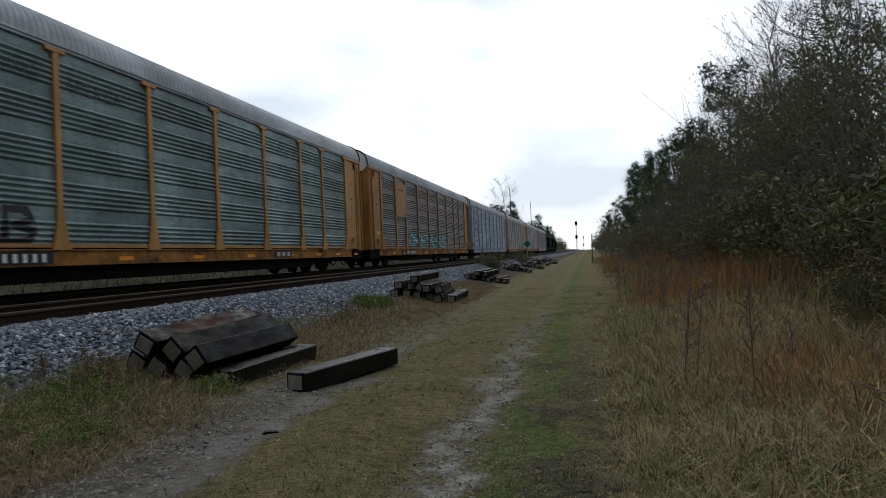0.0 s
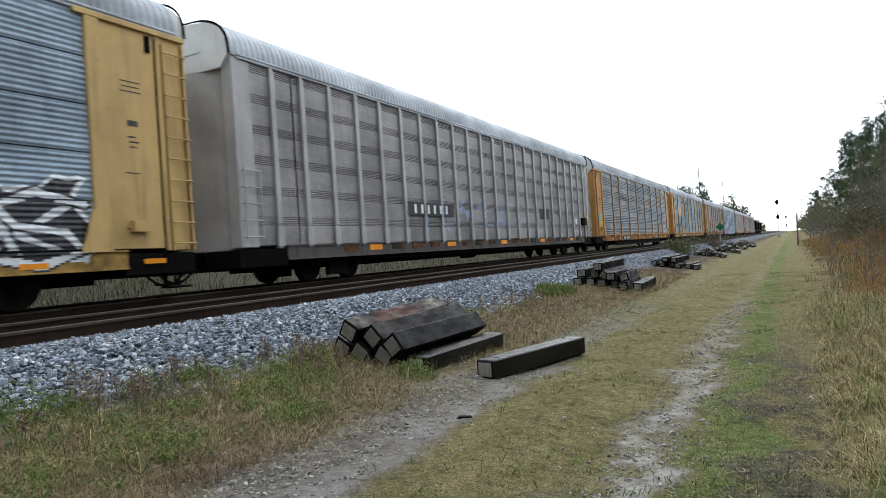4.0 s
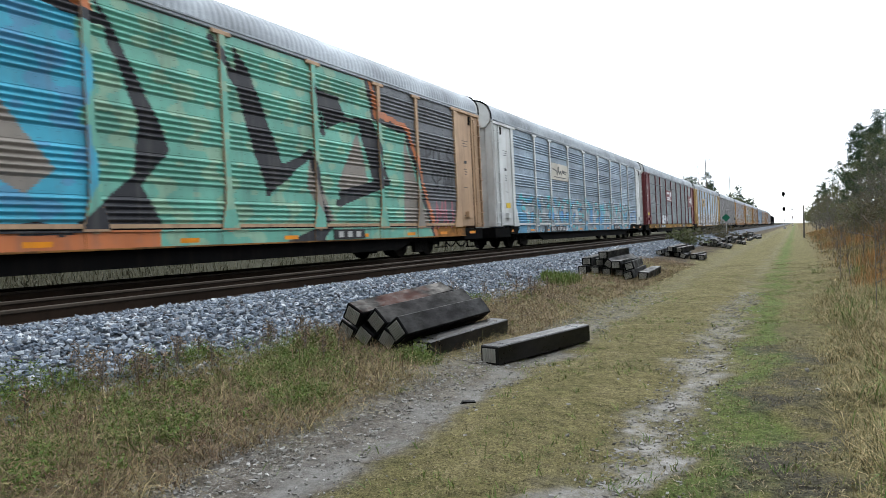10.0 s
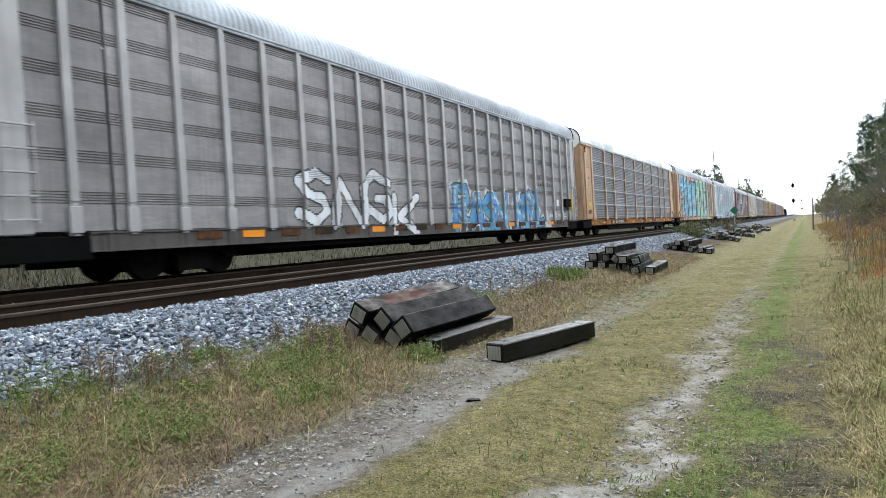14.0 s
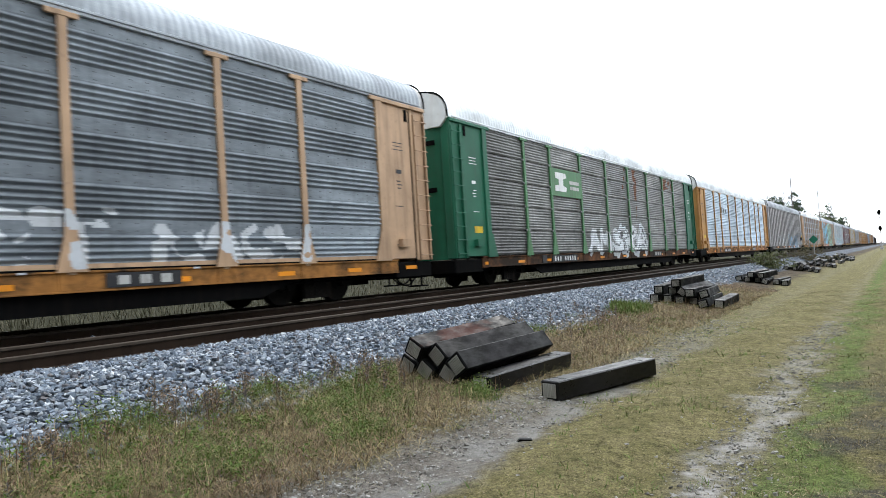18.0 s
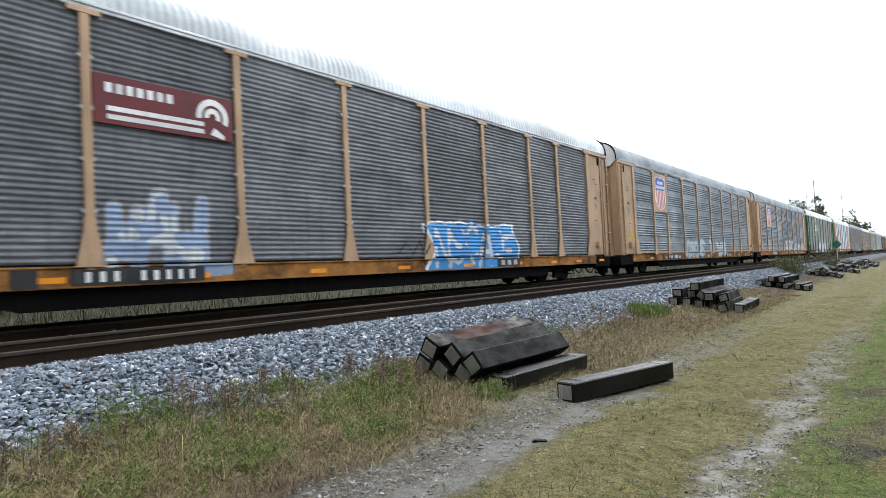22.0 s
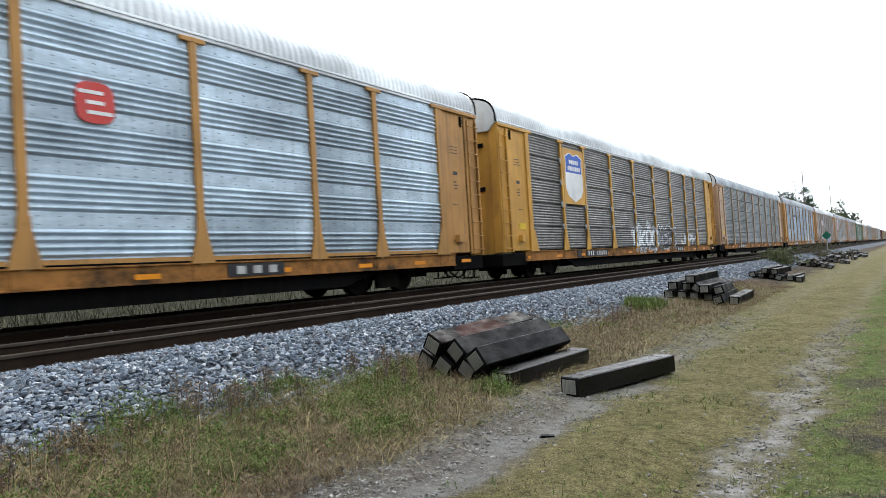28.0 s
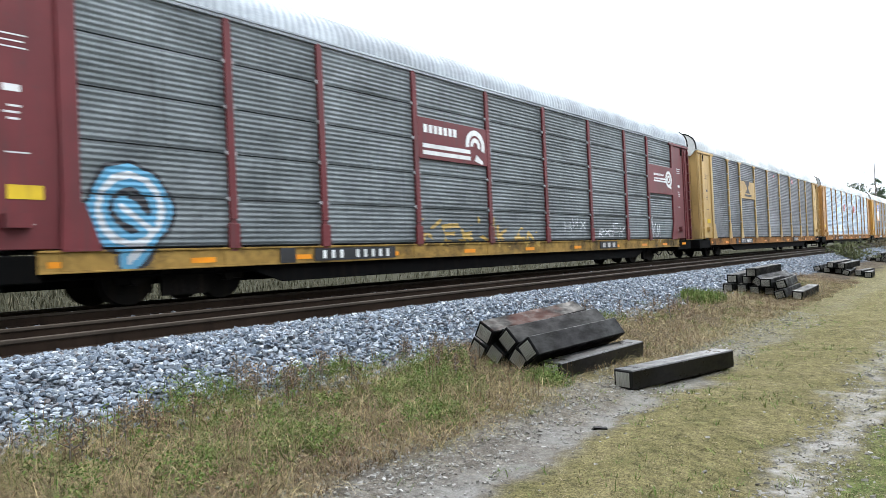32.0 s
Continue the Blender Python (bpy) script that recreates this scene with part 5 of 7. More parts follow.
paint(c, "corrugated", -12.0, 12.0, ZS0, 4.99, [
    (SP["orange"], sprayed([edge], 0.42)), (SP["orange"], sprayed([stern], 0.26)),
    (SP["teal"], inner), (SP["pool"], lambda Y, z: inner(Y, z) & (Y < -1.5 + 0.15 * math.sin(4 * z))),
    (SP["sky"], lambda Y, z: streaks(inner, 2, 0.32)(Y, z) & (Y < -1.5)), (SP["lime"], lambda Y, z: streaks(inner, 5, 0.3)(Y, z) & (Y > -1.4)),
    (SP["dun"], filled((-3.8, 2.9), (-2.9, 2.9), (-2.1, 1.9), (-2.6, 1.5), (-3.3, 1.9))), (SP["dun"], filled((4.2, 2.75), (5.0, 1.1), (4.7, 1.1), (4.0, 1.9))), (SP["dun"], filled((6.2, 3.5), (5.2, 2.0), (5.6, 1.7), (6.6, 2.2))), (SP["dun"], filled((8.6, 3.6), (9.3, 2.2), (10.0, 0.9), (8.4, 0.9))),
    *[(SP["orange"], mask) for mask in warm], (SP["black"], sprayed(outline, 0.085, 0.3)), *[(SP["black"], mask) for mask in solids],
    (SP["black"], sprayed(pen("RUS", -11.6, -10.6, 1.95, 2.35, 41) + pen("RISKE", -11.7, -10.5, 1.1, 1.7, 42), 0.035)),
    (SP["black"], sprayed(pen("ROLS", 9.9, 11.7, 2.9, 3.55, 43) + pen("SPAN", 10.2, 11.7, 2.1, 2.75, 44), 0.04)), (SP["rose"], sprayed(pen("MU", 10.4, 11.7, 0.95, 1.75, 45), 0.05)),
], "huge turquoise and green graffiti letters outlined in black and orange")
disc = put("logo_disc", shape_mesh("logo_disc", [(0.42 * math.cos(a), 0.42 * math.sin(a)) for a in np.linspace(0, 6.2832, 25)[:-1]]), LOGO_BLUE, c, pose(1.467, -12.72, 4.15))
put("logo_ring", shape_mesh("logo_ring", [(0.3 * math.cos(a), 0.3 * math.sin(a)) for a in np.linspace(0, 6.2832, 25)[:-1]]), SP["mist"], disc, pose(0.005, 0, 0))
for a in (0, 90):
    put("logo_cross", plate_mesh("cross", 0.5, 0.14, 0.004), LOGO_BLUE, disc, pose(0.01, 0, 0, a, 0, 0))
c = add(autorack("tan-framed autorack with dark brown-grey sides", "ledged", TAN, ZINC_DARK, sill=SILL, roof=ROOF_PALE), -7)
c = add(autorack("plain grey autorack with blue and white graffiti lettering", "perforated", GREYP, ZINC_MAUVE, gusset=False, sill=SILL_DARK), -8)
two, one, zero = pen("NEXL", 5.9, 9.1, 0.75, 1.95, 51, 0.0, 0.05, 0.08), pen("RASN", 0.5, 4.9, 0.75, 2.0, 53, 0.05, 0.04, 0.1), pen("SNGK", -7.5, -2.0, 0.8, 2.2, 54, 0.0, 0.1, 0.22)
both = two + one
paint(c, "perforated", -8.4, 10.6, ZS0, 2.75, [(SP["mist"], sprayed(both, 0.255, 0.4)), (SP["black"], sprayed(both, 0.215)), (SP["sky"], sprayed(both, 0.175)), (SP["blue"], streaks(sprayed(both, 0.175), 3, 0.28)), (SP["mist"], streaks(sprayed(both, 0.05), 8, 0.3)), (SP["mist"], filled((9.2, 0.6), (9.3, 1.5), (9.9, 0.9), (10.1, 0.6))), (SP["black"], sprayed(zero, 0.16)), (SP["white"], sprayed(zero, 0.115))], "blue bubble graffiti letters with white and black edges", False)
piece(c, "perforated", "ONCENES", 9.6, 12.4, 1.05, 1.25, SP["white"], None, None, 0.018, 55, gusset=False)
bar_word(c, 9.3, 2.55, 2.1, 0.18, BLET, 9)
c = add(autorack("autorack with bright silver corrugated sides and amber posts", frame_mat=YELLOW, sheet=ZINC_BRIGHT, roof=ROOF_PALE), -9)
bar_word(c, -6.2, 3.75, 2.2, 0.4, BLET, 3)
c = add(autorack("green-framed autorack with grey sheets and white scrawls", "sheeted", GREEN, ZINC_TAUPE, sill=SILL_RUST, roof=ROOF_PALE, post_mat=GREEN_DULL), -10)
base = word_plate(c, -5.85, 3.65, 2.75, 1.05, GREEN_DULL, WLET, ())
put("logo_block", shape_mesh("logo_block", [(-0.55, -0.36), (0.42, -0.36), (0.52, -0.2), (0.2, -0.12), (0.2, 0.12), (0.52, 0.2), (0.42, 0.36), (-0.5, 0.36), (-0.5, 0.14), (-0.2, 0.1), (-0.2, -0.12), (-0.55, -0.16)]), WLET, base, pose(0.052, -0.55, 0.02))
for k in range(2):
    put("lettering_bar", plate_mesh("bn", 0.95 - 0.1 * k, 0.13, 0.004), DULL, base, pose(0.052, 0.72, 0.06 - 0.22 * k))
paint(c, "sheeted", -7.2, 9.3, 2.4, 4.95, [(RUST, streaks(filled((2.3, 4.95), (2.9, 4.95), (2.75, 3.3), (2.6, 2.4), (2.45, 3.6)), 2, 0.6)), (RUST, streaks(filled((7.3, 4.9), (9.2, 4.9), (9.2, 4.3), (8.3, 4.4), (7.4, 4.2)), 7, 0.55)), (RUST, streaks(filled((-4.95, 4.3), (-4.6, 4.2), (-4.7, 2.8), (-4.85, 2.8)), 3, 0.6)), (RUST, streaks(filled((0.6, 4.9), (1.2, 4.9), (1.0, 3.4), (0.8, 3.4)), 5, 0.4))], "rust stains running down the sheets", False)
piece(c, "sheeted", "AM", -3.8, -1.4, 0.95, 1.9, SP["white"], None, SP["mist"], 0.07, 61, halo=0.1, wear=0.15, gusset=False)
piece(c, "sheeted", "SKA", -1.0, 3.9, 0.9, 1.95, SP["white"], SP["black"], SP["mist"], 0.14, 63, halo=0.2, wear=0.1, gusset=False)
c = add(autorack("tan-framed autorack with a striped shield plate and faint white graffiti", frame_mat=TAN, sheet=ZINC), -11)
shield(c, -8.3, 3.95, 1.95, 1.9, TAN)
piece(c, "corrugated", "BERT", -0.2, 5.2, 0.95, 1.95, SP["mist"], None, None, 0.15, 71, wear=0.35)
piece(c, "corrugated", "NACH", 5.8, 9.4, 0.95, 1.75, SP["mist"], None, None, 0.13, 72, wear=0.3)
c = add(autorack("autorack with tan posts, striped shield plate and pale blue graffiti", frame_mat=TAN, sheet=ZINC, sill=SILL), -12)
shield(c, -8.3, 3.95, 1.9, 1.9, TAN)
for txt, a, b_, hi, seed in (("SRS", -4.4, -0.3, 1.65, 73), ("J", 0.7, 1.7, 1.9, 74), ("WS", 2.7, 5.0, 1.6, 75)):
    piece(c, "corrugated", txt.replace("J", "I"), a, b_, 0.66, hi, SP["mist"], SP["sky"], None, 0.17, seed, rim=0.05, wear=0.12)
c = add(autorack("pale tan autorack with maroon plate and blue graffiti piece", "ribbed", TAN, ZINC_DARK, sill=SILL, roof=ROOF_PALE), -13)
wheel_logo(c, -5.85, 3.6, 2.6, 0.8, RED)
block = pen("NSCAKE", 1.8, 6.0, 0.72, 1.7, 81, 0.0, 0.1, 0.1)
paint(c, "ribbed", 0.2, 6.8, ZS0, 2.4, [(SP["white"], cloud(1.45, 6.2, ZS0, 1.92, 2.0, 0.03)), (SP["azure"], cloud(1.6, 6.1, ZS0, 1.85, 2.0, 0.03)), (SP["blue"], sprayed(block, 0.13)), (SP["mist"], streaks(sprayed(block, 0.075), 3, 0.7)), (SP["black"], sprayed([[(0.3, 1.1), (0.6, 1.35), (0.85, 1.05), (1.15, 1.4), (1.3, 1.05), (1.5, 1.3)]], 0.03))], "solid blue graffiti block with white scribbles")
spikes = pen("MAWL", -7.0, -4.7, 0.75, 1.95, 82, 0.1, 0.08, 0.16)
paint(c, "ribbed", -7.3, -4.4, 0.7, 2.4, [(SP["dun"], sprayed(spikes, 0.15)), (SP["haze"], sprayed(spikes, 0.115)), (SP["mist"], streaks(sprayed(spikes, 0.07), 2, 0.4))], "pale violet-blue graffiti with brown edges")
c = add(autorack("yellow-framed autorack with blue-grey sides and white bubble graffiti", frame_mat=YELLOW, sheet=ZINC_BLUE), -14)
bar_word(c, -5.8, 3.9, 2.6, 0.34, BLET, 9)
piece(c, "corrugated", "NAY", 4.1, 6.3, 0.62, 2.05, SP["white"], SP["black"], None, 0.19, 91, rim=0.055)
piece(c, "corrugated", "USSO", 9.7, 12.0, 0.66, 1.7, SP["sky"], SP["black"], SP["blue"], 0.11, 92, halo=0.14)
for k in range(7):
    put("sprayed_mark", plate_mesh("tagbar", 0.16 + 0.05 * (k % 3), 0.035, 0.004), SP["black"], c, pose(1.467, 12.3 + 0.09 * k, 1.75 - 0.13 * k, 40 * (k % 2) - 20, 0, 0))
c = add(autorack("tan-framed autorack with dull green-grey sheets", "sheeted", TAN, ZINC_SLATE, sill=SILL, gusset=False), -15)
c = add(autorack("ochre-framed autorack with a faded shield and white bubble graffiti", "sheeted", AMBER, ZINC_BROWN, sill=SILL, roof=ROOF_PALE), -16)
shield(c, -8.3, 3.7, 1.9, 2.1, AMBER, True)
piece(c, "sheeted", "OKOC", -1.9, 1.7, 0.75, 1.9, SP["white"], SP["black"], SP["grey"], 0.12, 93, rim=0.05, halo=0.13)
piece(c, "sheeted", "YEPK", 1.9, 5.0, 0.85, 1.95, SP["black"], SP["mist"], SP["black"], 0.13, 95, rim=0.07, halo=0.12)
piece(c, "sheeted", "JAPH".replace("J", "U"), 6.0, 9.1, 0.95, 1.65, SP["mist"], None, None, 0.08, 94, wear=0.15)
c = add(autorack("autorack with bright silver sides, amber posts and small red marks", frame_mat=YELLOW, sheet=ZINC_BRIGHT, roof=ROOF_PALE), -17)
for yy, zz in ((-3.0, 3.5), (2.6, 3.5)):
    base = put("logo_disc", shape_mesh("logo_disc", [(0.31 * math.copysign(abs(math.cos(a)) ** 0.6, math.cos(a)), 0.33 * math.copysign(abs(math.sin(a)) ** 0.6, math.sin(a))) for a in np.linspace(0, 6.28, 25)[:-1]], 0.03), LOGO_RED, c, pose(1.465, yy, zz))
    for k in range(3):
        put("lettering_bar", plate_mesh("rb", 0.4 - 0.12 * (k % 2), 0.06, 0.004), WLET, base, pose(0.033, 0.07 * (k - 1), 0.16 - 0.16 * k))
c = add(autorack("pale tan autorack with dark slate sides and a yellow letter plate", "ribbed", CREAM, ZINC_DARK, sill=SILL, roof=ROOF_PALE), -18)
base = word_plate(c, -5.85, 3.55, 2.6, 0.95, CREAM, BLET, ((-0.32, 0.5, 0.12),))
put("logo_block", shape_mesh("logo_block", [(-0.75, 0.42), (0.2, 0.42), (0.05, 0.22), (-0.1, 0.05), (0.1, -0.1), (0.35, -0.24), (-0.7, -0.24), (-0.4, -0.08), (-0.25, 0.08), (-0.5, 0.25)]), BLET, base, pose(0.052, 0.1, 0.05))
paint(c, "ribbed", -1.0, 9.0, 4.0, 4.95, [(SP["rose"], streaks(filled((0.0, 4.9), (0.7, 4.9), (0.5, 4.2)), 1, 0.25)), (SP["rose"], streaks(filled((4.9, 4.9), (5.7, 4.9), (5.4, 4.1)), 3, 0.25))], "faint reddish stains under the roof edge")
c = add(autorack("oxide-red autorack with red logo plates, yellow sill and graffiti", "sheeted", RED, ZINC_SLATE, sill=SILL_PALE, gusset=False), -19)
wheel_logo(c, -2.95, 3.45, 2.75, 0.98, RED)
wheel_logo(c, 10.65, 3.35, 2.5, 1.15, RED, small_print=True)
ring = [[(-11.15 + 0.5 * math.cos(a), 1.55 + 0.55 * math.sin(a)) for a in np.linspace(0, 6.28, 13)], [(-11.3, 1.6), (-10.8, 1.2), (-11.2, 0.75)]]
paint(c, "sheeted", -11.9, -9.5, ZS0, 2.5, [(SP["black"], sprayed(ring, 0.24)), (SP["sky"], sprayed(ring, 0.17)), (SP["mist"], sprayed(ring, 0.05))], "round blue graffiti mark with a dark edge", False)
piece(c, "sheeted", "KERUKAN", -4.2, 1.0, 0.9, 1.5, SP["gold"], None, None, 0.05, 98, gusset=False, wear=0.35, wild=0.28)
piece(c, "sheeted", "HWX", 2.6, 4.0, 1.25, 1.6, SP["mist"], None, None, 0.018, 99, gusset=False, wild=0.3)
piece(c, "sheeted", "RXDEK", 4.9, 7.0, 1.1, 1.4, SP["mist"], None, None, 0.018, 100, gusset=False, wild=0.35)
piece(c, "sheeted", "VKM", 9.4, 10.4, 0.95, 1.7, SP["mist"], None, None, 0.018, 96, gusset=False, wild=0.3)


def locomotive():
    """A dark six-axle diesel, seen far ahead."""
    loco = tagged(empty("locomotive"), "dark diesel locomotive at the head of the train", "locomotive", "locomotives of the train")
    bm = bmesh.new()
    box(bm, -1.5, 1.5, -10.8, 10.8, 0.95, 1.45, 0.03)
    part("frame", bm, BLACK, loco)
    bm = bmesh.new()
    box(bm, -0.95, 0.95, -9.4, 5.6, 1.45, 4.1, 0.08)
    box(bm, -1.4, 1.4, -9.6, -6.6, 3.3, 4.45, 0.1)
    part("hood", bm, BLACK, loco)
    bm = bmesh.new()
    box(bm, -1.45, 1.45, 5.6, 8.0, 1.45, 4.4, 0.12)
    box(bm, -0.8, 0.8, 8.0, 10.2, 1.45, 2.9, 0.15)
    part("cab", bm, BLACK, loco)
    bm = bmesh.new()
    box(bm, -1.3, 1.3, -3.2, 3.2, 0.3, 0.95, 0.1)
    part("fuel_tank", bm, BLACK, loco)
    for y in (-7.0, 7.0):
        truck = put("truck", cached("frame", frame_mesh), STEEL, loco, pose(0, y, 0))
        for dy in (-1.7, 0, 1.7):
            put("wheelset", cached("wheel", wheel_mesh), STEEL, truck, pose(0, dy, 0.46))
    bm = bmesh.new()
    for s in (-1, 1):
        for k in range(12):
            y = -10 + k * 1.8
            cyl(bm, (1.45 * s, y, 1.45), (1.45 * s, y, 2.4), 0.02, seg=5)
        cyl(bm, (1.45 * s, -10.5, 2.4), (1.45 * s, 10.5, 2.4), 0.02, seg=5)
    part("handrail", bm, BLACK, loco)
    return loco


for k in range(3):
    TRAIN.append((locomotive(), 6 * PITCH + 12.6 + 22.6 * k))


# ---- timbers beside the track ----
def tie_mesh(length, w=0.25, h=0.21):
    bm = bmesh.new()
    box(bm, -w / 2, w / 2, 0, length, 0, h, 0.012)
    me = from_bm("timber", bm)
    return me


def end_plate_mesh(w=0.25, h=0.21):
    """The sawn end, with grooves of the driven plate."""
    bm = bmesh.new()
    zig = []
    for k in range(8):
        x = -w * 0.37 + k * w * 0.74 / 8
        zig += [(x, 0.003), (x + w * 0.02, -0.013), (x + w * 0.055, -0.013), (x + w * 0.075, 0.003)]
    prism(bm, zig + [(w * 0.37, 0.006), (-w * 0.37, 0.006)], "z", 0.028, h - 0.03)
    return from_bm("end_grain", bm)


TIE, TIE_END = tie_mesh(2.18), end_plate_mesh()


def crosstie(p, q, roll, label, mat=TIMBER, group="stacked timbers", length=2.18):
    """A timber whose near end's middle bottom is at p and which points to q, rolled about its length."""
    p, q = Vector(p), Vector(q)
    d = (q - p).normalized()
    x = Vector((d.y, -d.x, 0)).normalized()
    z = x.cross(d)
    m = Matrix((x, d, z)).transposed().to_4x4()
    m.translation = p
    t = tagged(empty("railway_tie", m @ pose(0, 0, 0.105, 0, roll, 0) @ pose(0, 0, -0.105)), label, "railway tie", group)
    put("timber", TIE, mat, t, Matrix.Diagonal((1, length / 2.18, 1, 1)))
    put("end_grain", TIE_END, GRAIN, t)
    return t


crosstie((-3.10, 6.66, 0.0), (-2.53, 8.76, 0.0), 0, "single black creosoted timber lying on the bare dirt", TIMBER_WET, group="loose timbers", length=1.92)
pile = (
    ((-4.80, 6.35, 0.27), (-4.66, 8.5, 0.40), 32, "weathered timber at the bottom of the pile", TIMBER),
    ((-4.53, 6.32, 0.23), (-4.42, 8.5, 0.33), 38, "weathered timber under the pile", TIMBER),
    ((-4.22, 6.34, 0.19), (-4.12, 8.5, 0.24), 36, "weathered timber under the pile", TIMBER),
    ((-3.84, 6.42, 0.07), (-3.68, 8.6, 0.08), 3, "black timber lying flat beside the pile", TIMBER_WET),
    ((-4.62, 6.25, 0.48), (-4.46, 8.45, 0.57), 30, "rust-stained timber on top of the pile", TIMBER_RED),
    ((-4.35, 6.33, 0.40), (-4.20, 8.5, 0.45), 46, "dark timber leaning on the pile", TIMBER),
    ((-4.05, 6.28, 0.31), (-3.93, 8.5, 0.33), 54, "dark timber sliding down the pile", TIMBER),
)
for p, q, roll, label, mat in pile:
    crosstie(p, q, roll, label, mat, length=1.95 if roll < 10 else 2.02)


def heap(cx, cy, layers, spread, seed, label):
    """A tumbled stack: rows of timbers lying side by side, some askew."""
    rng = random.Random(seed)
    for layer, num in enumerate(layers):
        for k in range(num):
            x = cx + (k - (num - 1) / 2) * spread + rng.uniform(-0.05, 0.05) - 0.14 * layer
            y = cy + rng.uniform(-0.3, 0.3)
            z = float(ground_z(x)) + layer * 0.215 + 0.01
            a = rng.uniform(-0.1, 0.12)
            crosstie((x, y, z), (x + 2.18 * math.sin(a), y + 2.18 * math.cos(a), z + rng.uniform(0, 0.05)), rng.choice((0, 0, 5, 24, 38, -15)), label, TIMBER)


heap(-4.4, 17.6, (6, 5, 1), 0.28, 4, "black timber in a tumbled stack beside the ballast")
heap(-4.3, 28.5, (6, 2), 0.34, 5, "black timber in a far stack beside the ballast")
for k in range(5):
    heap(-4.3 + 0.25 * (k % 2), 42.0 + 9 * k, (5, 2), 0.38, 10 + k, "black timber in a distant row of stacks")


# ---- loose stone and plants ----
def rocks(name, centres, sizes, seed, mat, label, category, fine=False):
    """Broken stones, each a squashed, knocked-about solid."""
    rng = np.random.RandomState(seed)
    bm = bmesh.new()
    if fine:
        bmesh.ops.create_icosphere(bm, subdivisions=1, radius=1)
    else:
        bmesh.ops.create_cone(bm, cap_ends=False, segments=4, radius1=1, radius2=0.7, depth=0.9)
        bmesh.ops.create_circle(bm, cap_ends=True, segments=4, radius=0.7, matrix=Matrix.Translation((0, 0, 0.45)))
        bmesh.ops.remove_doubles(bm, verts=bm.verts, dist=0.01)
        bmesh.ops.triangulate(bm, faces=bm.faces)
    bv = np.array([v.co[:] for v in bm.verts])
    bf = np.array([[v.index for v in f.verts] for f in bm.faces])
    bm.free()
    bv, bf = (bv, bf)
    shapes = []
    for _ in range(24):
        q = bv * rng.uniform(0.8, 1.2, (len(bv), 1))
        for _ in range(7):
            d = rng.normal(0, 1, 3)
            d /= np.linalg.norm(d)
            q = q - np.maximum(q @ d - rng.uniform(0.28, 0.6), 0)[:, None] * d
        shapes.append(q * rng.uniform(0.6, 1.7, (1, 3)))
    n_ = len(centres)
    V = np.empty((n_, len(bv), 3))
    for i in range(n_):
        a, e = rng.uniform(0, 6.28), rng.uniform(-0.6, 0.6)
        ca, sa, ce, se = math.cos(a), math.sin(a), math.cos(e), math.sin(e)
        R = np.array([[ca, -sa, 0], [sa, ca, 0], [0, 0, 1]]) @ np.array([[1, 0, 0], [0, ce, -se], [0, se, ce]])
        V[i] = shapes[i % 24] @ R.T * sizes[i] * (1, 1, 0.75) + centres[i]
    F = (bf[None] + (np.arange(n_) * len(bv))[:, None, None]).reshape(-1, 3)
    me = bpy.data.meshes.new(name)
    me.vertices.add(n_ * len(bv))
    me.vertices.foreach_set("co", V.ravel())
    me.loops.add(F.size)
    me.loops.foreach_set("vertex_index", F.ravel())
    me.polygons.add(len(F))
    me.polygons.foreach_set("loop_start", np.arange(0, F.size, 3))
    me.update(calc_edges=True)
    me.validate()
    me.polygons.foreach_set("use_smooth", [False] * len(me.polygons))
    return tagged(put(name, me, mat), label, category, kind="stuff")


rng = np.random.RandomState(12)


def band(count, x0, x1, y0, y1, power=1.6):
    y = y0 + (y1 - y0) * rng.rand(count) ** power
    x = x0 + (x1 - x0) * rng.rand(count)
    return x, y


x, y = band(26000, -6.95, -4.95, 0.4, 17, 1.35)
keep = rng.rand(len(x)) < np.clip((-4.9 - x + 0.25 * np.sin(y * 1.7)) / 0.35, 0, 1)
x, y = x[keep], y[keep]
rocks("ballast", np.c_[x, y, ground_z(x, y) + 0.01 + 0.02 * rng.rand(len(x))], rng.uniform(0.019, 0.044, len(x)), 1, STONES, "blue-grey crushed stone ballast", "ballast", True)
x, y = band(16000, -6.95, -5.1, 17, 80, 1.5)
rocks("ballast_far", np.c_[x, y, ground_z(x, y) + 0.015], rng.uniform(0.035, 0.065, len(x)), 2, STONES, "blue-grey crushed stone ballast farther along", "ballast")
x, y = band(5000, -15.0, -9.0, 2, 60, 1.5)
rocks("ballast_between", np.c_[x, y, ground_z(x, y) + 0.01], rng.uniform(0.04, 0.07, len(x)), 4, STONES, "grey crushed stone between and beyond the tracks", "ballast")
x, y = band(500, -5.3, -4.7, 0.4, 24, 1.3)
rocks("strewn_stone", np.c_[x, y, ground_z(x, y) + 0.01], rng.uniform(0.02, 0.05, len(x)), 6, STONES, "stones strewn from the ballast into the verge", "stones", True)
x = np.r_[rng.normal(-3.2, 0.33, 9500), rng.normal(-0.97, 0.17, 3600), rng.uniform(-3.4, 0.2, 60)]
y = 1.5 + 14 * rng.rand(len(x)) ** 1.5
rocks("rut_gravel", np.c_[x, y, ground_z(x, y) + 0.0], rng.uniform(0.006, 0.018, len(x)) * rng.choice([1, 1, 1, 1.4, 1.8], len(x)), 7, PEBBLES, "pale gravel in the wheel ruts", "gravel")
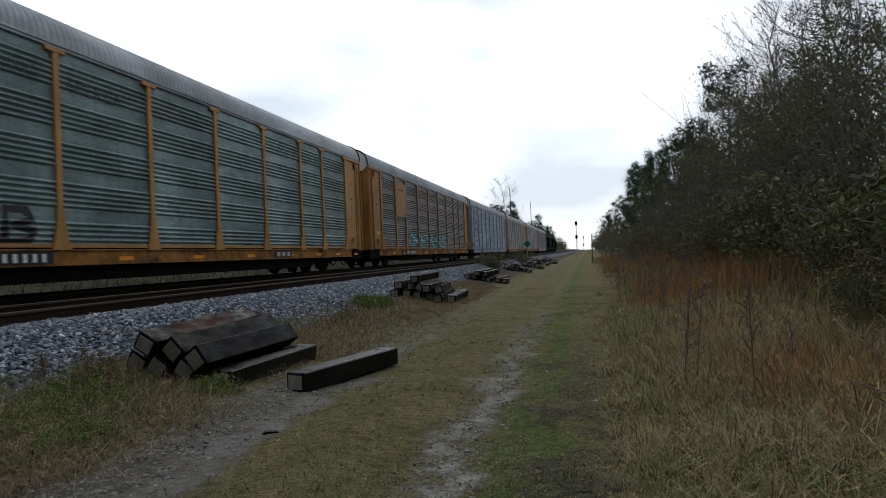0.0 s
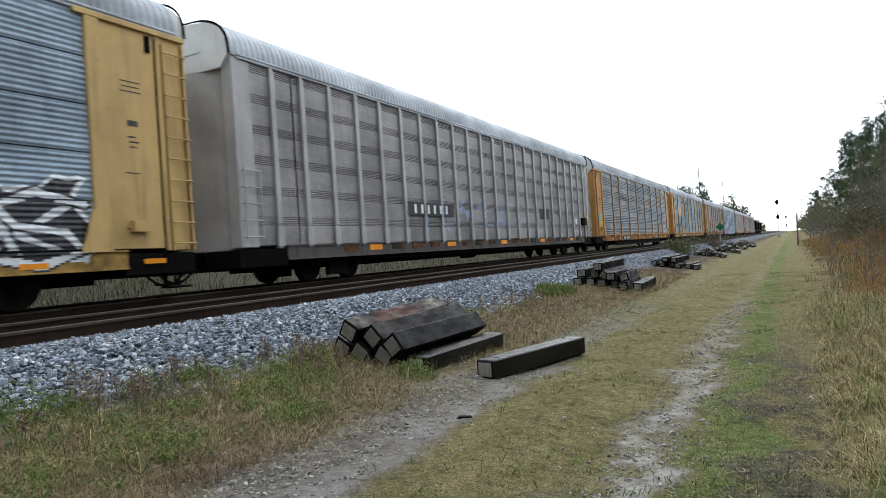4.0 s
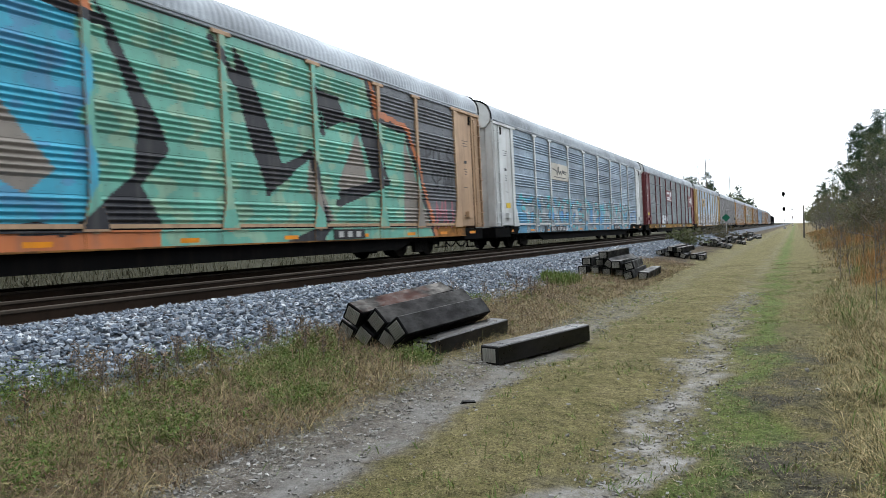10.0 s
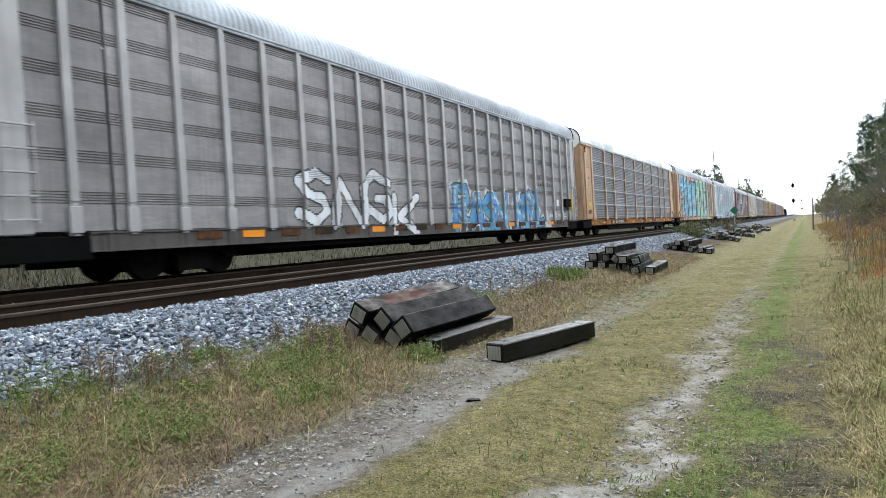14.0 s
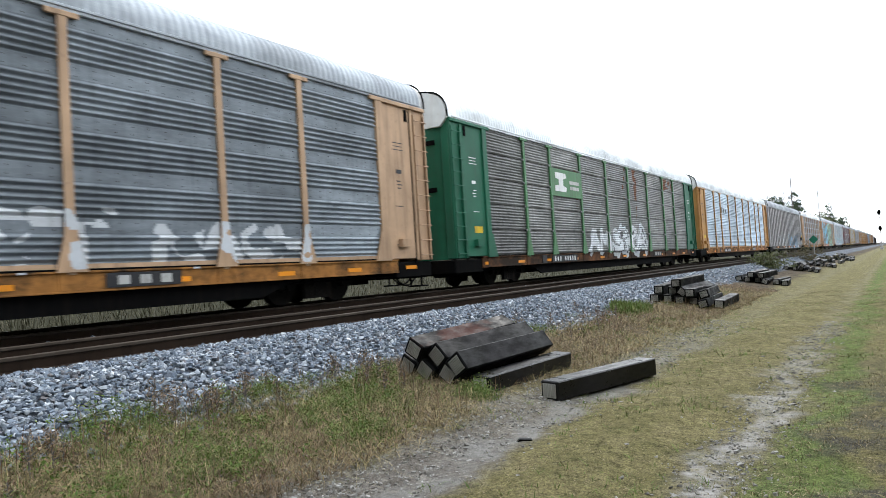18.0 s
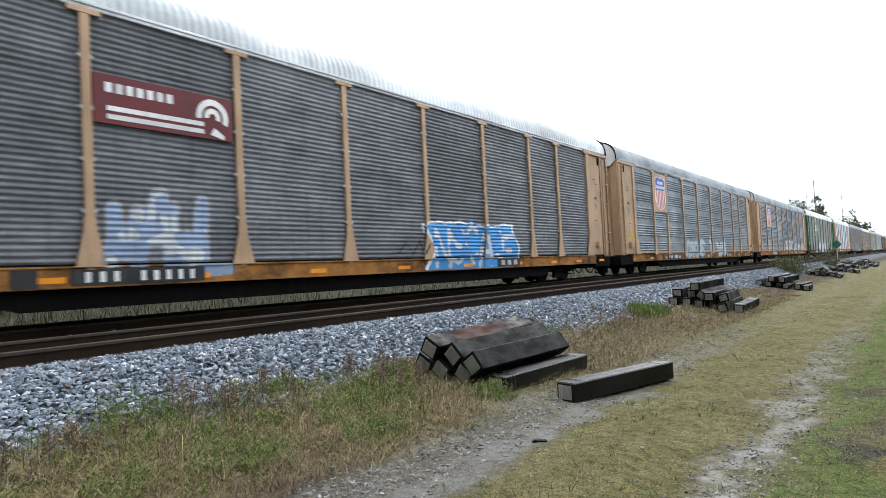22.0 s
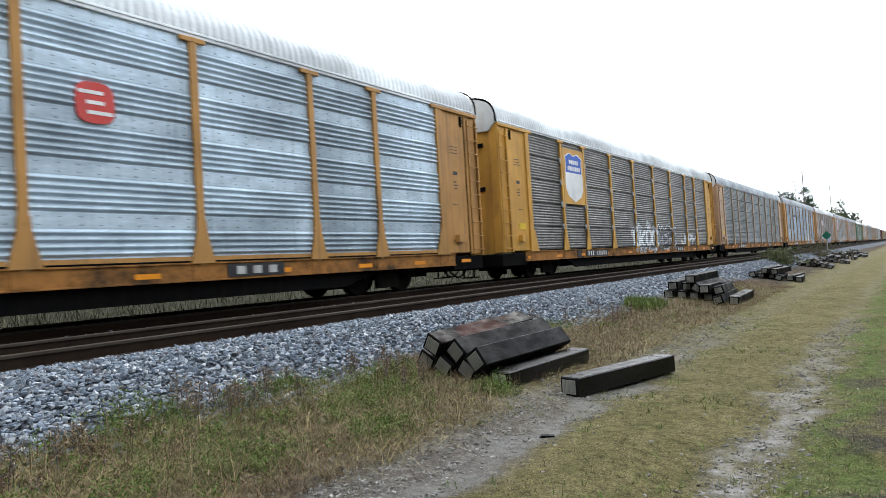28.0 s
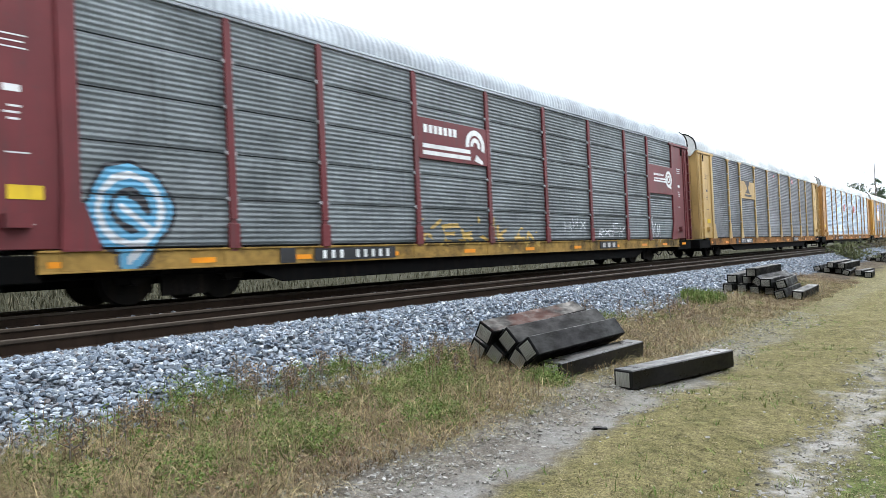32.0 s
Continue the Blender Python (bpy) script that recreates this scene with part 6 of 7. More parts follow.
rocks("white_stones", np.array([(-0.02, 7.0, 0.03), (0.05, 6.2, 0.03), (-1.5, 4.4, 0.02), (-1.75, 5.2, 0.02), (-5.35, 4.4, 0.42), (-5.5, 5.08, 0.4)]), np.array([0.04, 0.035, 0.02, 0.02, 0.07, 0.06]), 9, PEBBLES, "larger white stones", "stones", True)


def blades(name, x, y, h, mat, label, seed, width=0.006, lean=0.35, category="grass", bend=0.3):
    """Grass: each blade a tapered strip of two bent pieces."""
    r = np.random.RandomState(seed)
    k = len(x)
    z = ground_z(x, y) - 0.008
    a = r.uniform(0, 6.28, k)
    tilt = np.abs(r.normal(0, lean, k))
    dx, dy = np.cos(a) * tilt, np.sin(a) * tilt
    sx, sy = -np.sin(a + r.normal(0, 0.8, k)) * width, np.cos(a) * width
    V = np.empty((k, 5, 3))
    mid = 0.55
    V[:, 0] = np.c_[x - sx, y - sy, z]
    V[:, 1] = np.c_[x + sx, y + sy, z]
    V[:, 2] = np.c_[x - sx * 0.8 + dx * h * mid * 0.7, y - sy * 0.8 + dy * h * mid * 0.7, z + h * mid]
    V[:, 3] = np.c_[x + sx * 0.8 + dx * h * mid * 0.7, y + sy * 0.8 + dy * h * mid * 0.7, z + h * mid]
    V[:, 4] = np.c_[x + dx * h * (1 + bend), y + dy * h * (1 + bend), z + h * (1 - 0.35 * tilt)]
    o = np.arange(k)[:, None] * 5
    F = np.concatenate([o + [0, 1, 3], o + [0, 3, 2], o + [2, 3, 4]], 1).reshape(-1, 3)
    me = bpy.data.meshes.new(name)
    me.vertices.add(k * 5)
    me.vertices.foreach_set("co", V.ravel())
    me.loops.add(F.size)
    me.loops.foreach_set("vertex_index", F.ravel())
    me.polygons.add(len(F))
    me.polygons.foreach_set("loop_start", np.arange(0, F.size, 3))
    me.update(calc_edges=True)
    me.validate()
    return tagged(put(name, me, mat), label, category, kind="stuff")


def patchy(count, x0, x1, y0, y1, power, scale, seed, cut=0.0):
    r = np.random.RandomState(seed)
    y = y0 + (y1 - y0) * r.rand(count) ** power
    x = x0 + (x1 - x0) * r.rand(count)
    f = np.zeros(count)
    for q in range(6):
        a, w, ph = r.uniform(0, 6.28), scale * r.uniform(0.6, 2.2), r.uniform(0, 6.28)
        f += np.sin(w * (np.cos(a) * x + np.sin(a) * y) + ph)
    keep = f + r.normal(0, 0.8, count) > cut
    return x[keep], y[keep]


def clear(x, y, spots):
    keep = np.ones(len(x), bool)
    for x0, x1, y0, y1 in spots:
        keep &= ~((x > x0) & (x < x1) & (y > y0) & (y < y1))
    return x[keep], y[keep]


def tufts(name, x, y, per, h, spread, mat, label, seed, width=0.004, tilt=0.35, curl=0.6, category="grass"):
    """Tussocks: arching blades that spring from one root and bend over."""
    r = np.random.RandomState(seed)
    k = len(x) * per
    hh = np.repeat(np.broadcast_to(h, (len(x),)), per) * r.uniform(0.45, 1.15, k)
    a = r.uniform(0, 6.28, k)
    bx, by = np.repeat(x, per) + r.normal(0, spread, k), np.repeat(y, per) + r.normal(0, spread, k)
    bz = ground_z(bx, by) - 0.006
    t0, c0 = np.abs(r.normal(0, tilt, k)), np.abs(r.normal(curl, curl * 0.5, k))
    wx, wy = -np.sin(a + r.normal(0, 0.7, k)) * width, np.cos(a + r.normal(0, 0.7, k)) * width
    V = np.empty((k, 7, 3))
    for i, q in enumerate((0.0, 0.4, 0.75)):
        out, up = hh * (t0 * q + c0 * q * q), hh * (q - 0.35 * c0 * q * q)
        cx, cy, cz = bx + np.cos(a) * out, by + np.sin(a) * out, bz + up
        t = 1 - 0.45 * q
        V[:, 2 * i] = np.c_[cx - wx * t, cy - wy * t, cz]
        V[:, 2 * i + 1] = np.c_[cx + wx * t, cy + wy * t, cz]
    out, up = hh * (t0 + c0 * 1.15), hh * (1 - 0.55 * c0)
    V[:, 6] = np.c_[bx + np.cos(a) * out, by + np.sin(a) * out, bz + np.maximum(up, 0.1 * hh)]
    o = np.arange(k)[:, None] * 7
    F = np.concatenate([o + [0, 1, 3], o + [0, 3, 2], o + [2, 3, 5], o + [2, 5, 4], o + [4, 5, 6]], 1).reshape(-1, 3)
    me = bpy.data.meshes.new(name)
    me.vertices.add(k * 7)
    me.vertices.foreach_set("co", V.ravel())
    me.loops.add(F.size)
    me.loops.foreach_set("vertex_index", F.ravel())
    me.polygons.add(len(F))
    me.polygons.foreach_set("loop_start", np.arange(0, F.size, 3))
    me.update(calc_edges=True)
    me.validate()
    return tagged(put(name, me, mat), label, category, kind="stuff")


def soft_edge(x, y, x0, x1, seed, gain=1.0):
    """Keeps what lies between two wandering edges."""
    r = np.random.RandomState(seed)
    e = 0.13 * np.sin(1.3 * y + seed) + 0.09 * np.sin(3.1 * y + 2 * seed) + r.normal(0, 0.11, len(x))
    e = gain * e
    keep = (x > x0 + e) & (x < x1 + 0.8 * e)
    return x[keep], y[keep]


SPOTS = ((-4.85, -3.72, 6.45, 8.3), (-3.2, -2.42, 6.62, 8.6))
hr = np.random.RandomState(5)
CLUMPS = ((-5.3, 3.05, 0.16, 0.3), (-4.65, 3.35, 0.3, 0.4), (-5.2, 4.4, 0.1, 0.3), (-4.1, 2.3, 0.35, 0.4), (-4.6, 5.25, 0.25, 0.3), (-4.45, 4.6, 0.22, 0.3), (-3.75, 4.3, 0.16, 0.25), (-3.8, 6.2, 0.12, 0.12), (-4.9, 5.8, 0.16, 0.3), (-5.2, 10.0, 0.15, 0.5), (-4.0, 3.1, 0.2, 0.3))
x, y = clear(*patchy(9000, -5.25, -3.35, 0.8, 26, 1.7, 1.2, 1, -2.2), SPOTS)
tufts("verge_dry_grass", x, y, 10, hr.uniform(0.05, 0.17, len(x)), 0.05, RUSSET, "reddish-brown dry weeds along the ballast", 1, 0.0023, 0.6, 0.7)
x, y = clear(*patchy(1800, -5.2, -3.6, 0.8, 24, 1.6, 1.3, 2, 2.6), SPOTS)
for cx, cy, sx, sy in CLUMPS:
    x, y = np.r_[x, hr.normal(cx, sx, 60)], np.r_[y, hr.normal(cy, sy, 60)]
x, y = clear(x, y, SPOTS)
tufts("verge_green_grass", x, y, 18, hr.uniform(0.06, 0.18, len(x)), 0.05, GREENG, "green weeds among the dry verge", 2, 0.0026, 0.45, 0.4)
x, y = clear(*patchy(6500, -5.15, -3.25, 0.8, 24, 1.6, 1.0, 3, -1.4), SPOTS)
tufts("verge_straw", x, y, 8, hr.uniform(0.10, 0.26, len(x)), 0.06, HAY, "straw-coloured dead stems on the verge", 3, 0.0014, 0.9, 1.1)
x, y = clear(*patchy(1500, -5.4, -3.4, 0.8, 22, 1.6, 1.1, 21, 0.0), SPOTS)
blades("verge_stalks", x, y, hr.uniform(0.14, 0.34, len(x)), RUSSET, "tall brown seed stalks on the verge", 13, 0.003, 0.22)
a_, r_ = hr.uniform(0, 6.28, 1600), 0.42 * np.sqrt(hr.rand(1600))
blades("green_tuft", -4.95 + r_ * np.cos(a_), 15.0 + 2.0 * r_ * np.sin(a_), hr.uniform(0.1, 0.26, 1600), GREENG, "bright green tuft of grass by the ballast", 8, 0.008, 0.4)
x, y = soft_edge(*patchy(66000, -2.9, -0.8, 1.2, 26, 1.9, 1.6, 4, -2.2), -2.4, -1.25, 4)
blades("track_grass", x, y, hr.uniform(0.008, 0.026, len(x)), LAWN, "short mown grass between the ruts", 4, 0.003, 1.4)
x, y = soft_edge(*patchy(62000, -1.1, 0.9, 1.2, 26, 1.9, 1.6, 5, -2.2), -0.72, 0.9, 5)
blades("track_edge_grass", x, y, hr.uniform(0.01, 0.04, len(x)), LAWN, "short grass at the edge of the track", 5, 0.003, 1.3)
x, y = patchy(30000, -3.6, -0.5, 1.0, 24, 1.5, 1.4, 6, 1.0)
blades("rut_grass", x, y, hr.uniform(0.008, 0.022, len(x)), LAWN, "scattered grass in the ruts", 6, 0.003, 1.3)
x, y = patchy(2400, -3.9, 0.9, 1.5, 20, 1.6, 1.3, 26, 0.6)
tufts("track_tufts", x, y, 7, hr.uniform(0.03, 0.08, len(x)), 0.03, GREENG, "small green tufts on the track", 26, 0.003, 0.6, 0.5)
x, y = patchy(7600, 0.15, 5.5, 1.3, 14, 1.7, 0.9, 7, -3.4)
tufts("field_tussocks", x, y, 15, np.clip(0.10 + 0.22 * (x - 0.1), 0.08, 0.5) * hr.uniform(0.6, 1.35, len(x)), 0.06, HAY, "grey-green and straw tussocks bent over in the field", 7, 0.0023, 0.35, 0.9)
x, y = patchy(2600, 0.5, 6.5, 1.5, 18, 1.3, 0.9, 17, -0.5)
tufts("field_straw", x, y, 7, np.clip(0.12 + 0.25 * (x - 0.4), 0.1, 0.8) * hr.uniform(0.7, 1.15, len(x)), 0.05, HAY, "long pale straw arching over the tussocks", 17, 0.003, 0.2, 0.5)
x, y = patchy(6000, 1.3, 7.0, 4.4, 26, 1.2, 0.8, 29, 1.3)
tufts("field_sedge", x, y, 12, np.clip(0.38 + 0.13 * (x - 0.9), 0.35, 0.95) * hr.uniform(0.7, 1.15, len(x)), 0.1, SEDGE, "upright orange broomsedge clumps in the field", 29, 0.0032, 0.14, 0.22)
x, y = soft_edge(*patchy(46000, 0.6, 8.5, 12.0, 90, 1.5, 0.7, 19, -1.8), 1.0, 9.5, 19, 2.6)
blades("field_far_grass", x, y, np.clip(0.15 + 0.25 * (x - 0.9), 0.12, 0.9) * hr.uniform(0.5, 1.1, len(x)), HAY, "dry grass farther along the field", 19, 0.007, 0.35)
x, y = soft_edge(*patchy(36000, 0.9, 8.5, 12.0, 90, 1.5, 0.5, 9, 0.9), 1.2, 9.5, 9, 2.6)
blades("field_russet_grass", x, y, np.clip(0.25 + 0.3 * (x - 1.0), 0.2, 1.15) * hr.uniform(0.75, 1.2, len(x)), SEDGE, "orange-brown broomsedge stems farther along", 9, 0.007, 0.16)
x, y = patchy(2400, 0.3, 5.5, 1.0, 20, 1.3, 0.9, 10, 0.9)
tufts("field_green_grass", x, y, 12, hr.uniform(0.12, 0.35, len(x)), 0.05, GREENG, "green blades among the dry grass", 10, 0.004, 0.3, 0.5)
x, y = patchy(34000, -26, -14.9, 4, 90, 1.5, 0.5, 11, -2.5)
blades("far_side_grass", x, y, hr.uniform(0.12, 0.42, len(x)), SCRUB, "dry grass beyond the tracks", 11, 0.012, 0.6)


# ---- trees ----
def weeds():
    """Small leafy weeds along the ballast's foot, thickest in the green clumps."""
    r = np.random.RandomState(31)
    spots = []
    places = [(-5.3 + 1.7 * r.rand() ** 1.3, 0.8 + 20 * r.rand() ** 1.6) for _ in range(150)]
    for cx, cy, sx, sy in CLUMPS:
        places += [(r.normal(cx, 0.8 * sx), r.normal(cy, 0.8 * sy)) for _ in range(17)]
    for x, y in places:
        if -5.0 < x < -3.55 and 6.35 < y < 8.7:
            continue
        h = r.uniform(0.06, 0.2)
        for q in range(5):
            spots.append((Vector((x + r.normal(0, 0.05), y + r.normal(0, 0.05), float(ground_z(x, y)) + h * r.rand())), None))
    return spots


def tall_weeds():
    """Dark seed-headed weeds that stand up out of the verge and the field."""
    r = random.Random(17)
    rods, heads = [], []
    sites = [(r.gauss(cx, sx), r.gauss(cy, sy), r.uniform(0.16, 0.36)) for cx, cy, sx, sy, num in ((-5.05, 3.4, 0.12, 0.25, 9), (-5.1, 4.15, 0.1, 0.2, 7), (-4.65, 5.6, 0.2, 0.2, 9), (-5.1, 6.2, 0.08, 0.3, 3), (-4.9, 2.2, 0.3, 0.4, 8), (-4.9, 11.0, 0.3, 2.0, 12)) for _ in range(num)]
    sites += [(0.8 + 5.2 * r.random(), 4.5 + 40 * r.random() ** 1.4, r.uniform(0.6, 1.35)) for _ in range(110)]
    for x, y, h in sites:
        p = Vector((x, y, float(ground_z(x, y))))
        q = p + Vector((r.gauss(0, 0.07) * h, r.gauss(0, 0.07) * h, h))
        rods.append((p, q, 0.0045, 0.003))
        for k in range(7):
            a = p.lerp(q, 0.35 + 0.65 * k / 7)
            e = a + Vector((r.gauss(0, 0.11) * h, r.gauss(0, 0.11) * h, r.uniform(0.05, 0.16) * h))
            rods.append((a, e, 0.003, 0.002))
            heads += [(e, None), (a.lerp(e, 0.6), None)]
    tagged(put("tall_weeds", rod_mesh("tall_weeds", rods, 3), BARK), "tall dead weed stems in the verge and field", "weeds", kind="stuff")
    tagged(put("weed_heads", leaf_mesh("weed_heads", heads, 7, 0.03, 0.011, 12, 1.4), RUSSET), "russet seed heads and withered leaves of the tall weeds", "weeds", kind="stuff")


def shrub(kind, seed):
    """A ragged shrub of arching stems with withered leaves."""
    r = random.Random(seed)
    rods, tips = [], []
    for k in range(26):
        a, h, out = r.uniform(0, 6.28), r.uniform(0.7, 1.5), r.uniform(0.1, 0.75)
        p = Vector((r.gauss(0, 0.12), r.gauss(0, 0.12), -0.05))
        m_ = p + Vector((math.cos(a) * out * 0.4, math.sin(a) * out * 0.4, h * 0.6))
        q = p + Vector((math.cos(a) * out, math.sin(a) * out, h))
        rods += [(p, m_, 0.011, 0.007), (m_, q, 0.007, 0.003)]
        for _ in range(5):
            s_ = m_.lerp(q, r.random())
            e = s_ + Vector((r.gauss(0, 0.16), r.gauss(0, 0.16), r.uniform(0.0, 0.25)))
            rods.append((s_, e, 0.004, 0.002))
            tips += [(e, None), (s_, None)]
        tips.append((p.lerp(m_, r.uniform(0.3, 1)), None))
    mat, label = {"green": (LEAF, "ragged dark green shrub at the wood's edge"), "brown": (LEAF_BROWN, "withered brown shrub at the wood's edge"), "russet": (RUSSET, "russet shrub with withered leaves in the field")}[kind]
    t = tagged(empty("shrub"), label, "shrub", "shrubs of the field edge")
    put("woody_frame", rod_mesh("woody_frame", rods, 4), BARK, t)
    put("foliage", leaf_mesh("foliage", tips, 9, 0.09, 0.026, seed), mat, t)
    return t


def shrubs():
    r = random.Random(23)
    first = {}
    for k in range(84):
        if k % 9 in (3, 6):
            continue
        kind = ("green", "brown", "green", "russet")[k % 4]
        y = 5.5 + 70 * r.random() ** 1.5
        x = 4.9 + r.uniform(-0.9, 1.8) if k % 3 else r.uniform(1.7, 4.2)
        y = y if k % 3 else max(y, 9.0)
        size = r.uniform(0.9, 1.9) if k % 3 else r.uniform(0.5, 0.85)
        m_ = pose(x, y, float(ground_z(x)), 0, 0, r.uniform(0, 360)) @ Matrix.Scale(size, 4)
        if kind not in first:
            first[kind] = shrub(kind, 40 + len(first))
            first[kind].matrix_basis = m_
        else:
            copy_thing(first[kind], pose(0, 0, 0)).matrix_basis = m_


def limbs(rng, height, trunk_r, spread, levels, lean=0.05, start=0.25, count=14):
    """Trunk and branches as tapered rods; gives the rods and the tips."""
    rods, tips = [], []
    pts = [Vector((0, 0, -0.2))]
    for k in range(1, 7):
        pts.append(Vector((rng.uniform(-1, 1) * lean * height * k / 6, rng.uniform(-1, 1) * lean * height * k / 6, height * k / 6)))
    rad = [trunk_r * (1 - 0.88 * k / 6) for k in range(7)]
    for k in range(6):
        rods.append((pts[k], pts[k + 1], rad[k], rad[k + 1]))

    def grow(p, d, length, r, level):
        q = p + d * length
        rods.append((p, q, r, r * 0.55))
        if level == 0:
            tips.append((q, d))
            return
        for _ in range(rng.choice((2, 3, 3))):
            nd = (d + Vector((rng.uniform(-1, 1), rng.uniform(-1, 1), rng.uniform(-0.3, 0.9))) * 0.62).normalized()
            grow(p + d * length * rng.uniform(0.55, 1.0), nd, length * rng.uniform(0.55, 0.78), r * 0.5, level - 1)
    for k in range(count):
        t = start + (1 - start) * k / count
        i = min(5, int(t * 6))
        p = pts[i].lerp(pts[i + 1], t * 6 - i)
        a = rng.uniform(0, 6.28)
        d = Vector((math.cos(a), math.sin(a), rng.uniform(0.3, 1.0))).normalized()
        grow(p, d, spread * (1 - 0.62 * t) * rng.uniform(0.7, 1.2), rad[i] * 0.5, levels)
    return rods, tips


def rod_mesh(name, rods, seg=5):
    v, f = [], []
    for p, q, r0, r1 in rods:
        d = (q - p)
        if d.length < 1e-4:
            continue
        m3 = d.to_track_quat("Z", "Y").to_matrix()
        a = len(v)
        s = seg if r0 > 0.03 else 3
        for c, r in ((p, max(r0, 0.006)), (q, max(r1, 0.005))):
            for k in range(s):
                t = 6.2832 * k / s
                v.append(c + m3 @ Vector((r * math.cos(t), r * math.sin(t), 0)))
        for k in range(s):
            f.append((a + k, a + (k + 1) % s, a + s + (k + 1) % s, a + s + k))
    return mesh(name, v, f, True)


def leaf_mesh(name, tips, per, spread, size, seed, long=1.6):
    r = np.random.RandomState(seed)
    P = np.array([t[0][:] for t in tips])
    k = len(P) * per
    C = np.repeat(P, per, 0) + r.normal(0, spread, (k, 3)) * (1, 1, 0.8)
    U = r.normal(0, 1, (k, 3))
    U /= np.linalg.norm(U, axis=1)[:, None]
    W = np.cross(U, r.normal(0, 1, (k, 3)))
    W /= np.linalg.norm(W, axis=1)[:, None]
    s = size * r.uniform(0.6, 1.3, (k, 1))
    V = np.stack([C - U * s * long, C - W * s * 0.5, C + U * s * long, C + W * s * 0.5], 1).reshape(-1, 3)
    F = np.arange(k * 4).reshape(-1, 4)
    return mesh(name, V, F.tolist())


def make_tree(kind, seed):
    rng_ = random.Random(seed)
    if kind == "bare":
        rods, tips = limbs(rng_, 10.5, 0.11, 2.6, 3, 0.05, 0.3, 24)
        leaves, mat, label = leaf_mesh("crown", tips, 1, 0.15, 0.035, seed), LEAF_BROWN, "leafless hardwood with a haze of fine twigs"
    elif kind == "brown":
        rods, tips = limbs(rng_, 8.0, 0.10, 2.3, 2, 0.05, 0.12, 24)
        leaves, mat, label = leaf_mesh("crown", tips, 26, 0.28, 0.034, seed), LEAF_BROWN, "scrubby hardwood with brown autumn leaves"
    elif kind == "green":
        rods, tips = limbs(rng_, 8.5, 0.11, 2.4, 2, 0.05, 0.08, 26)
        leaves, mat, label = leaf_mesh("crown", tips, 36, 0.31, 0.04, seed), LEAF, "dense dull-green tree of the roadside wood"
    elif kind == "gold":
        rods, tips = limbs(rng_, 8.0, 0.09, 1.9, 2, 0.05, 0.2, 18)
        leaves, mat, label = leaf_mesh("crown", tips, 14, 0.24, 0.04, seed), LEAF_GOLD, "small tree with a few golden leaves"
    else:
        rods, tips = limbs(rng_, 12.0, 0.16, 2.4, 1, 0.02, 0.30, 30)
        leaves, mat, label = leaf_mesh("crown", tips, 42, 0.28, 0.075, seed, 2.6), NEEDLE, "dark green pine with tufted branches"
    t = tagged(empty("pine_tree" if kind == "pine" else "tree"), label, "tree", "trees of the wood")
    put("trunk", rod_mesh("trunk", rods), BARK, t)
    put("crown", leaves, mat, t)
    return t


PROTO = {}
tree_rng = random.Random(77)


def plant(kind, x, y, scale):
    v_ = tree_rng.randrange(2)
    key = (kind, v_)
    m_ = pose(x, y, float(ground_z(x)), 0, 0, tree_rng.uniform(0, 360)) @ Matrix.Scale(scale, 4)
    if key not in PROTO:
        PROTO[key] = make_tree(kind, 100 + len(PROTO))
        PROTO[key].matrix_basis = m_
        return PROTO[key]
    t = copy_thing(PROTO[key], pose(0, 0, 0))
    t.matrix_basis = m_
    return t


for k in range(16):
    y = 8 + k * 2.3
    plant(("green", "green", "brown", "gold", "green")[k % 5], 6.9 + tree_rng.uniform(-0.7, 0.9), y, tree_rng.uniform(0.72, 0.95))
for k in range(14):
    y = 9 + k * 3.0
    plant(("bare", "brown", "bare", "bare")[k % 4], 9.6 + tree_rng.uniform(-0.8, 1.0), y, tree_rng.uniform(1.0, 1.2))
for k in range(10):
    plant(("bare", "brown")[k % 2], 13.0 + tree_rng.uniform(-1, 1), 14 + k * 4.2, tree_rng.uniform(1.1, 1.3))
for k in range(11):
    y = 44 + k * 5.0
    plant(("green", "pine", "brown", "pine")[k % 4], 6.9 + tree_rng.uniform(-0.6, 0.9), y, tree_rng.uniform(0.75, 1.0))
for k in range(10):
    plant(("pine", "green")[k % 2], 10 + tree_rng.uniform(-1, 1), 50 + k * 7, tree_rng.uniform(0.95, 1.1))
for k in range(12):
    y = 100 + k * 11
    plant(("pine", "green")[k % 2], 7.0 + tree_rng.uniform(-1, 2), y, tree_rng.uniform(0.8, 1.1))
for k in range(40):
    plant(("green", "pine", "brown", "green")[k % 4], -25 - tree_rng.uniform(0, 9), 185 + k * 7, tree_rng.uniform(1.0, 1.35))
for k in range(64):
    plant(("green", "brown", "pine", "green")[k % 4], -24 - tree_rng.uniform(0, 12), 205 + k * 5.5, tree_rng.uniform(1.15, 1.55))
for k in range(22):
    plant(("green", "brown", "green")[k % 3], 11.5 + tree_rng.uniform(-1, 4), 10 + k * 2.6, tree_rng.uniform(0.85, 1.05))
for k in range(14):
    plant(("brown", "brown", "green")[k % 3], 2.6 + tree_rng.uniform(-0.5, 2.2), 62 + k * 4.5, tree_rng.uniform(0.32, 0.5))
plant("bare", -20.0, 165, 1.7)
# unseen trees beside and behind the camera, added to dim the near cars
for k in range(26):
    plant(("green", "brown", "green", "bare", "pine")[k % 5], 7.6 + 5.5 * (k % 2) + tree_rng.uniform(-0.8, 0.8), -46 + k * 2.1, tree_rng.uniform(1.05, 1.35))


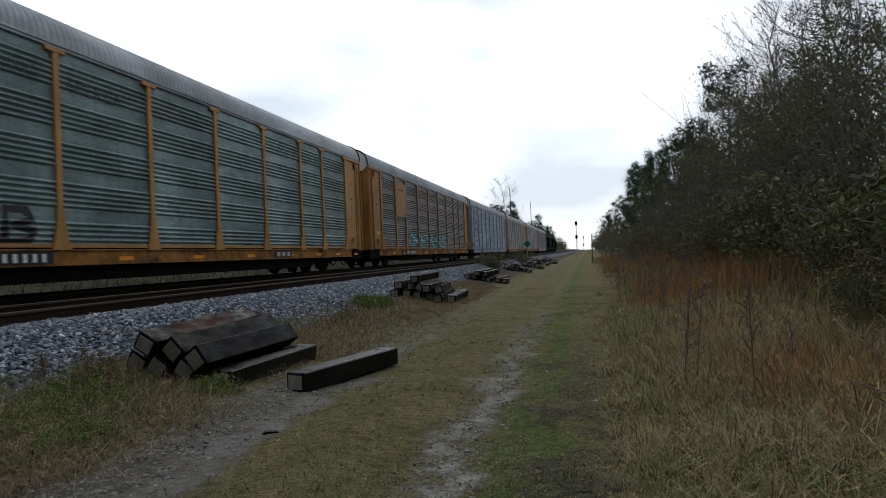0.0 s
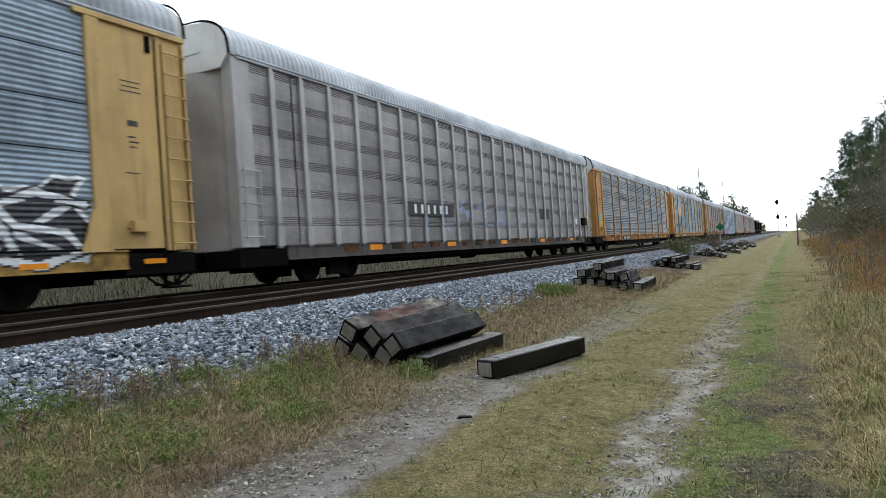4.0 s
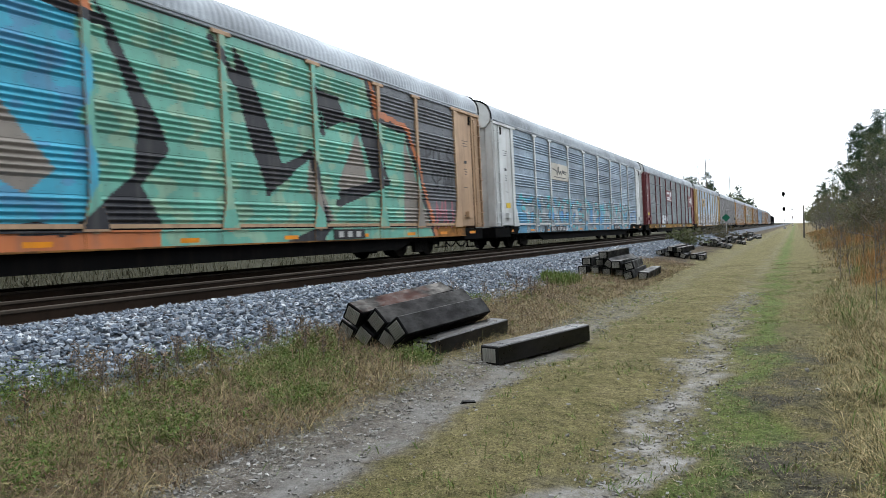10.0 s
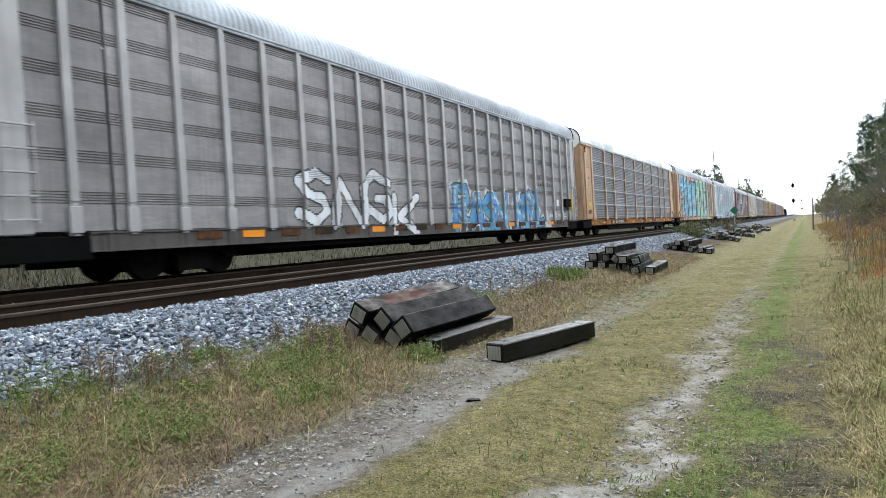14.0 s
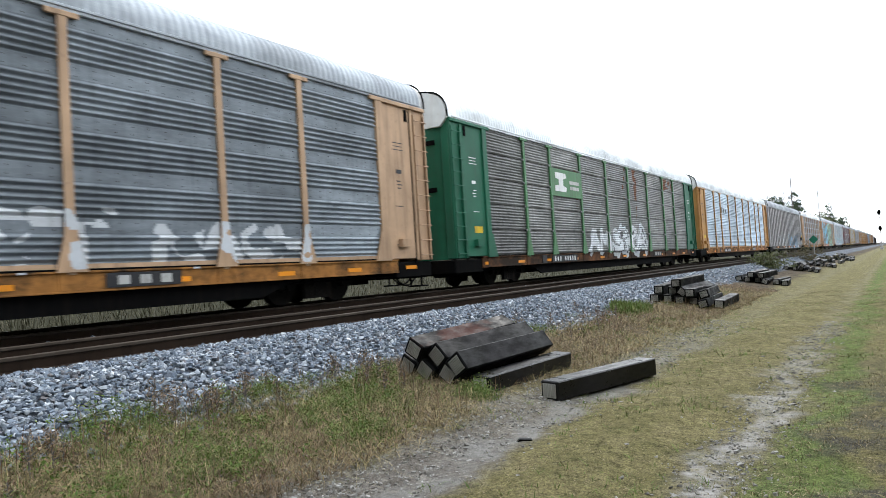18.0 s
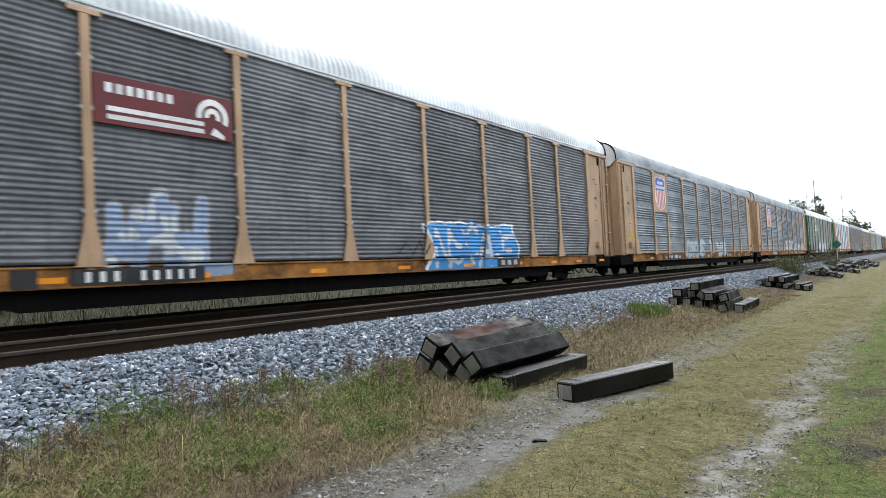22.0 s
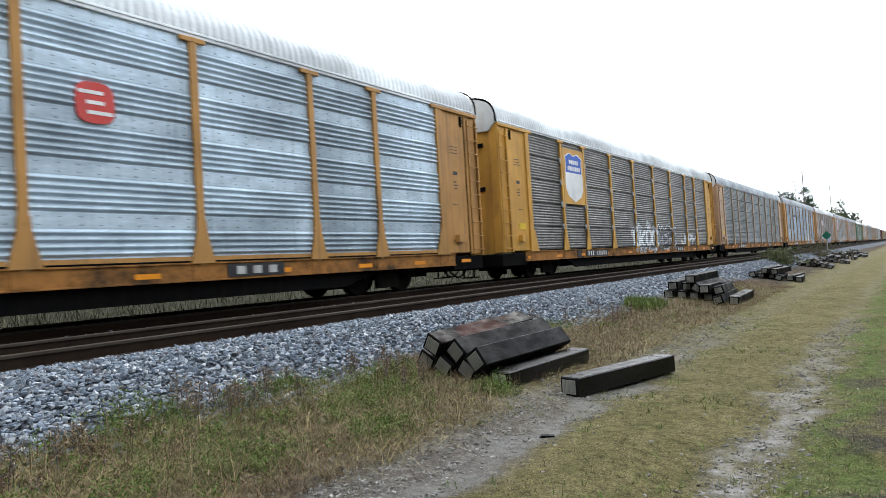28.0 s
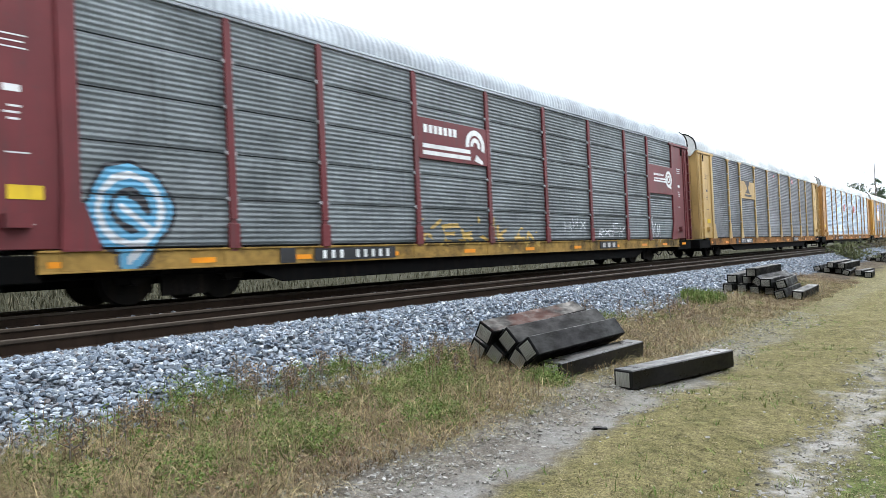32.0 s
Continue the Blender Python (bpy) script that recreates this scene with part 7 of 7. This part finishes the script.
def thicket():
    """Thin stems and saplings in front of the wood."""
    r = random.Random(8)
    rods = []
    for k in range(1500):
        x, y = 5.4 + abs(r.gauss(0, 1.2)), 5 + 60 * r.random() ** 1.3
        h = r.uniform(1.2, 6.5)
        p = Vector((x, y, 0.1))
        q = p + Vector((r.gauss(0, 0.14) * h, r.gauss(0, 0.14) * h, h * 0.6))
        e = q + Vector((r.gauss(0, 0.16) * h, r.gauss(0, 0.16) * h, h * 0.45))
        rods += [(p, q, 0.014, 0.009), (q, e, 0.009, 0.004)]
        for _ in range(3):
            rods.append((q, q + Vector((r.gauss(0, 0.35), r.gauss(0, 0.35), r.uniform(0.1, 0.8))), 0.006, 0.003))
    ob = tagged(put("thicket", rod_mesh("thicket", rods, 3), BARK), "grey-brown thicket of thin bare saplings", "undergrowth", kind="stuff")
    tips = [(p, None) for p, q, a, c in rods[::2]]
    leaves = put("thicket_leaves", leaf_mesh("thicket_leaves", tips, 7, 0.35, 0.045, 4), LEAF)
    tagged(leaves, "sparse brown and green leaves in the thicket", "undergrowth", kind="stuff")


thicket()
tall_weeds()
shrubs()
tagged(put("leafy_weeds", leaf_mesh("leafy_weeds", weeds(), 16, 0.035, 0.012, 9, 1.3), GREENG), "small green leafy weeds at the foot of the ballast", "weeds", kind="stuff")


def far_wood():
    """The tree line at the end of the straight."""
    r = np.random.RandomState(6)
    C = []
    for k in range(260):
        side = r.choice((-1, 1))
        y = r.uniform(300, 900)
        x = side * r.uniform(9 if side > 0 else 24, 46)
        h = r.uniform(8, 17)
        for q in range(26):
            C.append((Vector((x + r.normal(0, 1.8), y + r.normal(0, 2), h * (0.15 + 0.85 * r.rand()))), None))
    tagged(put("far_wood", leaf_mesh("far_wood", C, 5, 1.0, 0.55, 3, 1.2), LEAF), "distant dark tree line along the railway", "woods", kind="stuff")


far_wood()


def bush(x, y, r0, mat, label):
    rr = np.random.RandomState(int(y * 7))
    tips = [(Vector((x + rr.normal(0, 0.5) * r0, y + rr.normal(0, 0.5) * r0, float(ground_z(x)) + abs(rr.normal(0.3, 0.3)) * r0)), None) for _ in range(90)]
    base = tagged(empty("bush", pose(0, 0, 0)), label, "bush")
    put("foliage", leaf_mesh("foliage", tips, 16, 0.12 * r0, 0.05, 3), mat, base)
    put("woody_frame", rod_mesh("woody_frame", [(Vector((x, y, float(ground_z(x)))), t[0], 0.012, 0.004) for t in tips[:40]]), BARK, base)


bush(-5.7, 40.0, 0.9, LEAF, "dark green bush by the timber stacks")
bush(-5.6, 58.0, 1.3, LEAF_BROWN, "brown scrub by the far stacks")


# ---- signals, signs and poles ----
def signal(x, y, height):
    s = tagged(empty("railway_signal", pose(x, y, float(ground_z(x)))), "slim grey signal mast with two dark target heads", "signal", "signals")
    bm = bmesh.new()
    cyl(bm, (0, 0, 0), (0, 0, height), 0.09, 0.07, 10)
    part("mast", bm, GREYP, s)
    bm = bmesh.new()
    box(bm, -0.35, 0.35, -0.3, 0.3, 0, 0.5, 0.03)
    part("base", bm, GREYP, s)
    for z in (height - 0.6, height - 4.2):
        bm = bmesh.new()
        prism(bm, [(0.38 * math.cos(a), z + 0.6 * math.sin(a)) for a in np.linspace(0, 6.28, 17)[:-1]], "y", -0.3, -0.24)
        for dz in (-0.38, 0, 0.38):
            cyl(bm, (0, -0.62, z + dz), (0, -0.3, z + dz), 0.16, seg=10, caps=False)
        box(bm, -0.2, 0.2, -0.24, 0.05, z - 0.55, z + 0.55, 0.02)
        part("signal_head", bm, BLACK, s)
    bm = bmesh.new()
    for k in range(24):
        cyl(bm, (-0.2, 0.16, 0.5 + k * 0.32), (0.2, 0.16, 0.5 + k * 0.32), 0.012, seg=5)
    for xx in (-0.2, 0.2):
        cyl(bm, (xx, 0.16, 0.3), (xx, 0.16, 0.5 + 23 * 0.32), 0.015, seg=5)
    part("ladder", bm, GREYP, s)
    return s


signal(-2.4, 180, 9.0)
signal(-1.2, 330, 8.0)

sign = tagged(empty("trackside_sign", pose(-5.0, 58, float(ground_z(-5.0)))), "green diamond sign on a thin post beside the track", "sign")
bm = bmesh.new()
cyl(bm, (0, 0, 0), (0, 0, 2.4), 0.035, seg=8)
part("post", bm, GREYP, sign)
bm = bmesh.new()
prism(bm, [(0, 1.45), (0.33, 1.78), (0, 2.11), (-0.33, 1.78)], "y", -0.06, -0.04)
part("sign_face", bm, painted("sign_green", (0.01, 0.13, 0.075), (0.03, 0.05, 0.04), 0.2), sign)

for x, y, h in ((-17.5, 160, 16.5), (-17, 215, 17)):
    p = tagged(empty("utility_pole", pose(x, y, float(ground_z(x)) - 0.1)), "slim dark pole standing above the train", "pole", "poles")
    bm = bmesh.new()
    cyl(bm, (0, 0, 0), (0, 0, h), 0.16, 0.09, 8)
    part("shaft", bm, BARK, p)
p = tagged(empty("dark_post", pose(0.55, 66, 0)), "dark leaning post beside the wood", "post")
bm = bmesh.new()
cyl(bm, (0, 0, 0), (0.05, 0, 2.9), 0.07, 0.06, 8)
part("shaft", bm, BARK, p)
chip = tagged(empty("wood_chip", pose(-2.6, 5.08, float(ground_z(-2.6, 5.08)), 0, 0, 30)), "small dark chunk of wood in the rut", "debris")
bm = bmesh.new()
prism(bm, [(-0.07, -0.01), (0.08, -0.01), (0.06, 0.018), (-0.04, 0.024)], "y", -0.03, 0.03)
part("chunk", bm, TIMBER, chip)


# ---- movement ----
def motions():
    for thing, ahead in TRAIN:
        walk(thing, [(t, pose(AXIS_X, s + ahead, RAIL_Z)) for t, s in RUN])


motions()
